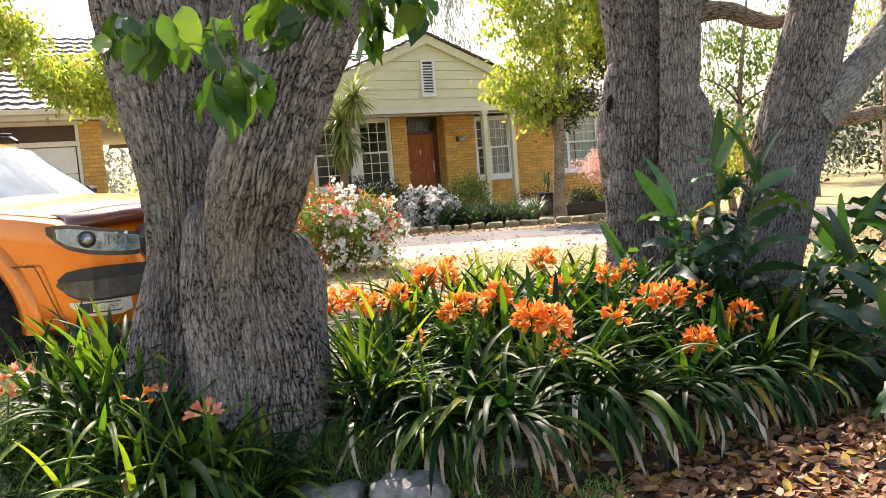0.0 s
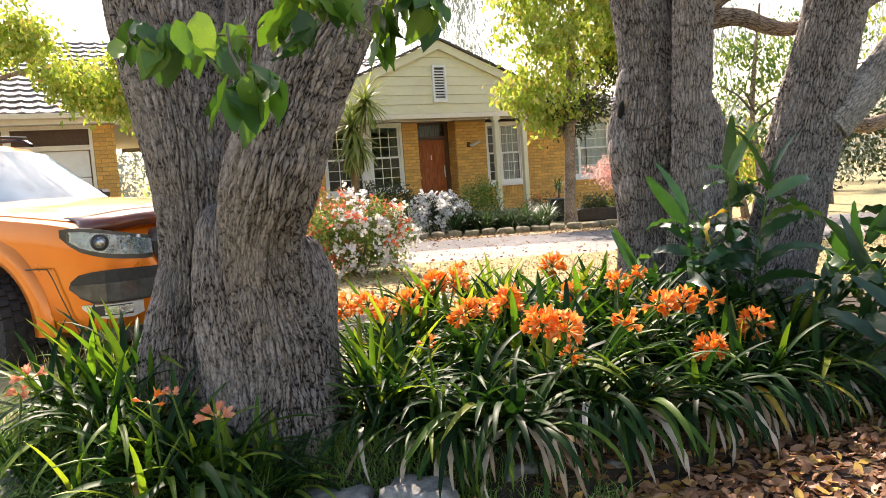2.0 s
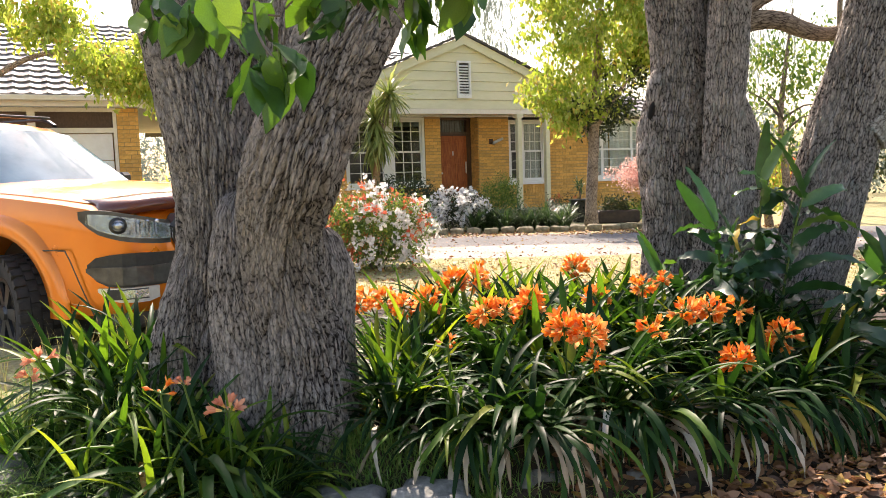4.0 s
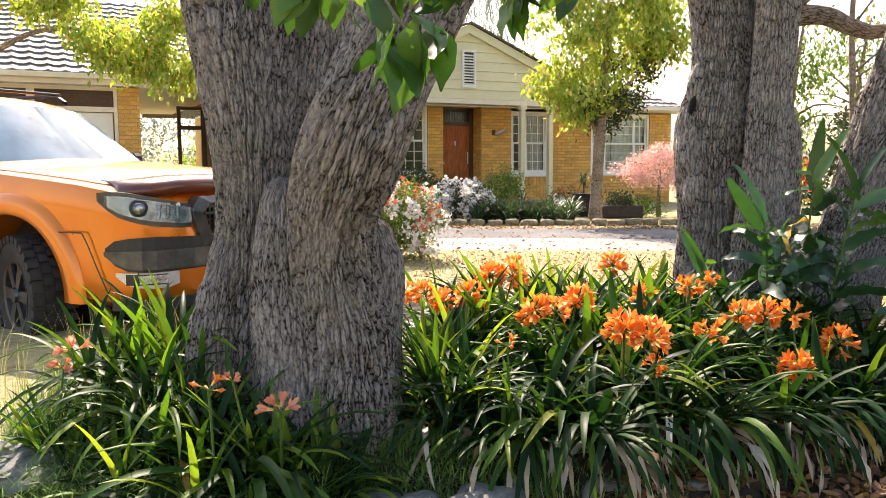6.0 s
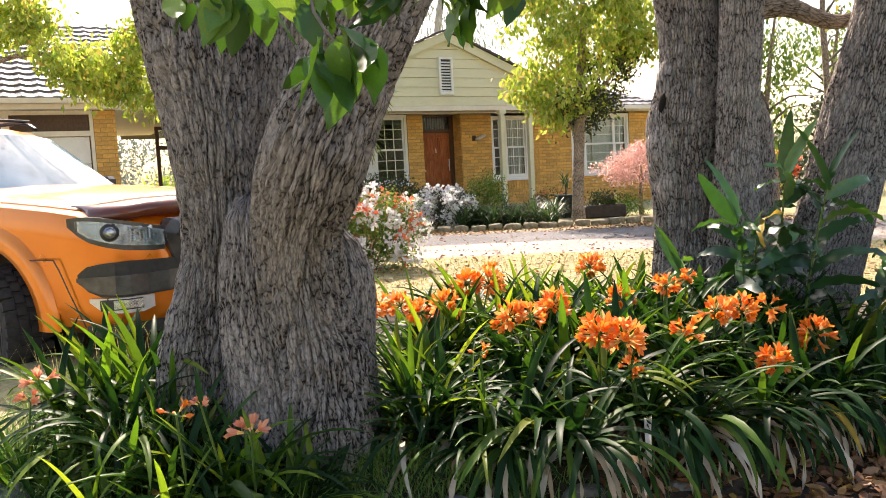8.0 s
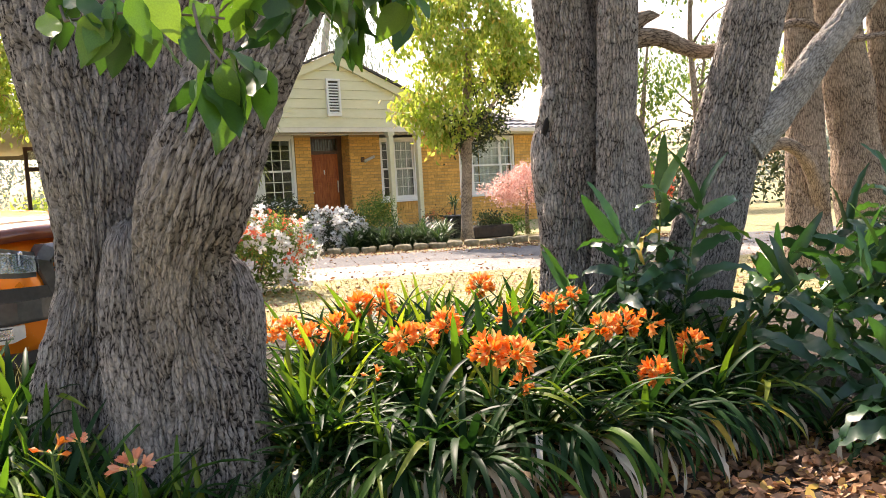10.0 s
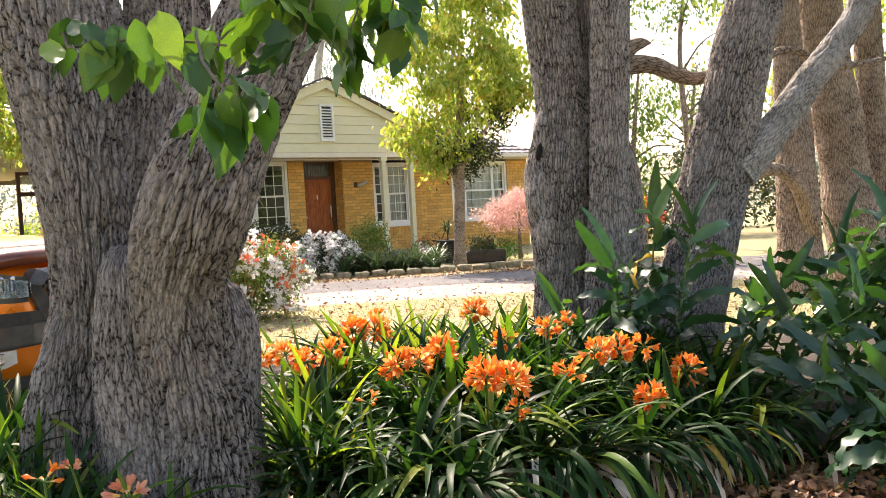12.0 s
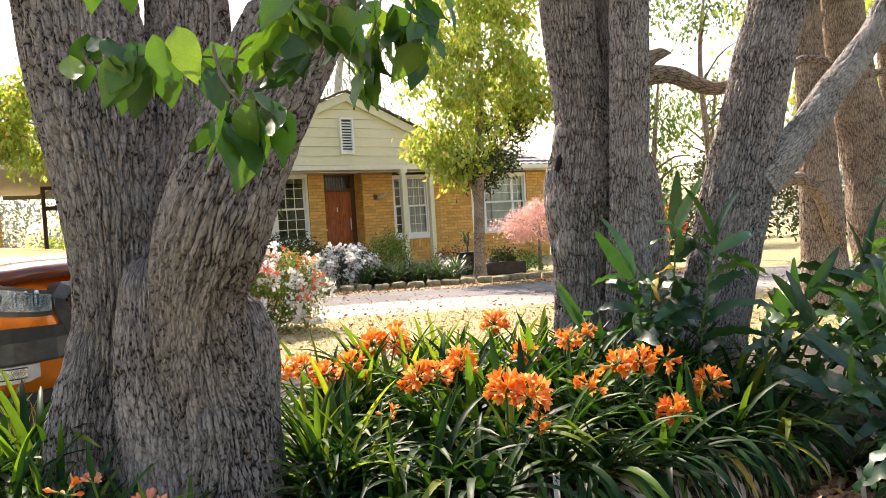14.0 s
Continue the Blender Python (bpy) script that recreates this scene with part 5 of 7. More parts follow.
# trunks further along the verge
for k, (pts, lab) in enumerate([
        ([(4.97, 9.0, -0.1, 0.28), (4.93, 9.0, 0.9, 0.225), (4.93, 9.0, 1.85, 0.20), (4.87, 9.0, 3.05, 0.15), (4.8, 9.0, 5.5, 0.12)], "warm brown furrowed trunk further along the verge"),
        ([(5.97, 9.4, -0.1, 0.40), (5.83, 9.4, 0.82, 0.31), (5.73, 9.4, 1.66, 0.265), (5.54, 9.4, 3.1, 0.25), (5.3, 9.4, 5.5, 0.15)], "warm brown leaning trunk further along the verge"),
        ([(6.60, 9.8, -0.1, 0.28), (6.50, 9.8, 0.8, 0.20), (6.39, 9.8, 1.66, 0.17), (6.35, 9.8, 3.17, 0.16), (6.3, 9.8, 5.5, 0.12)], "sunlit brown trunk at the end of the row")]):
    t_ = new("verge_tree")
    tagged(t_, lab, "tree", "trees along the verge")
    stem("trunk", pts, BARKW, t_, 150, 0.025, 0.06, 0.014, seed=71 + k)
    if k == 0:
        stem("limb", [(5.02, 8.85, 0.75, 0.09), (4.75, 8.6, 1.25, 0.085), (4.45, 8.5, 1.48, 0.075), (4.15, 8.5, 1.44, 0.07), (3.9, 8.5, 1.5, 0.05)], BARKW, t_, 24, 0.05, 0.12, seed=77)
        stem("twig", [(4.45, 8.5, 1.48, 0.03), (4.6, 8.5, 1.42, 0.02), (4.75, 8.5, 1.46, 0.008)], BARKW, t_, 12, 0.05, 0.1, seed=78)
    if k == 2:
        cloud("low_crown", blob((7.0, 12.5, 4.0), (1.4, 1.2, 1.6), 40, 330), 60, 0.22, 0.11, LEAF_YG, t_, seed=340, droop=0.8, aspect=0.5)
    cloud("crown", blob((pts[-1][0], 9.2, 5.6), (2.6, 2.2, 1.4), 45, 300 + k), 70, 0.26, 0.12, LEAF_YG, t_, seed=310 + k)

# crowns overhead, which shade the bed
cloud("crown", blob((-0.6, 3.0, 5.2), (2.6, 2.0, 1.3), 26, 1), 40, 0.30, 0.12, LEAF_G, near, seed=2)
cloud("crown", blob((1.9, 5.4, 5.3), (2.3, 1.9, 1.2), 26, 3), 40, 0.30, 0.12, LEAF_G, mid, seed=4)
cloud("crown", blob((3.5, 4.6, 5.2), (2.0, 2.2, 1.1), 22, 5), 40, 0.30, 0.12, LEAF_G, lean, seed=6)


# ---- plant pieces ----
CLIVIA = leafy("clivia_leaf", [(0.0, (0.006, 0.023, 0.008)), (0.5, (0.013, 0.043, 0.012)), (0.8, (0.030, 0.080, 0.016)), (0.95, (0.08, 0.14, 0.02)), (1.0, (0.15, 0.17, 0.03))], 0.45, 0.22, (2.4, 2.4, 0.8), spec=0.10)
# Lighter copy of the clivia leaf: sunlight through rear leaves painted as colour.
CLIVIA_BACKLIT = leafy("backlit_clivia_leaf", [(0.0, (0.05, 0.12, 0.014)), (0.5, (0.09, 0.18, 0.018)), (1.0, (0.22, 0.28, 0.03))], 0.42, 0.45, (1.6, 1.6, 0.7), spec=0.25)
GINGER = leafy("ginger_leaf", [(0.0, (0.016, 0.052, 0.024)), (0.6, (0.028, 0.082, 0.034)), (0.92, (0.050, 0.125, 0.040)), (1.0, (0.14, 0.23, 0.05))], 0.34, 0.2, (2.6, 2.8, 0.7), spec=0.55)
DEAD = leafy("dead_leaf", [(0.0, (0.28, 0.19, 0.11)), (0.5, (0.48, 0.39, 0.27)), (1.0, (0.60, 0.54, 0.43))], 0.7, 0.25)
YELLOWED = leafy("yellowing_leaf", [(0.0, (0.30, 0.30, 0.03)), (0.5, (0.45, 0.30, 0.04)), (1.0, (0.40, 0.20, 0.06))], 0.5, 0.35)
PETAL = leafy("orange_petal", [(0.0, (0.86, 0.19, 0.015)), (0.5, (0.90, 0.29, 0.035)), (0.85, (0.92, 0.40, 0.11)), (1.0, (0.93, 0.52, 0.22))], 0.5, 0.42)
PETALP = leafy("salmon_petal", [(0.0, (0.68, 0.24, 0.14)), (1.0, (0.78, 0.38, 0.24))], 0.5, 0.35)
THROAT = leafy("pale_throat", [(0.0, (0.86, 0.58, 0.16)), (1.0, (0.90, 0.70, 0.34))], 0.5, 0.4)
STALK = leafy("green_stalk", [(0.0, (0.08, 0.15, 0.03)), (1.0, (0.14, 0.22, 0.05))], 0.4, 0.2)
CAMPHOR = leafy("camphor_leaf", [(0.0, (0.018, 0.06, 0.012)), (0.5, (0.04, 0.11, 0.016)), (0.8, (0.09, 0.19, 0.022)), (1.0, (0.17, 0.28, 0.03))], 0.42, 0.32, (1.5, 1.5, 0.7))
GRASS = leafy("grass_blade", [(0.0, (0.12, 0.27, 0.05)), (0.6, (0.24, 0.42, 0.09)), (1.0, (0.40, 0.46, 0.14))], 0.5, 0.4)
STRAW = leafy("dry_grass", [(0.0, (0.24, 0.24, 0.06)), (1.0, (0.46, 0.40, 0.16))], 0.6, 0.35)
LITTER = leafy("fallen_leaf", [(0.0, (0.11, 0.05, 0.022)), (0.4, (0.25, 0.115, 0.05)), (0.75, (0.38, 0.20, 0.10)), (0.9, (0.42, 0.22, 0.05)), (1.0, (0.55, 0.36, 0.06))], 0.55, 0.2)
WHITEP = leafy("white_petal", [(0.0, (0.72, 0.70, 0.66)), (1.0, (0.84, 0.82, 0.80))], 0.6, 0.35)
REDP = leafy("coral_petal", [(0.0, (0.72, 0.10, 0.05)), (1.0, (0.80, 0.26, 0.12))], 0.6, 0.35)


def strap_mesh(name, L, W, a0, drop, mat, n_=10, fold=0.35, curl=0.0, wave=0.0, tip=2.2, power=1.25):
    """A strap or lance leaf growing along +x from the origin, arching over by its weight."""
    V, Fc = [], []
    x = z = y = 0.0
    for k in range(n_ + 1):
        s = k / n_
        th = a0 - (a0 + drop) * s ** power
        if k:
            x, z = x + math.cos(th) * L / n_, z + math.sin(th) * L / n_
            y += curl * L / n_ * s
        w = W * 0.5 * min(1, 0.45 + 2.2 * s) * (1 - s ** tip) ** 0.6 + 0.0008
        nx, nz = -math.sin(th), math.cos(th)
        lift = fold * w
        wv = wave * W * math.sin(k * 2.1)
        V += [(x + nx * (lift + wv), y - w, z + nz * (lift + wv)), (x, y, z), (x + nx * (lift - wv), y + w, z + nz * (lift - wv))]
    for k in range(n_):
        i = 3 * k
        Fc += [(i, i + 3, i + 4, i + 1), (i + 1, i + 4, i + 5, i + 2)]
    me = bpy.data.meshes.new(name)
    me.from_pydata(V, [], Fc)
    me.materials.append(mat)
    me.polygons.foreach_set("use_smooth", [True] * len(me.polygons))
    return me


def link(name, me, parent, m, label=""):
    ob = new(name, me)
    ob.parent = parent
    ob.matrix_basis = m
    if label:
        ob["label"] = label
    return ob


RNG = random.Random(11)
CL = [strap_mesh("leaf", L, W, radians(a), radians(d), CLIVIA, curl=c, fold=f) for L, W, a, d, c, f in
      ((0.46, 0.036, 72, 30, 0.15, 0.3), (0.50, 0.038, 66, 50, -0.2, 0.25), (0.44, 0.034, 82, 0, 0.1, 0.4), (0.52, 0.038, 58, 76, 0.2, 0.25), (0.40, 0.038, 85, -40, -0.1, 0.35), (0.48, 0.036, 50, 86, 0.0, 0.2), (0.38, 0.034, 62, 5, 0.3, 0.3))]
CF = [strap_mesh("leaf", L, W, radians(a), radians(d), CLIVIA_BACKLIT, curl=c, fold=f) for L, W, a, d, c, f in
      ((0.42, 0.044, 84, -50, 0.1, 0.35), (0.46, 0.042, 76, -5, -0.15, 0.3), (0.40, 0.046, 88, -70, 0.05, 0.4), (0.46, 0.040, 66, 30, 0.2, 0.3))]
CD = [strap_mesh("dead_leaf", L, W, radians(a), radians(d), DEAD, curl=c, wave=0.3) for L, W, a, d, c in ((0.42, 0.026, 25, 88, 0.3), (0.36, 0.020, 10, 88, -0.3), (0.46, 0.03, 40, 89, 0.1))]
CY = [strap_mesh("leaf", 0.44, 0.042, radians(55), radians(60), YELLOWED, curl=0.2)]


def petal(bm, base, axis, out, L, W, curl=0.0):
    """One broad flower petal, spreading outwards towards its tip; its foot is the pale throat."""
    axis, out = axis.normalized(), out.normalized()
    sd = axis.cross(out).normalized()
    rows = []
    for s, w, o in ((0.0, 0.35, 0.04), (0.38, 0.72, 0.12), (0.68, 1.0, 0.30), (0.90, 0.80, 0.50 + curl), (1.0, 0.12, 0.60 + curl * 1.6)):
        c = base + axis * (L * s) + out * (L * o * 0.7)
        rows.append([bm.verts.new(c + sd * W * w * 0.5 - out * W * 0.10), bm.verts.new(c), bm.verts.new(c - sd * W * w * 0.5 - out * W * 0.10)])
    for k, (a, b) in enumerate(zip(rows, rows[1:])):
        for f in (bm.faces.new((a[0], a[1], b[1], b[0])), bm.faces.new((a[1], a[2], b[2], b[1]))):
            f.material_index = 1 if k == 0 else 0


def umbel_mesh(seed, n_, R, mat, spread=1.45):
    """A flower head: trumpets of six petals on short stems, some nodding, some still in bud."""
    rg = random.Random(seed)
    bm = bmesh.new()
    for k in range(n_):
        u = (k + 0.5) / n_
        th, ph = math.acos(1 - spread * u) + rg.uniform(-0.15, 0.15), k * 2.39996 + rg.uniform(-0.4, 0.4)
        d = Vector((math.sin(th) * math.cos(ph), math.sin(th) * math.sin(ph), math.cos(th))).normalized()
        reach = rg.uniform(0.28, 0.52)
        base = d * R * reach
        d = (d + Vector((0, 0, rg.uniform(-0.45, 0.15)))).normalized()
        e = d.orthogonal().normalized()
        f = d.cross(e)
        L = R * rg.uniform(0.78, 1.0)
        bud = rg.random() < 0.14
        curl = rg.uniform(-0.05, 0.22)
        for j in range(6):
            a = j * math.pi / 3 + rg.uniform(-0.2, 0.2)
            o = e * math.cos(a) + f * math.sin(a)
            petal(bm, base, d, o, L * (0.8 if bud else rg.uniform(0.88, 1.08)), L * (0.15 if bud else 0.34), -0.42 if bud else curl)
        q = [e * math.cos(a) * 0.003 + f * math.sin(a) * 0.003 for a in (0, 2.09, 4.19)]
        lo, hi = [bm.verts.new(v) for v in q], [bm.verts.new(base + v * 1.5) for v in q]
        for j in range(3):
            bm.faces.new((lo[j], lo[(j + 1) % 3], hi[(j + 1) % 3], hi[j])).material_index = 2
    me = bpy.data.meshes.new("flower_head")
    bm.to_mesh(me)
    bm.free()
    for m in (mat, THROAT, STALK):
        me.materials.append(m)
    me.polygons.foreach_set("use_smooth", [True] * len(me.polygons))
    return me


HEADS = [umbel_mesh(s, n_, 0.072, PETAL, w) for s, n_, w in ((1, 15, 1.35), (2, 12, 1.4), (3, 20, 1.45), (4, 8, 1.5))]
HEADP = umbel_mesh(7, 5, 0.066, PETALP, 0.9)
BUDS = umbel_mesh(9, 4, 0.062, PETAL, 1.3)

# ---- clivia bed ----
clivias = []


def clivia(x, y, scale, n_, drooping=0, seed=0, kinds=(0, 1, 2, 3, 4, 5, 6), backlit=0.0, slim=0.86):
    rg = random.Random(seed)
    p = new("clivia_plant")
    p.location = (x, y, gz(x, y) - 0.01)
    tagged(p, "dark green clivia with arching strap leaves in the bed", "plant", "clivias in the bed")
    fan = rg.uniform(0, 360)
    for k in range(n_):
        az = fan + (180 if k % 2 else 0) + rg.gauss(0, 42)
        me = CL[rg.choice(kinds)] if rg.random() > 0.03 else CY[0]
        # this share of the leaves takes the painted sunlit colour
        if rg.random() < backlit:
            me = CF[rg.randrange(4)]
        s = scale * rg.uniform(0.8, 1.15)
        link("leaf", me, p, Matrix.Translation((rg.uniform(-0.03, 0.03), rg.uniform(-0.03, 0.03), 0)) @ pose(0, 0, 0, rg.uniform(-14, 14), rg.uniform(-12, 12), az) @ Matrix.Diagonal((s, s * slim, s, 1)))
    for k in range(drooping):
        az = -90 + rg.gauss(0, 38)
        if k % 5 < 2:
            s = rg.uniform(0.7, 1.0)
            link("dead_leaf", CD[k % 3], p, Matrix.Translation((rg.uniform(-0.1, 0.1), -0.02, rg.uniform(0.0, 0.06))) @ pose(0, 0, 0, 0, 0, az) @ Matrix.Diagonal((s, s, s, 1)))
        else:
            s = scale * rg.uniform(0.65, 1.0)
            link("leaf", CL[(3, 5, 1)[k % 3]], p, Matrix.Translation((rg.uniform(-0.08, 0.08), 0, 0.02)) @ pose(0, 0, 0, rg.uniform(-16, 16), rg.uniform(-6, 22), az) @ Matrix.Diagonal((s, s * 0.8, s, 1)))
    clivias.append(p)
    return p


sd = 100
for j in range(8):
    for i in range(9):
        x = -0.08 + i * 0.25 + RNG.uniform(-0.07, 0.07) + (0.12 if j % 2 else 0)
        y = front(x) + 0.30 + j * 0.27 + RNG.uniform(-0.06, 0.06)
        if y > 5.15 or x > 2.05 or (x < 0.0 and y < 3.45) or (x < 0.12 and j > 5):
            continue
        sd += 1
        clivia(x, y, RNG.uniform(1.02, 1.18) + 0.05 * min(j, 4), 25 if j else 26, 30 if j == 0 else (8 if j == 1 else 0), sd, (0, 1, 2, 3, 4, 5, 6, 6) if j < 2 else (0, 1, 2, 2, 4, 4, 6), (0.0, 0.01, 0.04, 0.06, 0.09, 0.12, 0.14, 0.14)[j] + (0.12 if x < 0.4 and j > 2 else 0) if x < 1.0 else 0.02)
for x, y, s in ((-1.62, 2.98, 0.95), (-1.40, 2.82, 0.9), (-1.15, 2.72, 0.95), (-0.92, 2.66, 0.9), (-0.72, 2.64, 0.75), (-1.55, 3.25, 1.02), (-1.28, 3.14, 1.0), (-1.35, 3.5, 1.08), (-1.48, 3.42, 1.04), (-1.22, 3.05, 0.98),
                (-1.05, 2.95, 0.85), (-0.10, 3.6, 0.9), (-0.18, 4.0, 0.9), (0.02, 3.2, 0.8), (-0.06, 3.42, 0.85), (0.10, 3.05, 0.75), (-0.98, 2.98, 0.85), (-0.80, 2.90, 0.8), (-0.64, 2.86, 0.6), (-1.25, 3.35, 1.05), (-1.10, 3.1, 0.85), (-0.20, 3.2, 0.8), (-0.24, 3.5, 0.9), (-1.18, 2.88, 1.0), (-0.90, 2.80, 0.95), (-0.70, 2.78, 0.85), (-1.5, 2.9, 0.9), (-0.16, 3.75, 0.9), (-0.66, 2.74, 0.95), (-0.74, 2.84, 1.05), (-0.60, 2.82, 0.95), (-0.50, 2.86, 0.75), (-0.80, 2.86, 1.25), (-0.98, 2.84, 1.2), (-0.20, 3.35, 0.9), (-0.12, 3.15, 0.75), (-0.30, 4.3, 0.95)):
    sd += 1
    clivia(x, y, s * (1.18 if y < 3.15 else 1.36), 30, 11 if y < 2.85 else 3, sd, (0, 2, 4, 6, 1, 4, 0, 1, 3), 0.40 if y > 3.5 and x > -0.4 else 0.08, 0.70)


def flower(x, y, z, me, size=1.0):
    """A flower head on its stalk, grown from the nearest plant."""
    p = min(clivias, key=lambda c: (c.location.x - x) ** 2 + (c.location.y - y - 0.12) ** 2)
    loc = Vector((x, y, z)) - p.location
    h = link("flower_head", me, p, Matrix.Translation(loc) @ pose(0, 0, 0, RNG.uniform(0, 25), RNG.uniform(-15, 15), RNG.uniform(0, 360)) @ Matrix.Diagonal((size, size, size, 1)), "orange trumpet flower head")
    bm = bmesh.new()
    a, b = Vector((loc.x * 0.25, loc.y * 0.25, 0.0)), loc
    for q0, q1 in ((a, a.lerp(b, 0.5) + Vector((0, 0, 0.05))), (a.lerp(b, 0.5) + Vector((0, 0, 0.05)), b)):
        r0 = [bm.verts.new(q0 + Vector((math.cos(t) * 0.005, math.sin(t) * 0.004, 0))) for t in (0, 1.57, 3.14, 4.71)]
        r1 = [bm.verts.new(q1 + Vector((math.cos(t) * 0.004, math.sin(t) * 0.0035, 0))) for t in (0, 1.57, 3.14, 4.71)]
        for k in range(4):
            bm.faces.new((r0[k], r0[(k + 1) % 4], r1[(k + 1) % 4], r1[k]))
    part("flower_stalk", bm, STALK, p, "", True)


FL = [(-0.41, 4.00, 0.61, 3, 0.8), (-0.31, 4.00, 0.60, 1, 0.9), (-0.21, 3.90, 0.58, 0, 0.8), (-0.09, 3.90, 0.60, 0, 1), (-0.01, 4.40, 0.63, 2, 1.05), (0.11, 4.40, 0.63, 0, 1.0), (0.12, 4.70, 0.65, 3, 0.8),
      (0.20, 3.60, 0.60, 1, 1.0), (0.29, 3.60, 0.60, 3, 0.8), (0.39, 3.75, 0.61, 2, 1.0), (0.68, 4.80, 0.64, 2, 1.05), (0.53, 3.25, 0.59, 2, 1.0), (0.62, 3.22, 0.57, 0, 1.0), (0.73, 4.00, 0.59, 1, 0.85),
      (0.98, 4.20, 0.61, 1, 0.9), (1.10, 4.30, 0.63, 3, 0.7), (0.91, 3.50, 0.53, 3, 0.85), (1.11, 3.80, 0.55, 1, 0.95), (1.22, 3.80, 0.55, 2, 0.95), (1.37, 3.90, 0.54, 3, 0.85), (1.29, 3.59, 0.37, 2, 0.95),
      (1.58, 3.90, 0.41, 0, 1.0), (0.64, 3.20, 0.47, 3, 0.55), (0.09, 2.97, 0.59, 4, 0.8), (-0.86, 2.63, 0.51, 4, 0.95), (-0.79, 2.66, 0.53, 5, 0.5), (-0.63, 2.64, 0.44, 5, 0.95), (-1.51, 2.98, 0.54, 5, 0.9),
      (-1.53, 2.95, 0.48, 5, 0.7), (-0.59, 4.10, 0.51, 1, 0.8), (-0.51, 4.30, 0.52, 0, 0.8), (-0.63, 4.30, 0.61, 1, 0.8)]
for x, y, z, k, s in FL:
    flower(x, y, z, (HEADS + [BUDS, HEADP])[k], s * 0.92)


# ---- ginger lilies ----
GL = [strap_mesh("leaf", L, W, radians(a), radians(d), GINGER, n_=14, fold=f, wave=w, tip=1.4, power=p, curl=c) for L, W, a, d, w, f, p, c in
      ((0.36, 0.095, 45, 40, 0.10, 0.22, 1.4, 0.3), (0.40, 0.090, 60, 30, 0.09, 0.30, 1.6, -0.3), (0.34, 0.100, 25, 65, 0.12, 0.15, 1.3, 0.2), (0.36, 0.085, 82, -60, 0.04, 0.45, 1.2, 0.0), (0.36, 0.095, 40, 80, 0.12, 0.15, 1.6, -0.2))]
GY_ = strap_mesh("leaf", 0.34, 0.08, radians(30), radians(70), YELLOWED, n_=10, fold=0.2, wave=0.1, tip=1.6)


def ginger(x, y, h, lean_x, lean_y, seed, start=0.3):
    """One leafy cane that bends over, with large leaves in two ranks."""
    rg = random.Random(seed)
    p = new("ginger_cane")
    z0 = gz(x, y)
    p.location = (x, y, z0 - 0.02)
    tagged(p, "tall ginger cane with broad glossy green leaves", "plant", "ginger canes beside the trunks")
    n_ = 9
    pts = [(lean_x * (k / n_) ** 1.7, lean_y * (k / n_) ** 1.7, h * (k / n_) * (1 - 0.12 * (k / n_)), 0.010 * (1 - 0.6 * k / n_)) for k in range(n_ + 1)]
    stem("cane", pts, STALK, p, 8, 0.1, 0.02)
    turn = rg.uniform(0, 360)
    m_ = int(6 + h * 11)
    for k in range(m_):
        s = start + (1 - start) * k / (m_ - 1)
        i = min(n_ - 1, int(s * n_))
        a, b = Vector(pts[i][:3]), Vector(pts[i + 1][:3])
        q = a.lerp(b, s * n_ - i)
        az = turn + (180 if k % 2 else 0) + rg.gauss(0, 22)
        sc = rg.uniform(0.75, 1.1)
        me = GL[3] if k >= m_ - 2 else GL[rg.choice((0, 1, 2, 4))]
        if rg.random() < 0.015:
            me = GY_
        link("leaf", me, p, Matrix.Translation(q) @ pose(0, 0, 0, rg.uniform(-18, 18), rg.uniform(-15, 20), az) @ pose(0, 0, 0, rg.uniform(-50, 50)) @ Matrix.Diagonal((sc, sc, sc, 1)))


for k, (x, y, h, lx, ly) in enumerate((
        (1.48, 4.55, 0.95, -0.08, -0.10), (1.62, 4.55, 1.18, 0.02, -0.12), (1.74, 4.5, 1.12, 0.10, -0.10), (1.34, 4.65, 0.62, -0.22, -0.1), (1.56, 4.7, 0.80, -0.02, -0.1),
        (2.00, 4.35, 0.62, 0.22, -0.22), (2.12, 4.15, 0.66, 0.36, -0.25), (2.25, 4.40, 0.82, 0.42, -0.22), (2.40, 4.15, 0.86, 0.45, -0.25), (2.52, 4.45, 1.02, 0.45, -0.2), (2.66, 4.25, 1.06, 0.42, -0.2),
        (2.80, 4.55, 1.16, 0.40, -0.2), (2.45, 3.95, 0.70, 0.38, -0.3), (2.25, 3.90, 0.52, 0.30, -0.3), (2.65, 3.85, 0.84, 0.40, -0.25), (2.90, 4.05, 1.02, 0.35, -0.25), (3.05, 4.45, 1.2, 0.3, -0.2),
        (2.05, 3.95, 0.44, 0.18, -0.25), (2.40, 3.65, 0.52, 0.22, -0.3), (2.60, 3.55, 0.62, 0.15, -0.3), (2.85, 3.6, 0.82, 0.2, -0.25), (3.25, 4.0, 1.1, 0.2, -0.2), (3.4, 4.4, 1.25, 0.2, -0.2),
        (3.05, 3.65, 0.85, 0.1, -0.2), (2.15, 4.75, 0.70, 0.25, -0.2), (3.0, 5.0, 1.2, 0.3, -0.1), (3.4, 5.0, 1.25, 0.2, -0.1), (2.45, 4.85, 0.9, 0.4, -0.15), (2.75, 4.85, 1.05, 0.45, -0.15))):
    ginger(x, y, h, lx, ly, 500 + k, 0.28)
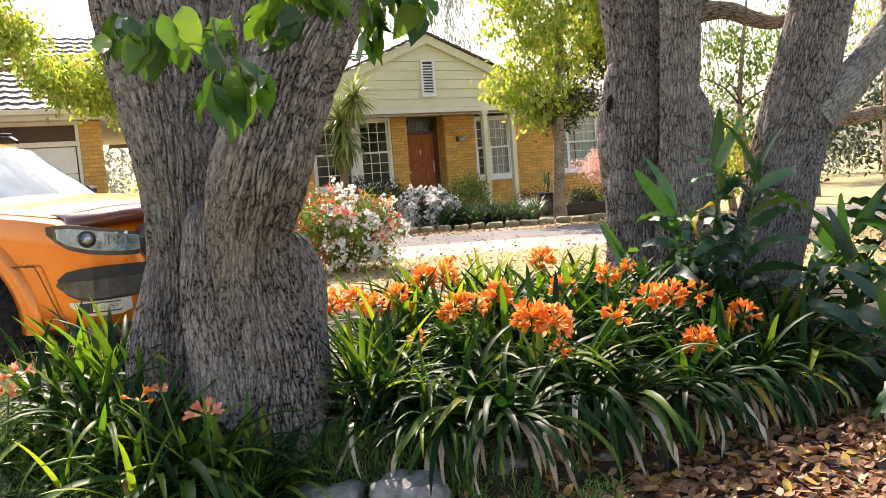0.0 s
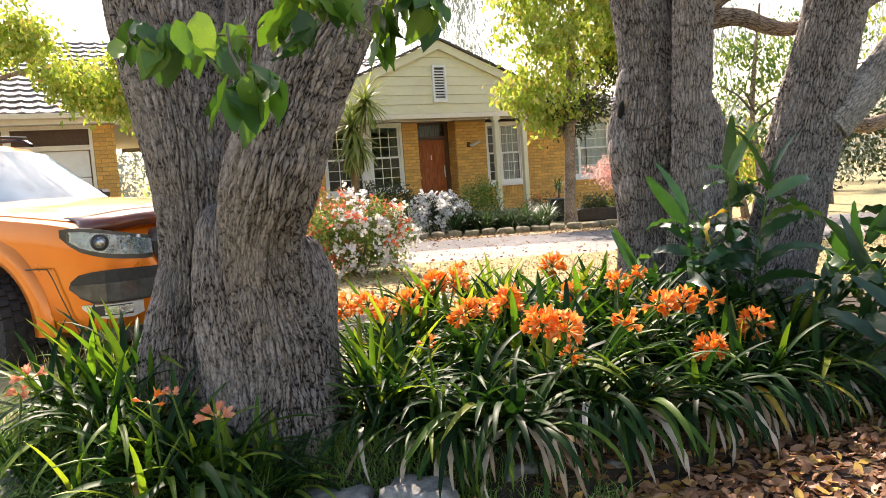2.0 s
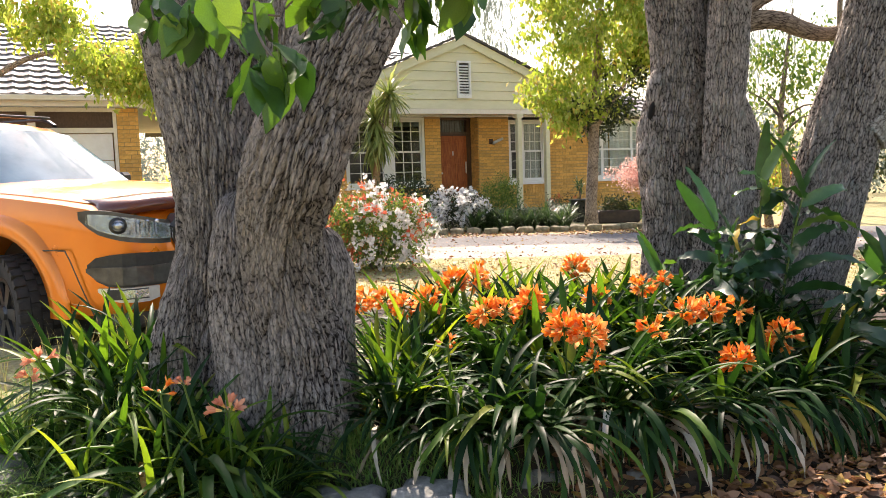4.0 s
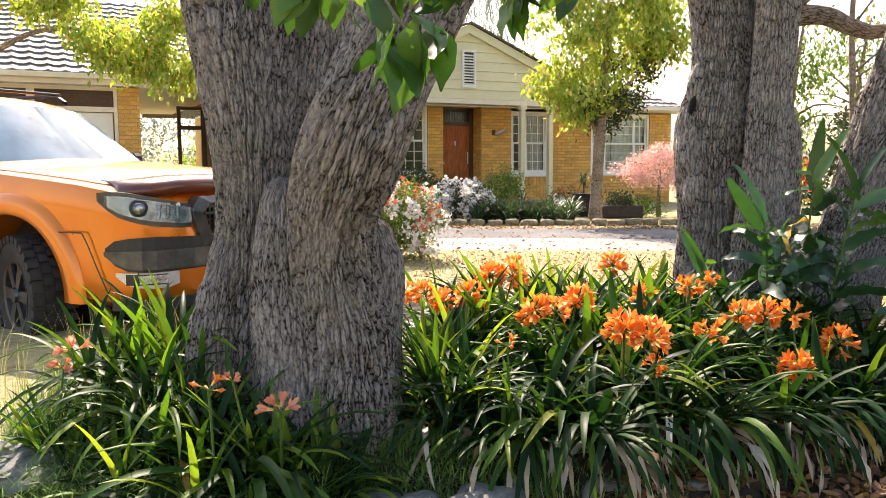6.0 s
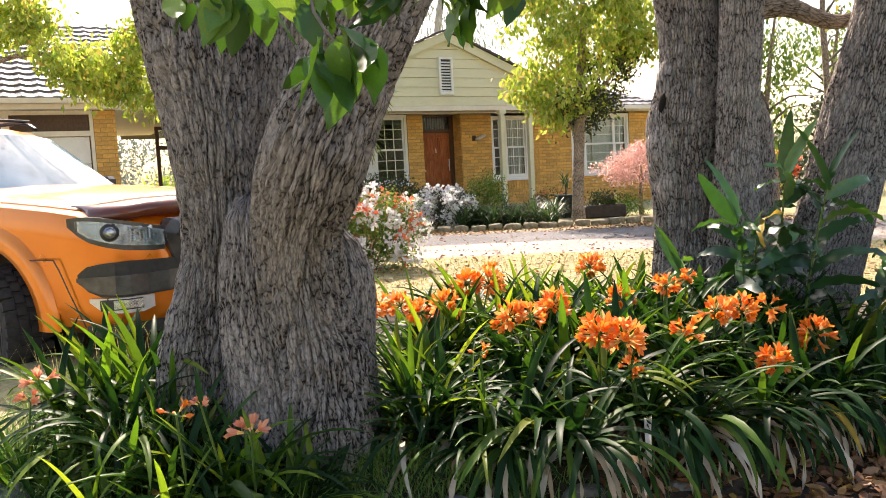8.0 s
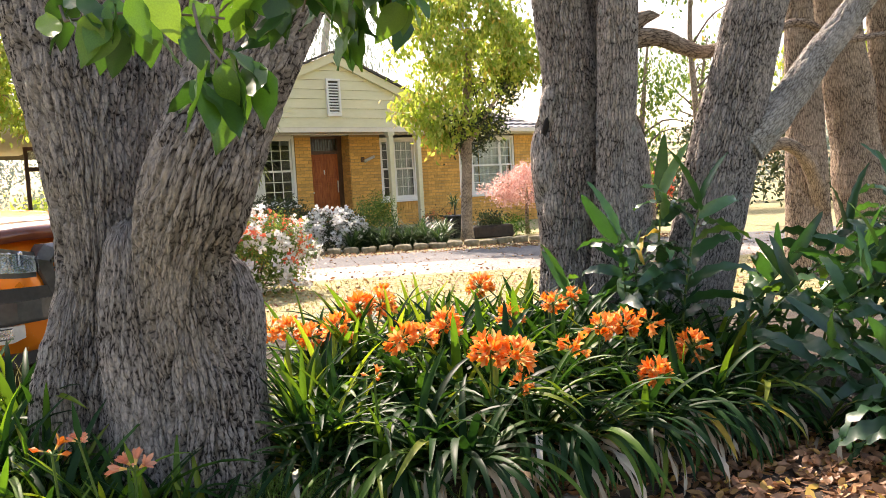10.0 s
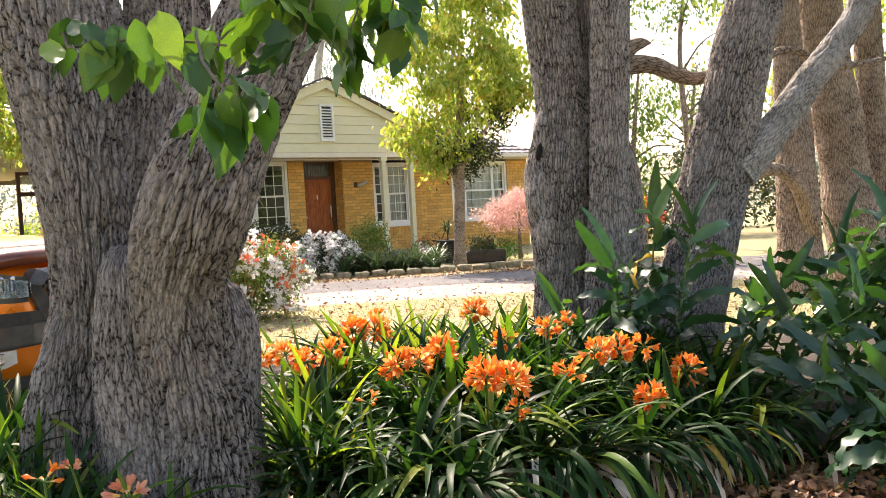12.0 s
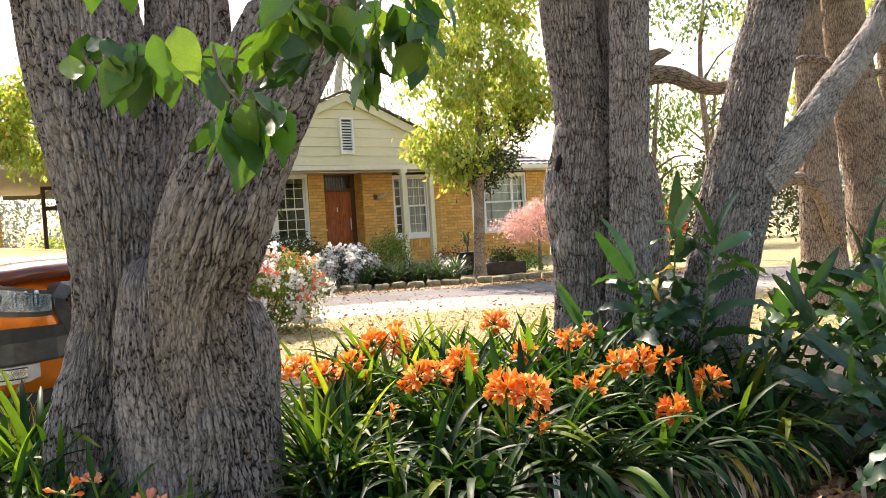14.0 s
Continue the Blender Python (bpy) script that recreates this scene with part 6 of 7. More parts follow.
for k, (x, y, h, lx, ly) in enumerate(((2.28, 3.30, 0.40, -0.22, -0.2), (2.45, 3.15, 0.36, -0.40, -0.1), (2.5, 3.3, 0.55, -0.35, -0.2), (2.62, 3.2, 0.60, -0.25, -0.15))):
    ginger(x, y, h, lx, ly, 660 + k, 0.25)
for k, (x, y) in enumerate(((2.15, 3.75), (2.35, 3.6), (2.5, 3.5), (2.0, 3.95), (2.6, 3.75))):
    sd += 1
    clivia(x, y, 0.9, 12, 8, sd)

# ---- hanging spray of leaves from the near tree ----
def camphor_leaf(curl, fold):
    V, Fc = [], []
    n_ = 8
    for k in range(n_ + 1):
        s = k / n_
        w = 0.30 * math.sin(math.pi * s ** 0.8) ** 0.9 * (1 - 0.25 * s) + 0.003
        zc = -curl * s * s
        for j in (-1, -0.5, 0, 0.5, 1):
            V.append((s, w * j, zc + abs(j) * w * fold + 0.03 * math.sin(k * 1.9 + j * 2) * abs(j) - (0.012 if j == 0 else 0)))
    for k in range(n_):
        for j in range(4):
            i = k * 5 + j
            Fc.append((i, i + 5, i + 6, i + 1))
    me = bpy.data.meshes.new("leaf")
    me.from_pydata(V, [], Fc)
    me.materials.append(CAMPHOR)
    me.polygons.foreach_set("use_smooth", [True] * len(me.polygons))
    return me


CAM = [camphor_leaf(c, f) for c, f in ((0.12, 0.12), (0.3, 0.08), (-0.1, 0.18), (0.2, 0.22))]


def spray(pts, n_leaves, size, spread, seed, near_tip=0.45):
    """A thin twig whose outer part carries hanging leaves."""
    rg = random.Random(seed)
    tw = stem("twig", [(*p, 0.0035 * (1 - 0.5 * k / len(pts))) for k, p in enumerate(pts)], TWIG, near, 8, 0.05, 0.02)
    P = [Vector(p) for p in pts]
    for k in range(n_leaves):
        s = near_tip + (1 - near_tip) * (k + rg.random()) / n_leaves
        f = s * (len(P) - 1)
        i = min(len(P) - 2, int(f))
        q = P[i].lerp(P[i + 1], f - i) + Vector((rg.gauss(0, spread), rg.gauss(0, spread), rg.gauss(0, spread * 0.6)))
        d = Vector((rg.gauss(0, 0.55), rg.gauss(0, 0.55) - 0.1, -1.0)).normalized()
        rot = d.to_track_quat("X", "Z").to_matrix().to_4x4() @ Matrix.Rotation(rg.uniform(-1.1, 1.1) + (3.14 if rg.random() < 0.3 else 0), 4, "X")
        sc = size * rg.uniform(0.7, 1.2)
        link("leaf", CAM[rg.randrange(4)], tw, Matrix.Translation(q) @ rot @ Matrix.Diagonal((sc, sc, sc, 1)))


spray([(-0.30, 2.6, 3.0), (-0.42, 2.0, 2.1), (-0.38, 1.7, 1.60), (-0.28, 1.6, 1.545), (-0.20, 1.6, 1.545), (-0.08, 1.6, 1.53)], 30, 0.088, 0.026, 1, 0.42)
spray([(-0.20, 2.5, 2.9), (-0.16, 1.9, 1.95), (-0.13, 1.6, 1.56), (-0.07, 1.5, 1.44), (-0.045, 1.49, 1.42)], 15, 0.108, 0.024, 2, 0.74)
spray([(0.10, 2.6, 2.8), (0.02, 2.1, 2.0), (-0.02, 1.85, 1.74), (-0.06, 1.8, 1.65), (-0.12, 1.78, 1.58)], 20, 0.10, 0.030, 3, 0.5)
spray([(0.10, 2.6, 2.8), (0.06, 2.1, 2.0), (0.04, 1.85, 1.75), (0.05, 1.8, 1.65), (0.03, 1.8, 1.58)], 18, 0.10, 0.030, 4, 0.5)
spray([(0.3, 2.9, 2.9), (0.2, 2.4, 2.1), (0.15, 2.25, 1.80), (0.12, 2.2, 1.70), (0.09, 2.2, 1.62)], 20, 0.115, 0.035, 5, 0.5)
spray([(0.5, 2.9, 2.9), (0.32, 2.4, 2.2), (0.26, 2.25, 1.9), (0.22, 2.2, 1.75), (0.20, 2.2, 1.66)], 20, 0.11, 0.035, 6, 0.5)
spray([(-0.6, 2.4, 2.6), (-0.5, 2.0, 2.05), (-0.40, 1.8, 1.80), (-0.33, 1.75, 1.74)], 9, 0.09, 0.03, 7, 0.5)


# ---- grass, litter and edging ----
def blades(name, boxes, height, width, mat, seed, label, lean=0.5):
    """Grass: thin tapering blades standing on the ground, in one mesh. boxes: (x0, x1, y0, y1, count)."""
    rg = np.random.default_rng(seed)
    XY = np.concatenate([np.stack([rg.uniform(a, b, n_), rg.uniform(c, d, n_)], 1) for a, b, c, d, n_ in boxes])
    n_ = len(XY)
    Z = np.array([gz(float(x), float(y)) for x, y in XY]) - 0.01
    az = rg.uniform(0, 2 * np.pi, n_)
    h = height * rg.uniform(0.5, 1.3, n_)
    d = np.stack([np.cos(az), np.sin(az)], 1)
    ln_ = (rg.uniform(0.1, 1.0, n_) * lean * h)[:, None] * d
    sdv = np.stack([-d[:, 1], d[:, 0]], 1) * width * 0.5
    V = np.empty((n_ * 5, 3))
    for k, (fx, fz, fw) in enumerate(((0, 0, 1), (0, 0, -1), (0.35, 0.6, 0.8), (0.35, 0.6, -0.8), (1.0, 0.92, 0))):
        V[k::5, :2] = XY + ln_ * fx + sdv * fw
        V[k::5, 2] = Z + h * fz
    i = np.arange(n_) * 5
    T = np.concatenate([np.stack([i, i + 1, i + 3], 1), np.stack([i, i + 3, i + 2], 1), np.stack([i + 2, i + 3, i + 4], 1)])
    me = bpy.data.meshes.new(name)
    me.vertices.add(n_ * 5), me.loops.add(len(T) * 3), me.polygons.add(len(T))
    me.vertices.foreach_set("co", V.ravel())
    me.loops.foreach_set("vertex_index", T.ravel().astype(np.int32))
    me.polygons.foreach_set("loop_start", np.arange(0, len(T) * 3, 3, dtype=np.int32))
    me.update(calc_edges=True)
    me.materials.append(mat)
    return tagged(new(name, me), label, "grass", kind="stuff")


blades("grass", [(-0.78, 0.30, 2.5, 3.1, 6500), (-1.9, -0.6, 2.45, 2.80, 3000), (0.3, 0.8, 2.6, 3.0, 500)], 0.075, 0.006, GRASS, 1, "short green grass round the foot of the tree", 1.7)
blades("grass", [(-1.95, -1.2, 3.0, 3.9, 900), (-1.85, -1.0, 2.58, 3.1, 2600), (-1.0, -0.5, 2.6, 2.9, 900)], 0.24, 0.006, GRASS, 2, "long rank grass beside the truck", 1.2)
blades("dry_grass", [(-2.3, -1.5, 2.9, 3.9, 90), (-2.2, -1.0, 3.4, 4.2, 90)], 0.42, 0.004, STRAW, 3, "dry grass stalks beside the truck", 0.5)
blades("lawn_grass", [(-3.5, 9, 6.6, 11.2, 15000)], 0.04, 0.010, STRAW, 4, "thin dry lawn grass", 0.9)


def litter(name, boxes, size, seed, label, mat=LITTER):
    """Fallen leaves lying about at all angles, in one mesh."""
    rg = np.random.default_rng(seed)
    XY = np.concatenate([np.stack([rg.uniform(a, b, n_), rg.uniform(c, d, n_)], 1) for a, b, c, d, n_ in boxes])
    n_ = len(XY)
    C = np.column_stack([XY, [gz(float(x), float(y)) for x, y in XY]])
    C[:, 2] += rg.uniform(0.004, 0.03, n_)
    az = rg.uniform(0, 2 * np.pi, n_)
    tilt, roll = rg.normal(0, 0.35, n_), rg.normal(0, 0.5, n_)
    ax = np.stack([np.cos(az) * np.cos(tilt), np.sin(az) * np.cos(tilt), np.sin(tilt)], 1)
    s0 = np.stack([-np.sin(az), np.cos(az), np.zeros(n_)], 1)
    up = np.cross(ax, s0)
    sdv = s0 * np.cos(roll)[:, None] + up * np.sin(roll)[:, None]
    up = np.cross(ax, sdv)
    L = (size * rg.uniform(0.6, 1.3, n_))[:, None]
    W = L * 0.24
    cur = rg.uniform(-0.2, 0.5, n_)[:, None]
    V = np.empty((n_ * 8, 3))
    for k, (s, w) in enumerate(((0, 0), (0.3, 0.85), (0.3, -0.85), (0.65, 0.9), (0.65, -0.9), (1, 0), (0.3, 0), (0.65, 0))):
        V[k::8] = C + ax * L * (s - 0.5) + sdv * W * w + up * L * cur * ((s - 0.5) ** 2 + 0.12 * abs(w))
    i = np.arange(n_) * 8
    Q = [(0, 6, 1), (0, 2, 6), (1, 6, 7), (1, 7, 3), (2, 4, 7), (2, 7, 6), (3, 7, 5), (7, 4, 5)]
    T = np.concatenate([np.stack([i + a, i + b, i + c], 1) for a, b, c in Q])
    me = bpy.data.meshes.new(name)
    me.vertices.add(n_ * 8), me.loops.add(len(T) * 3), me.polygons.add(len(T))
    me.vertices.foreach_set("co", V.ravel())
    me.loops.foreach_set("vertex_index", T.ravel().astype(np.int32))
    me.polygons.foreach_set("loop_start", np.arange(0, len(T) * 3, 3, dtype=np.int32))
    me.update(calc_edges=True)
    me.materials.append(mat)
    return tagged(new(name, me), label, "leaf litter", kind="stuff")


litter("leaf_litter", [(0.45, 3.4, 2.3, 3.9, 6500), (3.2, 4.6, 2.4, 4.6, 1500), (4.4, 6.5, 2.5, 6.0, 900), (0.6, 4.6, 1.9, 2.4, 700), (0.8, 5.0, 1.2, 2.0, 300), (0.1, 1.0, 2.4, 2.85, 350), (-2.2, 0.3, 2.3, 2.8, 160)], 0.062, 5, "brown and yellow fallen leaves on bare soil")
litter("lawn_litter", [(-4, 10, 6.8, 11.6, 4200), (-4, 10, 11.6, 13.4, 700), (-4, 8, 13.2, 14.8, 600), (-2, 6, 14.8, 16.2, 2600)], 0.06, 6, "fallen leaves strewn over the lawn and drive")


def stone(x, y, z, sx, sy, sz, rz, seed, mat, label, group, name="edging_stone"):
    bm = bmesh.new()
    bmesh.ops.create_cube(bm, size=1.0)
    bmesh.ops.subdivide_edges(bm, edges=bm.edges, cuts=5, use_grid_fill=True)
    for v in bm.verts:
        c = v.co
        rd = (abs(c.x * 2) ** 6 + abs(c.y * 2) ** 6 + abs(c.z * 2) ** 6) ** (1 / 6)
        c /= max(rd, 0.6)
        w = 1 + 0.22 * noise.noise((c.x * 3 + seed, c.y * 3, c.z * 3)) + 0.10 * noise.noise((c.x * 9, c.y * 9 + seed, c.z * 9))
        v.co = (c.x * sx * w, c.y * sy * w, c.z * sz * w)
    ob = part(name, bm, mat, None, "", True)
    ob.matrix_world = pose(x, y, z, RNG.uniform(-5, 5), RNG.uniform(-5, 5), rz)
    return tagged(ob, label, "stone", group)


for k, (x, y, z, sx, sy, sz, rz) in enumerate(((-0.27, 2.76, 0.02, 0.27, 0.20, 0.19, 4), (0.03, 2.78, 0.03, 0.26, 0.20, 0.20, -6), (-0.58, 2.72, 0.0, 0.24, 0.2, 0.18, 3), (-1.16, 2.66, 0.03, 0.46, 0.26, 0.24, 8), (-1.70, 2.80, 0.06, 0.42, 0.28, 0.28, -12),
                                              (0.44, 3.02, 0.0, 0.24, 0.16, 0.24, 14), (0.72, 3.16, -0.02, 0.2, 0.16, 0.16, 20), (-2.12, 3.0, 0.03, 0.34, 0.26, 0.24, -25))):
    stone(x, y, z, sx, sy, sz, rz, k * 3.7, KERBSTONE, "rough grey edging stone at the foot of the bed", "edging stones of the bed")


# ---- garden in front of the house ----
def tree(name, trunk, crown_sets, mat, label, limbs=(), group=""):
    t_ = new(name)
    tagged(t_, label, "tree", group)
    stem("trunk", trunk, mat, t_, 20, 0.15, 0.06, 0.0, seed=len(label))
    for k, l_ in enumerate(limbs):
        stem("limb", l_, mat, t_, 10, 0.15, 0.06, 0.0, seed=k)
    for cs in crown_sets:
        cloud("crown", *cs[:5], t_, **cs[5])
    return t_


tree("garden_tree", [(1.90, 17.3, -0.05, 0.17), (1.90, 17.3, 0.5, 0.125), (1.95, 17.3, 1.5, 0.115), (2.0, 17.3, 2.6, 0.10), (2.15, 17.3, 4.5, 0.06)],
     [(np.concatenate([blob((2.1, 17.3, 4.9), (1.5, 1.3, 2.8), 150, 21, 0.3), blob((1.1, 17.1, 2.85), (0.5, 0.5, 0.45), 12, 22), blob((1.7, 17.0, 2.4), (0.5, 0.4, 0.3), 8, 29), blob((3.15, 17.2, 3.9), (0.55, 0.6, 0.8), 16, 23)]), 72, 0.15, 0.14, LEAF_YG, dict(seed=24, droop=0.8, aspect=0.5)),
      (blob((2.05, 17.45, 2.35), (0.72, 0.6, 0.5), 32, 25), 70, 0.11, 0.09, LEAF_DK, dict(seed=26, droop=0.2)),
      (blob((2.7, 17.6, 3.3), (0.6, 0.5, 0.8), 22, 27), 70, 0.12, 0.09, LEAF_DK, dict(seed=28, droop=0.2))],
     BARKW, "garden tree with fresh yellow-green leaves before the house",
     [[(1.95, 17.3, 1.7, 0.05), (1.6, 17.2, 2.4, 0.035), (1.1, 17.1, 3.0, 0.015)], [(1.97, 17.3, 2.0, 0.05), (2.5, 17.3, 2.8, 0.035), (3.1, 17.2, 3.5, 0.015)]])
tree("drive_tree", [(-9.4, 13.0, -0.05, 0.16), (-9.2, 13.0, 1.5, 0.12), (-8.8, 13.0, 3.2, 0.10), (-8.2, 13, 4.6, 0.06)],
     [(np.concatenate([blob((-6.1, 13.0, 3.15), (0.85, 0.6, 0.5), 34, 31), blob((-5.5, 13.0, 2.75), (0.5, 0.4, 0.3), 12, 32), blob((-7.4, 13.0, 3.95), (1.0, 0.7, 0.35), 22, 33), blob((-8.2, 13, 4.8), (1.6, 1.2, 0.9), 30, 34), blob((-5.4, 13.1, 3.7), (0.35, 0.3, 0.3), 8, 36)]), 85, 0.13, 0.115, LEAF_YG, dict(seed=35, droop=0.8, aspect=0.5))],
     BARKW, "tree beside the drive with yellow-green young leaves", [[(-8.9, 13, 2.8, 0.06), (-7.6, 13, 3.4, 0.04), (-6.2, 13, 3.3, 0.02), (-5.4, 13, 2.9, 0.01)]]
     + [[(-8.3, 13, 4.4, 0.07), (-6.6 + 0.3 * k, 12.8 + 0.2 * k, 5.6 + 0.55 * k, 0.05), (-4.4 + 0.5 * k, 12.6 + 0.25 * k, 5.9 + 0.8 * k, 0.035), (-2.2 + 0.3 * k, 12.4 + 0.1 * k, 5.6 + 1.0 * k, 0.02), (-0.8, 12.4, 5.4 + 1.1 * k, 0.01)] for k in range(5)])
cloud("upper_crown", blob((-4.2, 12.8, 7.2), (2.8, 1.6, 1.6), 26, 37, 0.3), 40, 0.25, 0.12, LEAF_YG, bpy.data.objects["drive_tree"], droop=0.8, seed=38, aspect=0.5)


def spiky(name, centre, n_, L, W, mat, parent, seed, low=-60, high=85, bend=0.28):
    """A head of long narrow leaves, in one mesh."""
    rg = random.Random(seed)
    V, Fc = [], []
    for k in range(n_):
        az, el = rg.uniform(0, 6.283), radians(rg.uniform(low, high))
        l_ = L * rg.uniform(0.75, 1.1)
        p = Vector(centre) + Vector((rg.uniform(-0.05, 0.05), rg.uniform(-0.05, 0.05), rg.uniform(-0.12, 0.12)))
        base = len(V)
        for j in range(6):
            s = j / 5
            w = W * 0.5 * (1 - s) ** 0.7 * min(1, 0.5 + 2 * s) + 0.001
            d = Vector((math.cos(az), math.sin(az), 0))
            sv = Vector((-d.y, d.x, 0))
            V += [tuple(p + sv * w + Vector((0, 0, w * 0.4))), tuple(p - sv * w + Vector((0, 0, w * 0.4)))]
            p = p + (d * math.cos(el) + Vector((0, 0, math.sin(el)))) * l_ / 5
            el -= bend * rg.uniform(0.6, 1.2)
        for j in range(5):
            i = base + 2 * j
            Fc.append((i, i + 2, i + 3, i + 1))
    me = bpy.data.meshes.new(name)
    me.from_pydata(V, [], Fc)
    me.materials.append(mat)
    ob = new(name, me)
    if parent is not None:
        ob.parent = parent
    return ob


YUCCA = leafy("yucca_leaf", [(0.0, (0.14, 0.20, 0.04)), (0.5, (0.28, 0.34, 0.08)), (1.0, (0.46, 0.46, 0.16))], 0.4, 0.45)
LIRI = leafy("border_leaf", [(0.0, (0.03, 0.07, 0.02)), (0.6, (0.06, 0.12, 0.03)), (1.0, (0.12, 0.18, 0.05))], 0.35, 0.3)
yu = new("yucca")
tagged(yu, "tall yucca with drooping sword leaves before the window", "plant")
stem("trunk", [(-2.92, 18.3, -0.05, 0.12), (-2.9, 18.3, 0.9, 0.09), (-2.85, 18.3, 1.7, 0.08), (-2.8, 18.3, 2.5, 0.07)], surf("yucca_trunk", [(0.3, (0.20, 0.11, 0.05)), (0.7, (0.36, 0.22, 0.10))], 10, rough=0.9), yu, 14, 0.1, 0.1)
stem("branch", [(-2.84, 18.3, 1.9, 0.06), (-2.65, 18.3, 2.4, 0.055), (-2.55, 18.3, 2.9, 0.05)], BARKW, yu, 12, 0.1, 0.1)
for k, (c, n_, l_) in enumerate((((-2.52, 18.3, 3.0), 130, 0.9), ((-2.85, 18.3, 2.45), 140, 0.95), ((-2.72, 18.2, 2.1), 90, 0.85), ((-2.95, 18.3, 2.0), 70, 0.9))):
    spiky("leaf_head", c, n_, l_ * 0.85, 0.075, YUCCA, yu, 40 + k, -80, 80 if k < 2 else 10, 0.11)


def bush(name, centre, radii, n_, count, mat, label, seed, blooms=(), size=0.06, spread=0.09, category="shrub"):
    b = new(name)
    b.location = (centre[0], centre[1], 0)
    tagged(b, label, category)
    c = (0, 0, centre[2])
    for k in range(5):
        a = k * 1.3
        stem("branch", [(0.05 * math.cos(a), 0.05 * math.sin(a), -0.03, 0.015), (radii[0] * 0.3 * math.cos(a), radii[1] * 0.3 * math.sin(a), centre[2] * 0.6, 0.012), (radii[0] * 0.6 * math.cos(a), radii[1] * 0.6 * math.sin(a), centre[2] * 1.1, 0.006)], TWIG, b, 7, 0.15, 0.05)
    B = blob(c, radii, n_, seed, 0.35)
    B = B[B[:, 2] > 0.04]
    cloud("foliage", B, count, spread, size, mat, b, droop=-0.1, seed=seed + 1)
    for k, (m_, share, cnt, sz, sub) in enumerate(blooms):
        rg = np.random.default_rng(seed + 7 + k)
        S = blob(c, [r * 1.08 for r in radii], int(n_ * share), seed + 3 + k, 0.8)
        S = S[(S[:, 2] > 0.08)]
        if sub:
            S = S[np.array([sub(*p) for p in S], bool)]
        S = np.repeat(S, cnt, axis=0) + rg.normal(size=(len(S) * cnt, 3)) * 0.07
        cloud("blossom", S, 6, 0.014, sz, m_, b, droop=0.0, seed=seed + 5 + k, aspect=0.95)
    return b


bush("azalea", (-1.52, 10.4, 0.45), (0.70, 0.6, 0.52), 130, 70, LEAF_AZ, "azalea bush in full bloom with white and coral flowers", 60,
     [(WHITEP, 0.42, 7, 0.055, lambda x, y, z: x > -0.2), (REDP, 0.26, 5, 0.042, None)], 0.05)
bush("azalea", (-2.2, 10.7, 0.55), (0.75, 0.6, 0.65), 80, 60, LEAF_RUST, "azalea bush with coral flowers behind the tree", 64, [(REDP, 0.8, 6, 0.036, None), (WHITEP, 0.2, 5, 0.045, None)], 0.05)
bush("azalea", (-0.93, 16.9, 0.42), (0.66, 0.5, 0.42), 70, 60, LEAF_DK, "low azalea covered in white flowers", 70, [(WHITEP, 1.0, 9, 0.062, lambda x, y, z: z > 0.25 + 0.35 * x or x > 0.1)], 0.05)
bush("shrub", (-2.15, 17.9, 0.65), (0.95, 0.5, 0.55), 85, 60, LEAF_DK, "dark green shrub under the window", 74, (), 0.06)
bush("shrub", (-0.05, 17.7, 0.5), (0.5, 0.45, 0.55), 60, 80, LEAF_AZ, "feathery light green shrub by the porch", 78, (), 0.05)
bush("shrub", (4.4, 18.3, 0.35), (0.55, 0.5, 0.4), 45, 60, LEAF_YG, "pale green and white shrub beyond the maple", 82, [(WHITEP, 0.5, 5, 0.035, None)], 0.06)
bush("shrub", (1.35, 18.9, 0.3), (0.35, 0.4, 0.3), 25, 50, LEAF_DK, "small russet shrub at the wall", 86, [(REDP, 0.7, 4, 0.03, None)], 0.05)
bush("shrub", (3.0, 18.6, 0.2), (0.6, 0.4, 0.25), 30, 50, LEAF_G, "low green groundcover by the trough", 88, (), 0.05)
bush("shrub", (-5.6, 15.4, 0.55), (0.8, 0.6, 0.5), 45, 60, LEAF_YG, "yellow and pink flowering shrub by the breezeway", 90, [(REDP, 0.3, 4, 0.04, None)], 0.07)
for k in range(20):
    x = -0.55 + k * 0.10 + RNG.uniform(-0.05, 0.05)
    y = 16.6 + RNG.uniform(-0.3, 0.6)
    p = new("border_plant")
    p.location = (x, y, 0)
    tagged(p, "dark strappy border plant behind the stone edging", "plant", "strappy border plants")
    spiky("leaf_tuft", (0, 0, 0.03), 50, 0.66, 0.038, LIRI, p, 700 + k, 35, 85)
# stone edging of the house bed
for k in range(17):
    x = -1.9 + k * 0.34
    y = 15.75 + 0.03 * k + RNG.uniform(-0.03, 0.03) + 0.01 * (k - 8) ** 2 * 0.3
    stone(x, y, 0.05, RNG.uniform(0.24, 0.37), 0.22, RNG.uniform(0.11, 0.17), RNG.uniform(-4, 8), k * 2.3 + 50, SANDSTONE, "weathered sandstone edging block of the house bed", "edging blocks of the house bed", "edging_block")

# pots by the wall
pot = new("plant_pot")
pot.location = (1.75, 18.6, 0)
tagged(pot, "dark glazed pot with a spiky plant", "pot")
bm = bmesh.new()
prof = [(0.12, 0.0), (0.17, 0.02), (0.21, 0.25), (0.24, 0.5), (0.26, 0.52), (0.24, 0.54), (0.2, 0.5)]
rings = [[bm.verts.new((math.cos(a) * r, math.sin(a) * r, zz)) for a in (2 * math.pi * k / 20 for k in range(20))] for r, zz in prof]
for r0, r1 in zip(rings, rings[1:]):
    for k in range(20):
        bm.faces.new((r0[k], r0[(k + 1) % 20], r1[(k + 1) % 20], r1[k]))
bm.faces.new(rings[0][::-1])
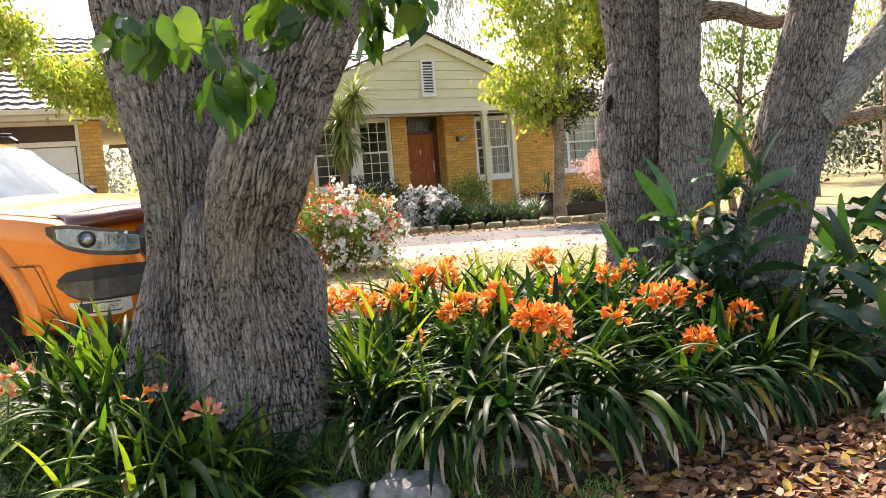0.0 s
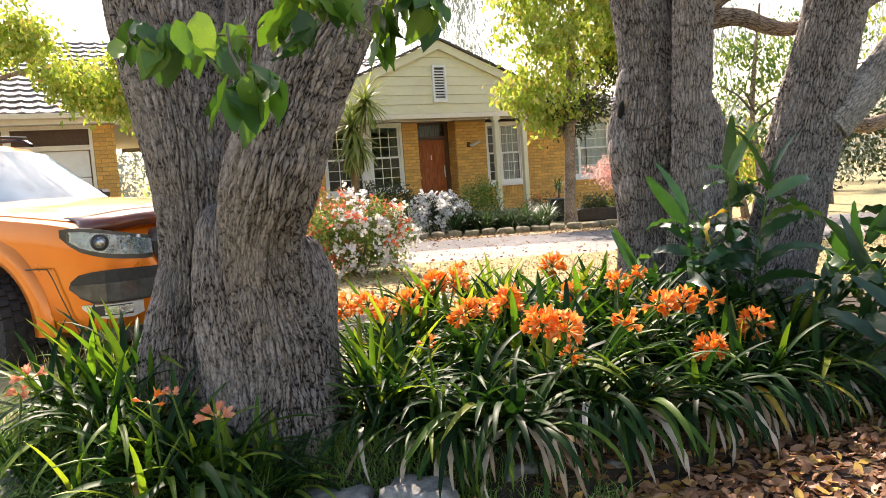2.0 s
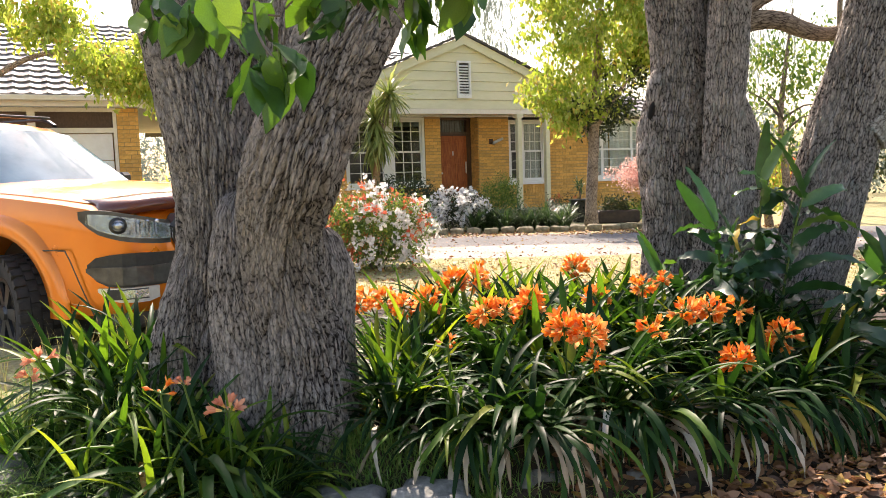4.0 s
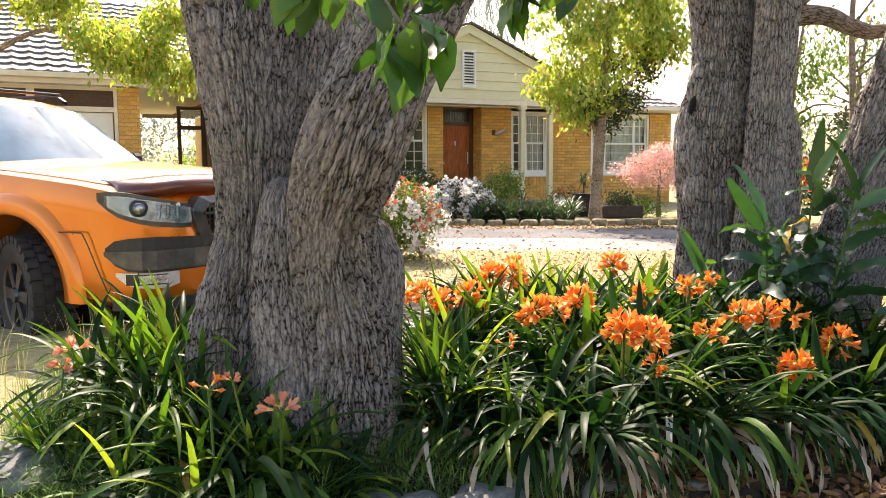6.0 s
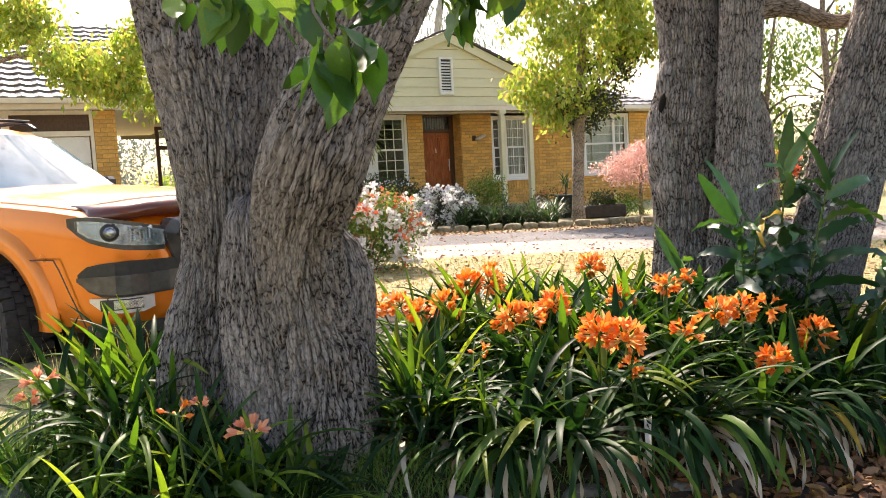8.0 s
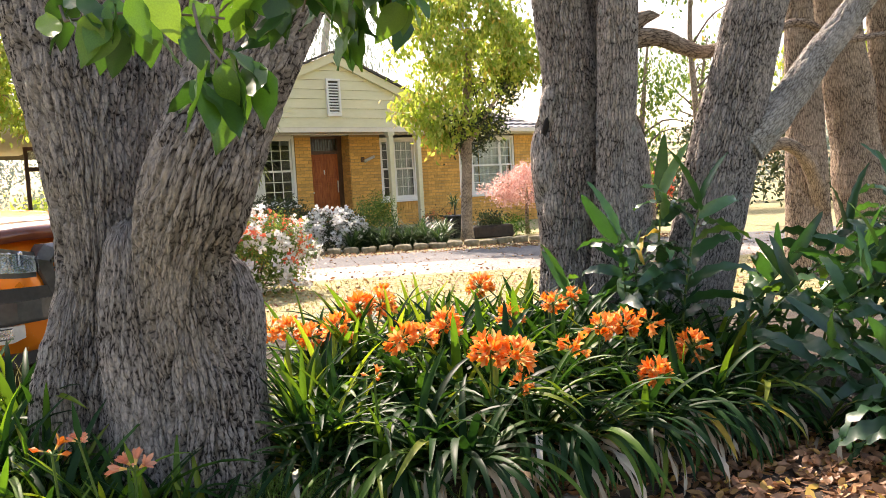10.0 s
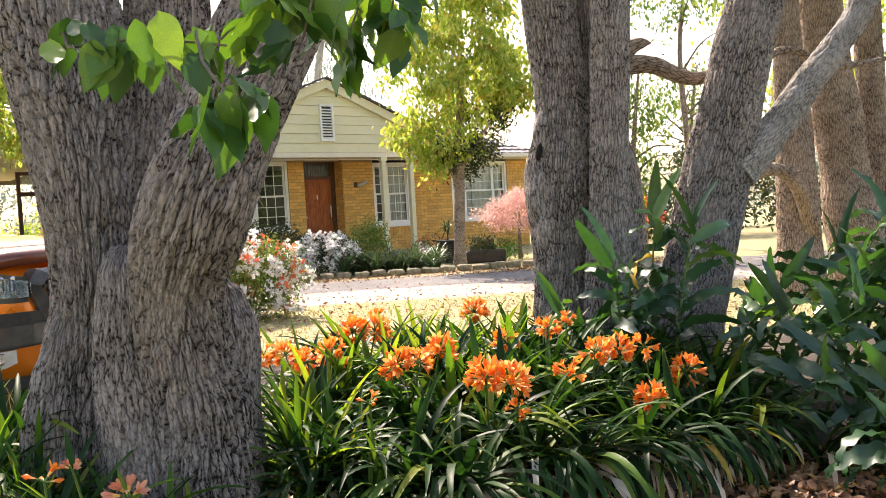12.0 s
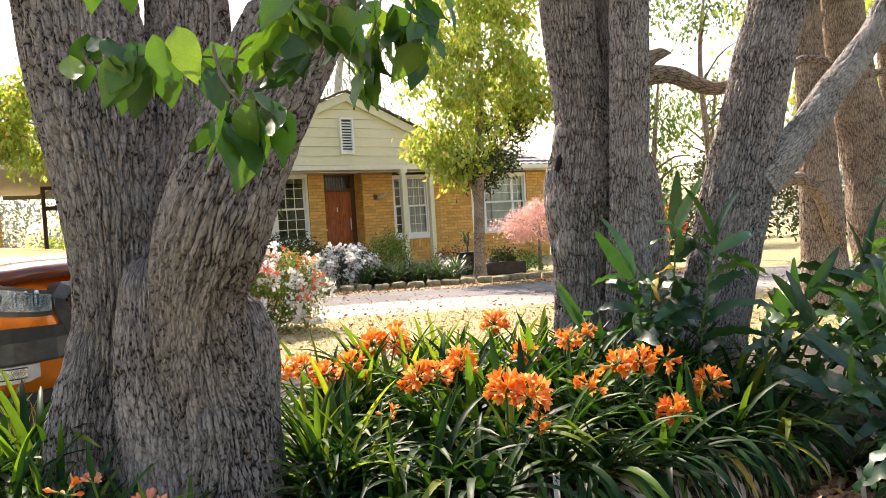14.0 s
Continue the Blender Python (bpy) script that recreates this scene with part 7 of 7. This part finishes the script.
bm.faces.new(rings[-1])
part("pot", bm, POT, pot, "", True)
spiky("leaves", (0, 0, 0.75), 40, 0.35, 0.03, LIRI, pot, 91, 10, 85)
stem("stalk", [(0, 0, 0.48, 0.02), (0.01, 0, 0.6, 0.018), (0, 0, 0.78, 0.015)], TWIG, pot, 8, 0.05, 0.05)
tr_ = new("plant_trough")
tr_.matrix_world = pose(2.55, 18.3, 0, 0, 0, 8)
tagged(tr_, "weathered stone trough planted with dark foliage", "planter")
bm = bmesh.new()
box(bm, -0.46, 0.46, -0.22, 0.22, 0.0, 0.28, 0.03)
part("trough", bm, TROUGH, tr_)
cloud("foliage", blob((0, 0, 0.38), (0.44, 0.2, 0.16), 30, 92, 0.3), 45, 0.06, 0.06, LEAF_DK, tr_, droop=-0.3, seed=93)

# pink maple
mp_ = new("maple_tree")
tagged(mp_, "small spreading maple with pale pink new leaves", "tree")
stem("trunk", [(3.45, 18.7, -0.03, 0.06), (3.45, 18.7, 0.5, 0.05), (3.5, 18.7, 0.9, 0.04)], BARKW, mp_, 12, 0.1, 0.06)
for k in range(7):
    a = k * 0.9
    stem("limb", [(3.48, 18.7, 0.75, 0.028), (3.48 + 0.4 * math.cos(a), 18.7 + 0.35 * math.sin(a), 1.15, 0.016), (3.48 + 0.85 * math.cos(a), 18.7 + 0.7 * math.sin(a), 1.15 + 0.1 * math.sin(k * 2), 0.007)], BARKW, mp_, 8, 0.1, 0.06)
cloud("crown", np.concatenate([blob((3.5, 18.7, 1.12), (0.95, 0.8, 0.45), 75, 95, 0.5), blob((4.15, 18.6, 0.8), (0.4, 0.4, 0.35), 16, 96)]), 95, 0.10, 0.055, LEAF_PINK, mp_, droop=0.6, seed=97, aspect=0.6)

# ---- distance ----
for k, (x, y, h, r, sz, mat_, n_) in enumerate(((-2.5, 42, 13, 4.5, 0.5, LEAF_GREY, 60), (4.5, 46, 12, 4.0, 0.5, LEAF_GREY, 45), (11.5, 44, 10, 3, 0.5, LEAF_GREY, 26), (25, 48, 13, 5, 0.5, LEAF_GREY, 40), (-14, 45, 12, 5, 0.5, LEAF_GREY, 60))):
    t_ = new("gum_tree")
    tagged(t_, "tall pale weeping gum tree behind the house", "tree", "gum trees behind the house")
    for o in (0.0,):
        stem("trunk", [(x + o, y, -0.05, 0.35), (x + 0.3 + o, y, 3, 0.28), (x + o * 1.5, y, h * 0.6, 0.2), (x + 1.0 + o, y, h, 0.08)], surf("pale_gum_bark", [(0.3, (0.36, 0.31, 0.26)), (0.7, (0.55, 0.51, 0.46))], 3, rough=0.9) if k == 0 else bpy.data.materials["pale_gum_bark"], t_, 14, 0.6, 0.05)
    cloud("crown", blob((x + 0.5, y, h * 0.75), (r, r * 0.7, h * 0.33), n_, 800 + k, 0.3), 55, 0.45, sz, mat_, t_, droop=1.6, seed=820 + k, aspect=0.12, flat=1.8)
for k, (x, y, zc, rx, rz_, mat_) in enumerate(((5.2, 15.5, 2.6, 0.8, 1.4, LEAF_AZ), (5.0, 16.0, 1.0, 0.6, 0.7, LEAF_YG), (7.6, 18.5, 3.6, 1.3, 0.7, LEAF_AZ), (6.6, 16.5, 5.3, 1.4, 0.6, LEAF_AZ))):
    t_ = new("garden_tree")
    tagged(t_, "slender tree with sparse yellow-green leaves and bare twigs", "tree", "slender trees beyond the trunks")
    rg = random.Random(900 + k)
    stem("trunk", [(x + 0.2, y + 0.1, -0.05, 0.09), (x + 0.1, y, zc * 0.4, 0.07), (x, y, zc * 0.8, 0.05), (x + 0.2, y, zc + rz_, 0.02)], BARKW, t_, 10, 0.2, 0.08)
    for j in range(7):
        a, e = rg.uniform(0, 6.28), rg.uniform(0.1, 0.9)
        p0 = Vector((x + 0.05, y, zc * rg.uniform(0.4, 0.9)))
        d = Vector((math.cos(a), math.sin(a) * 0.6, e)) * rx * 0.9
        stem("limb", [(*p0, 0.028), (*(p0 + d * 0.5 + Vector((0, 0, 0.12))), 0.018), (*(p0 + d), 0.01), (*(p0 + d * 1.4 + Vector((0.1, 0, -0.2))), 0.005)], TWIG, t_, 6, 0.15, 0.1, seed=j)
    cloud("crown", blob((x, y, zc), (rx, rx * 0.8, rz_), 26 if k else 34, 920 + k, 0.2), 38, 0.17, 0.11, mat_, t_, droop=0.8, seed=940 + k, aspect=0.5)


def hedge(x0, x1, y, h, mat_, seed, label):
    """A ragged screen of shrubs along a boundary, one joined mass of leaves on stems."""
    rg = np.random.default_rng(seed)
    n_ = int((x1 - x0) * 9)
    C = np.stack([rg.uniform(x0, x1, n_), y + rg.normal(0, 0.7, n_), rg.uniform(0.1, 1, n_) ** 0.8 * h], 1)
    C[:, 2] *= 0.75 + 0.25 * np.sin(C[:, 0] * 0.9 + seed) + 0.1 * np.sin(C[:, 0] * 2.7)
    tagged(cloud("far_shrubs", C, 60, 0.28, 0.2, mat_, None, droop=0.3, seed=seed + 1), label, "shrubs", kind="stuff")


hedge(6.5, 26, 24, 2.6, LEAF_DK, 61, "dark ragged boundary shrubs beyond the lawn")
hedge(8, 40, 30, 3.6, LEAF_GREY, 63, "pale grey-green trees on the far boundary")
hedge(-30, -4, 34, 4.0, LEAF_GREY, 65, "pale grey-green trees behind the garage")
hedge(-13, -6.5, 29.5, 1.8, LEAF_YG, 67, "bright shrubs beyond the breezeway")
bush("shrub", (5.9, 17.2, 0.9), (0.45, 0.4, 0.35), 20, 40, LEAF_DK, "shrub with bright red flowers beyond the trunks", 98, [(REDP, 1.2, 9, 0.06, None)], 0.06)
for k, x in enumerate((-9.7, -9.3, -8.7)):
    p = new("palm")
    tagged(p, "slim palm trunk beyond the breezeway", "palm", "palms beyond the breezeway")
    stem("trunk", [(x, 26 + k * 0.6, -0.05, 0.2), (x + 0.05, 26 + k * 0.6, 2, 0.16), (x, 26 + k * 0.6, 5, 0.14)], BARKW, p, 12, 0.3, 0.04)
    spiky("fronds", (x, 26 + k * 0.6, 5.1), 40, 2.0, 0.22, LEAF_GREY, p, 990 + k, -40, 70)

# ---- bricks of the walls ----
rest_v, rest_f = [], []
for core, u0, u1, z0, z1, y, single in brick_jobs:
    nc = int((z1 - z0) / COURSE)
    for k in range(nc):
        z = z0 + 0.005 + k * COURSE
        x = u0 - (0.12 if k % 2 else 0.0)
        while x < u1 - 0.03:
            a, b = max(x, u0) + 0.005, min(x + BL, u1) - 0.005
            if b - a > 0.04:
                jit = random.uniform(-0.002, 0.002)
                if single and z > 0.55 and b - a > 0.09:
                    L = b - a
                    ob = new("brick", BRICKS["full" if L > 0.2 else "half"])
                    ob.parent = core
                    ob.location = (a, y - 0.010 + jit, z)
                    ob.scale = (L / (0.23 if L > 0.2 else 0.11), 1, 1)
                else:
                    i = len(rest_v)
                    rest_v += [(xx, yy, zz) for xx in (a, b) for yy in (y - 0.010 + jit, y + 0.01) for zz in (z, z + 0.076)]
                    rest_f += [tuple(i + q for q in f) for f in ((0, 1, 3, 2), (4, 6, 7, 5), (0, 4, 5, 1), (2, 3, 7, 6), (0, 2, 6, 4), (1, 5, 7, 3))]
            x += BL
me = bpy.data.meshes.new("wall_bricks")
me.from_pydata(rest_v, [], rest_f)
me.materials.append(BRICK)
ob = new("wall_bricks", me)
ob.parent = house
ob["kind"] = "stuff"
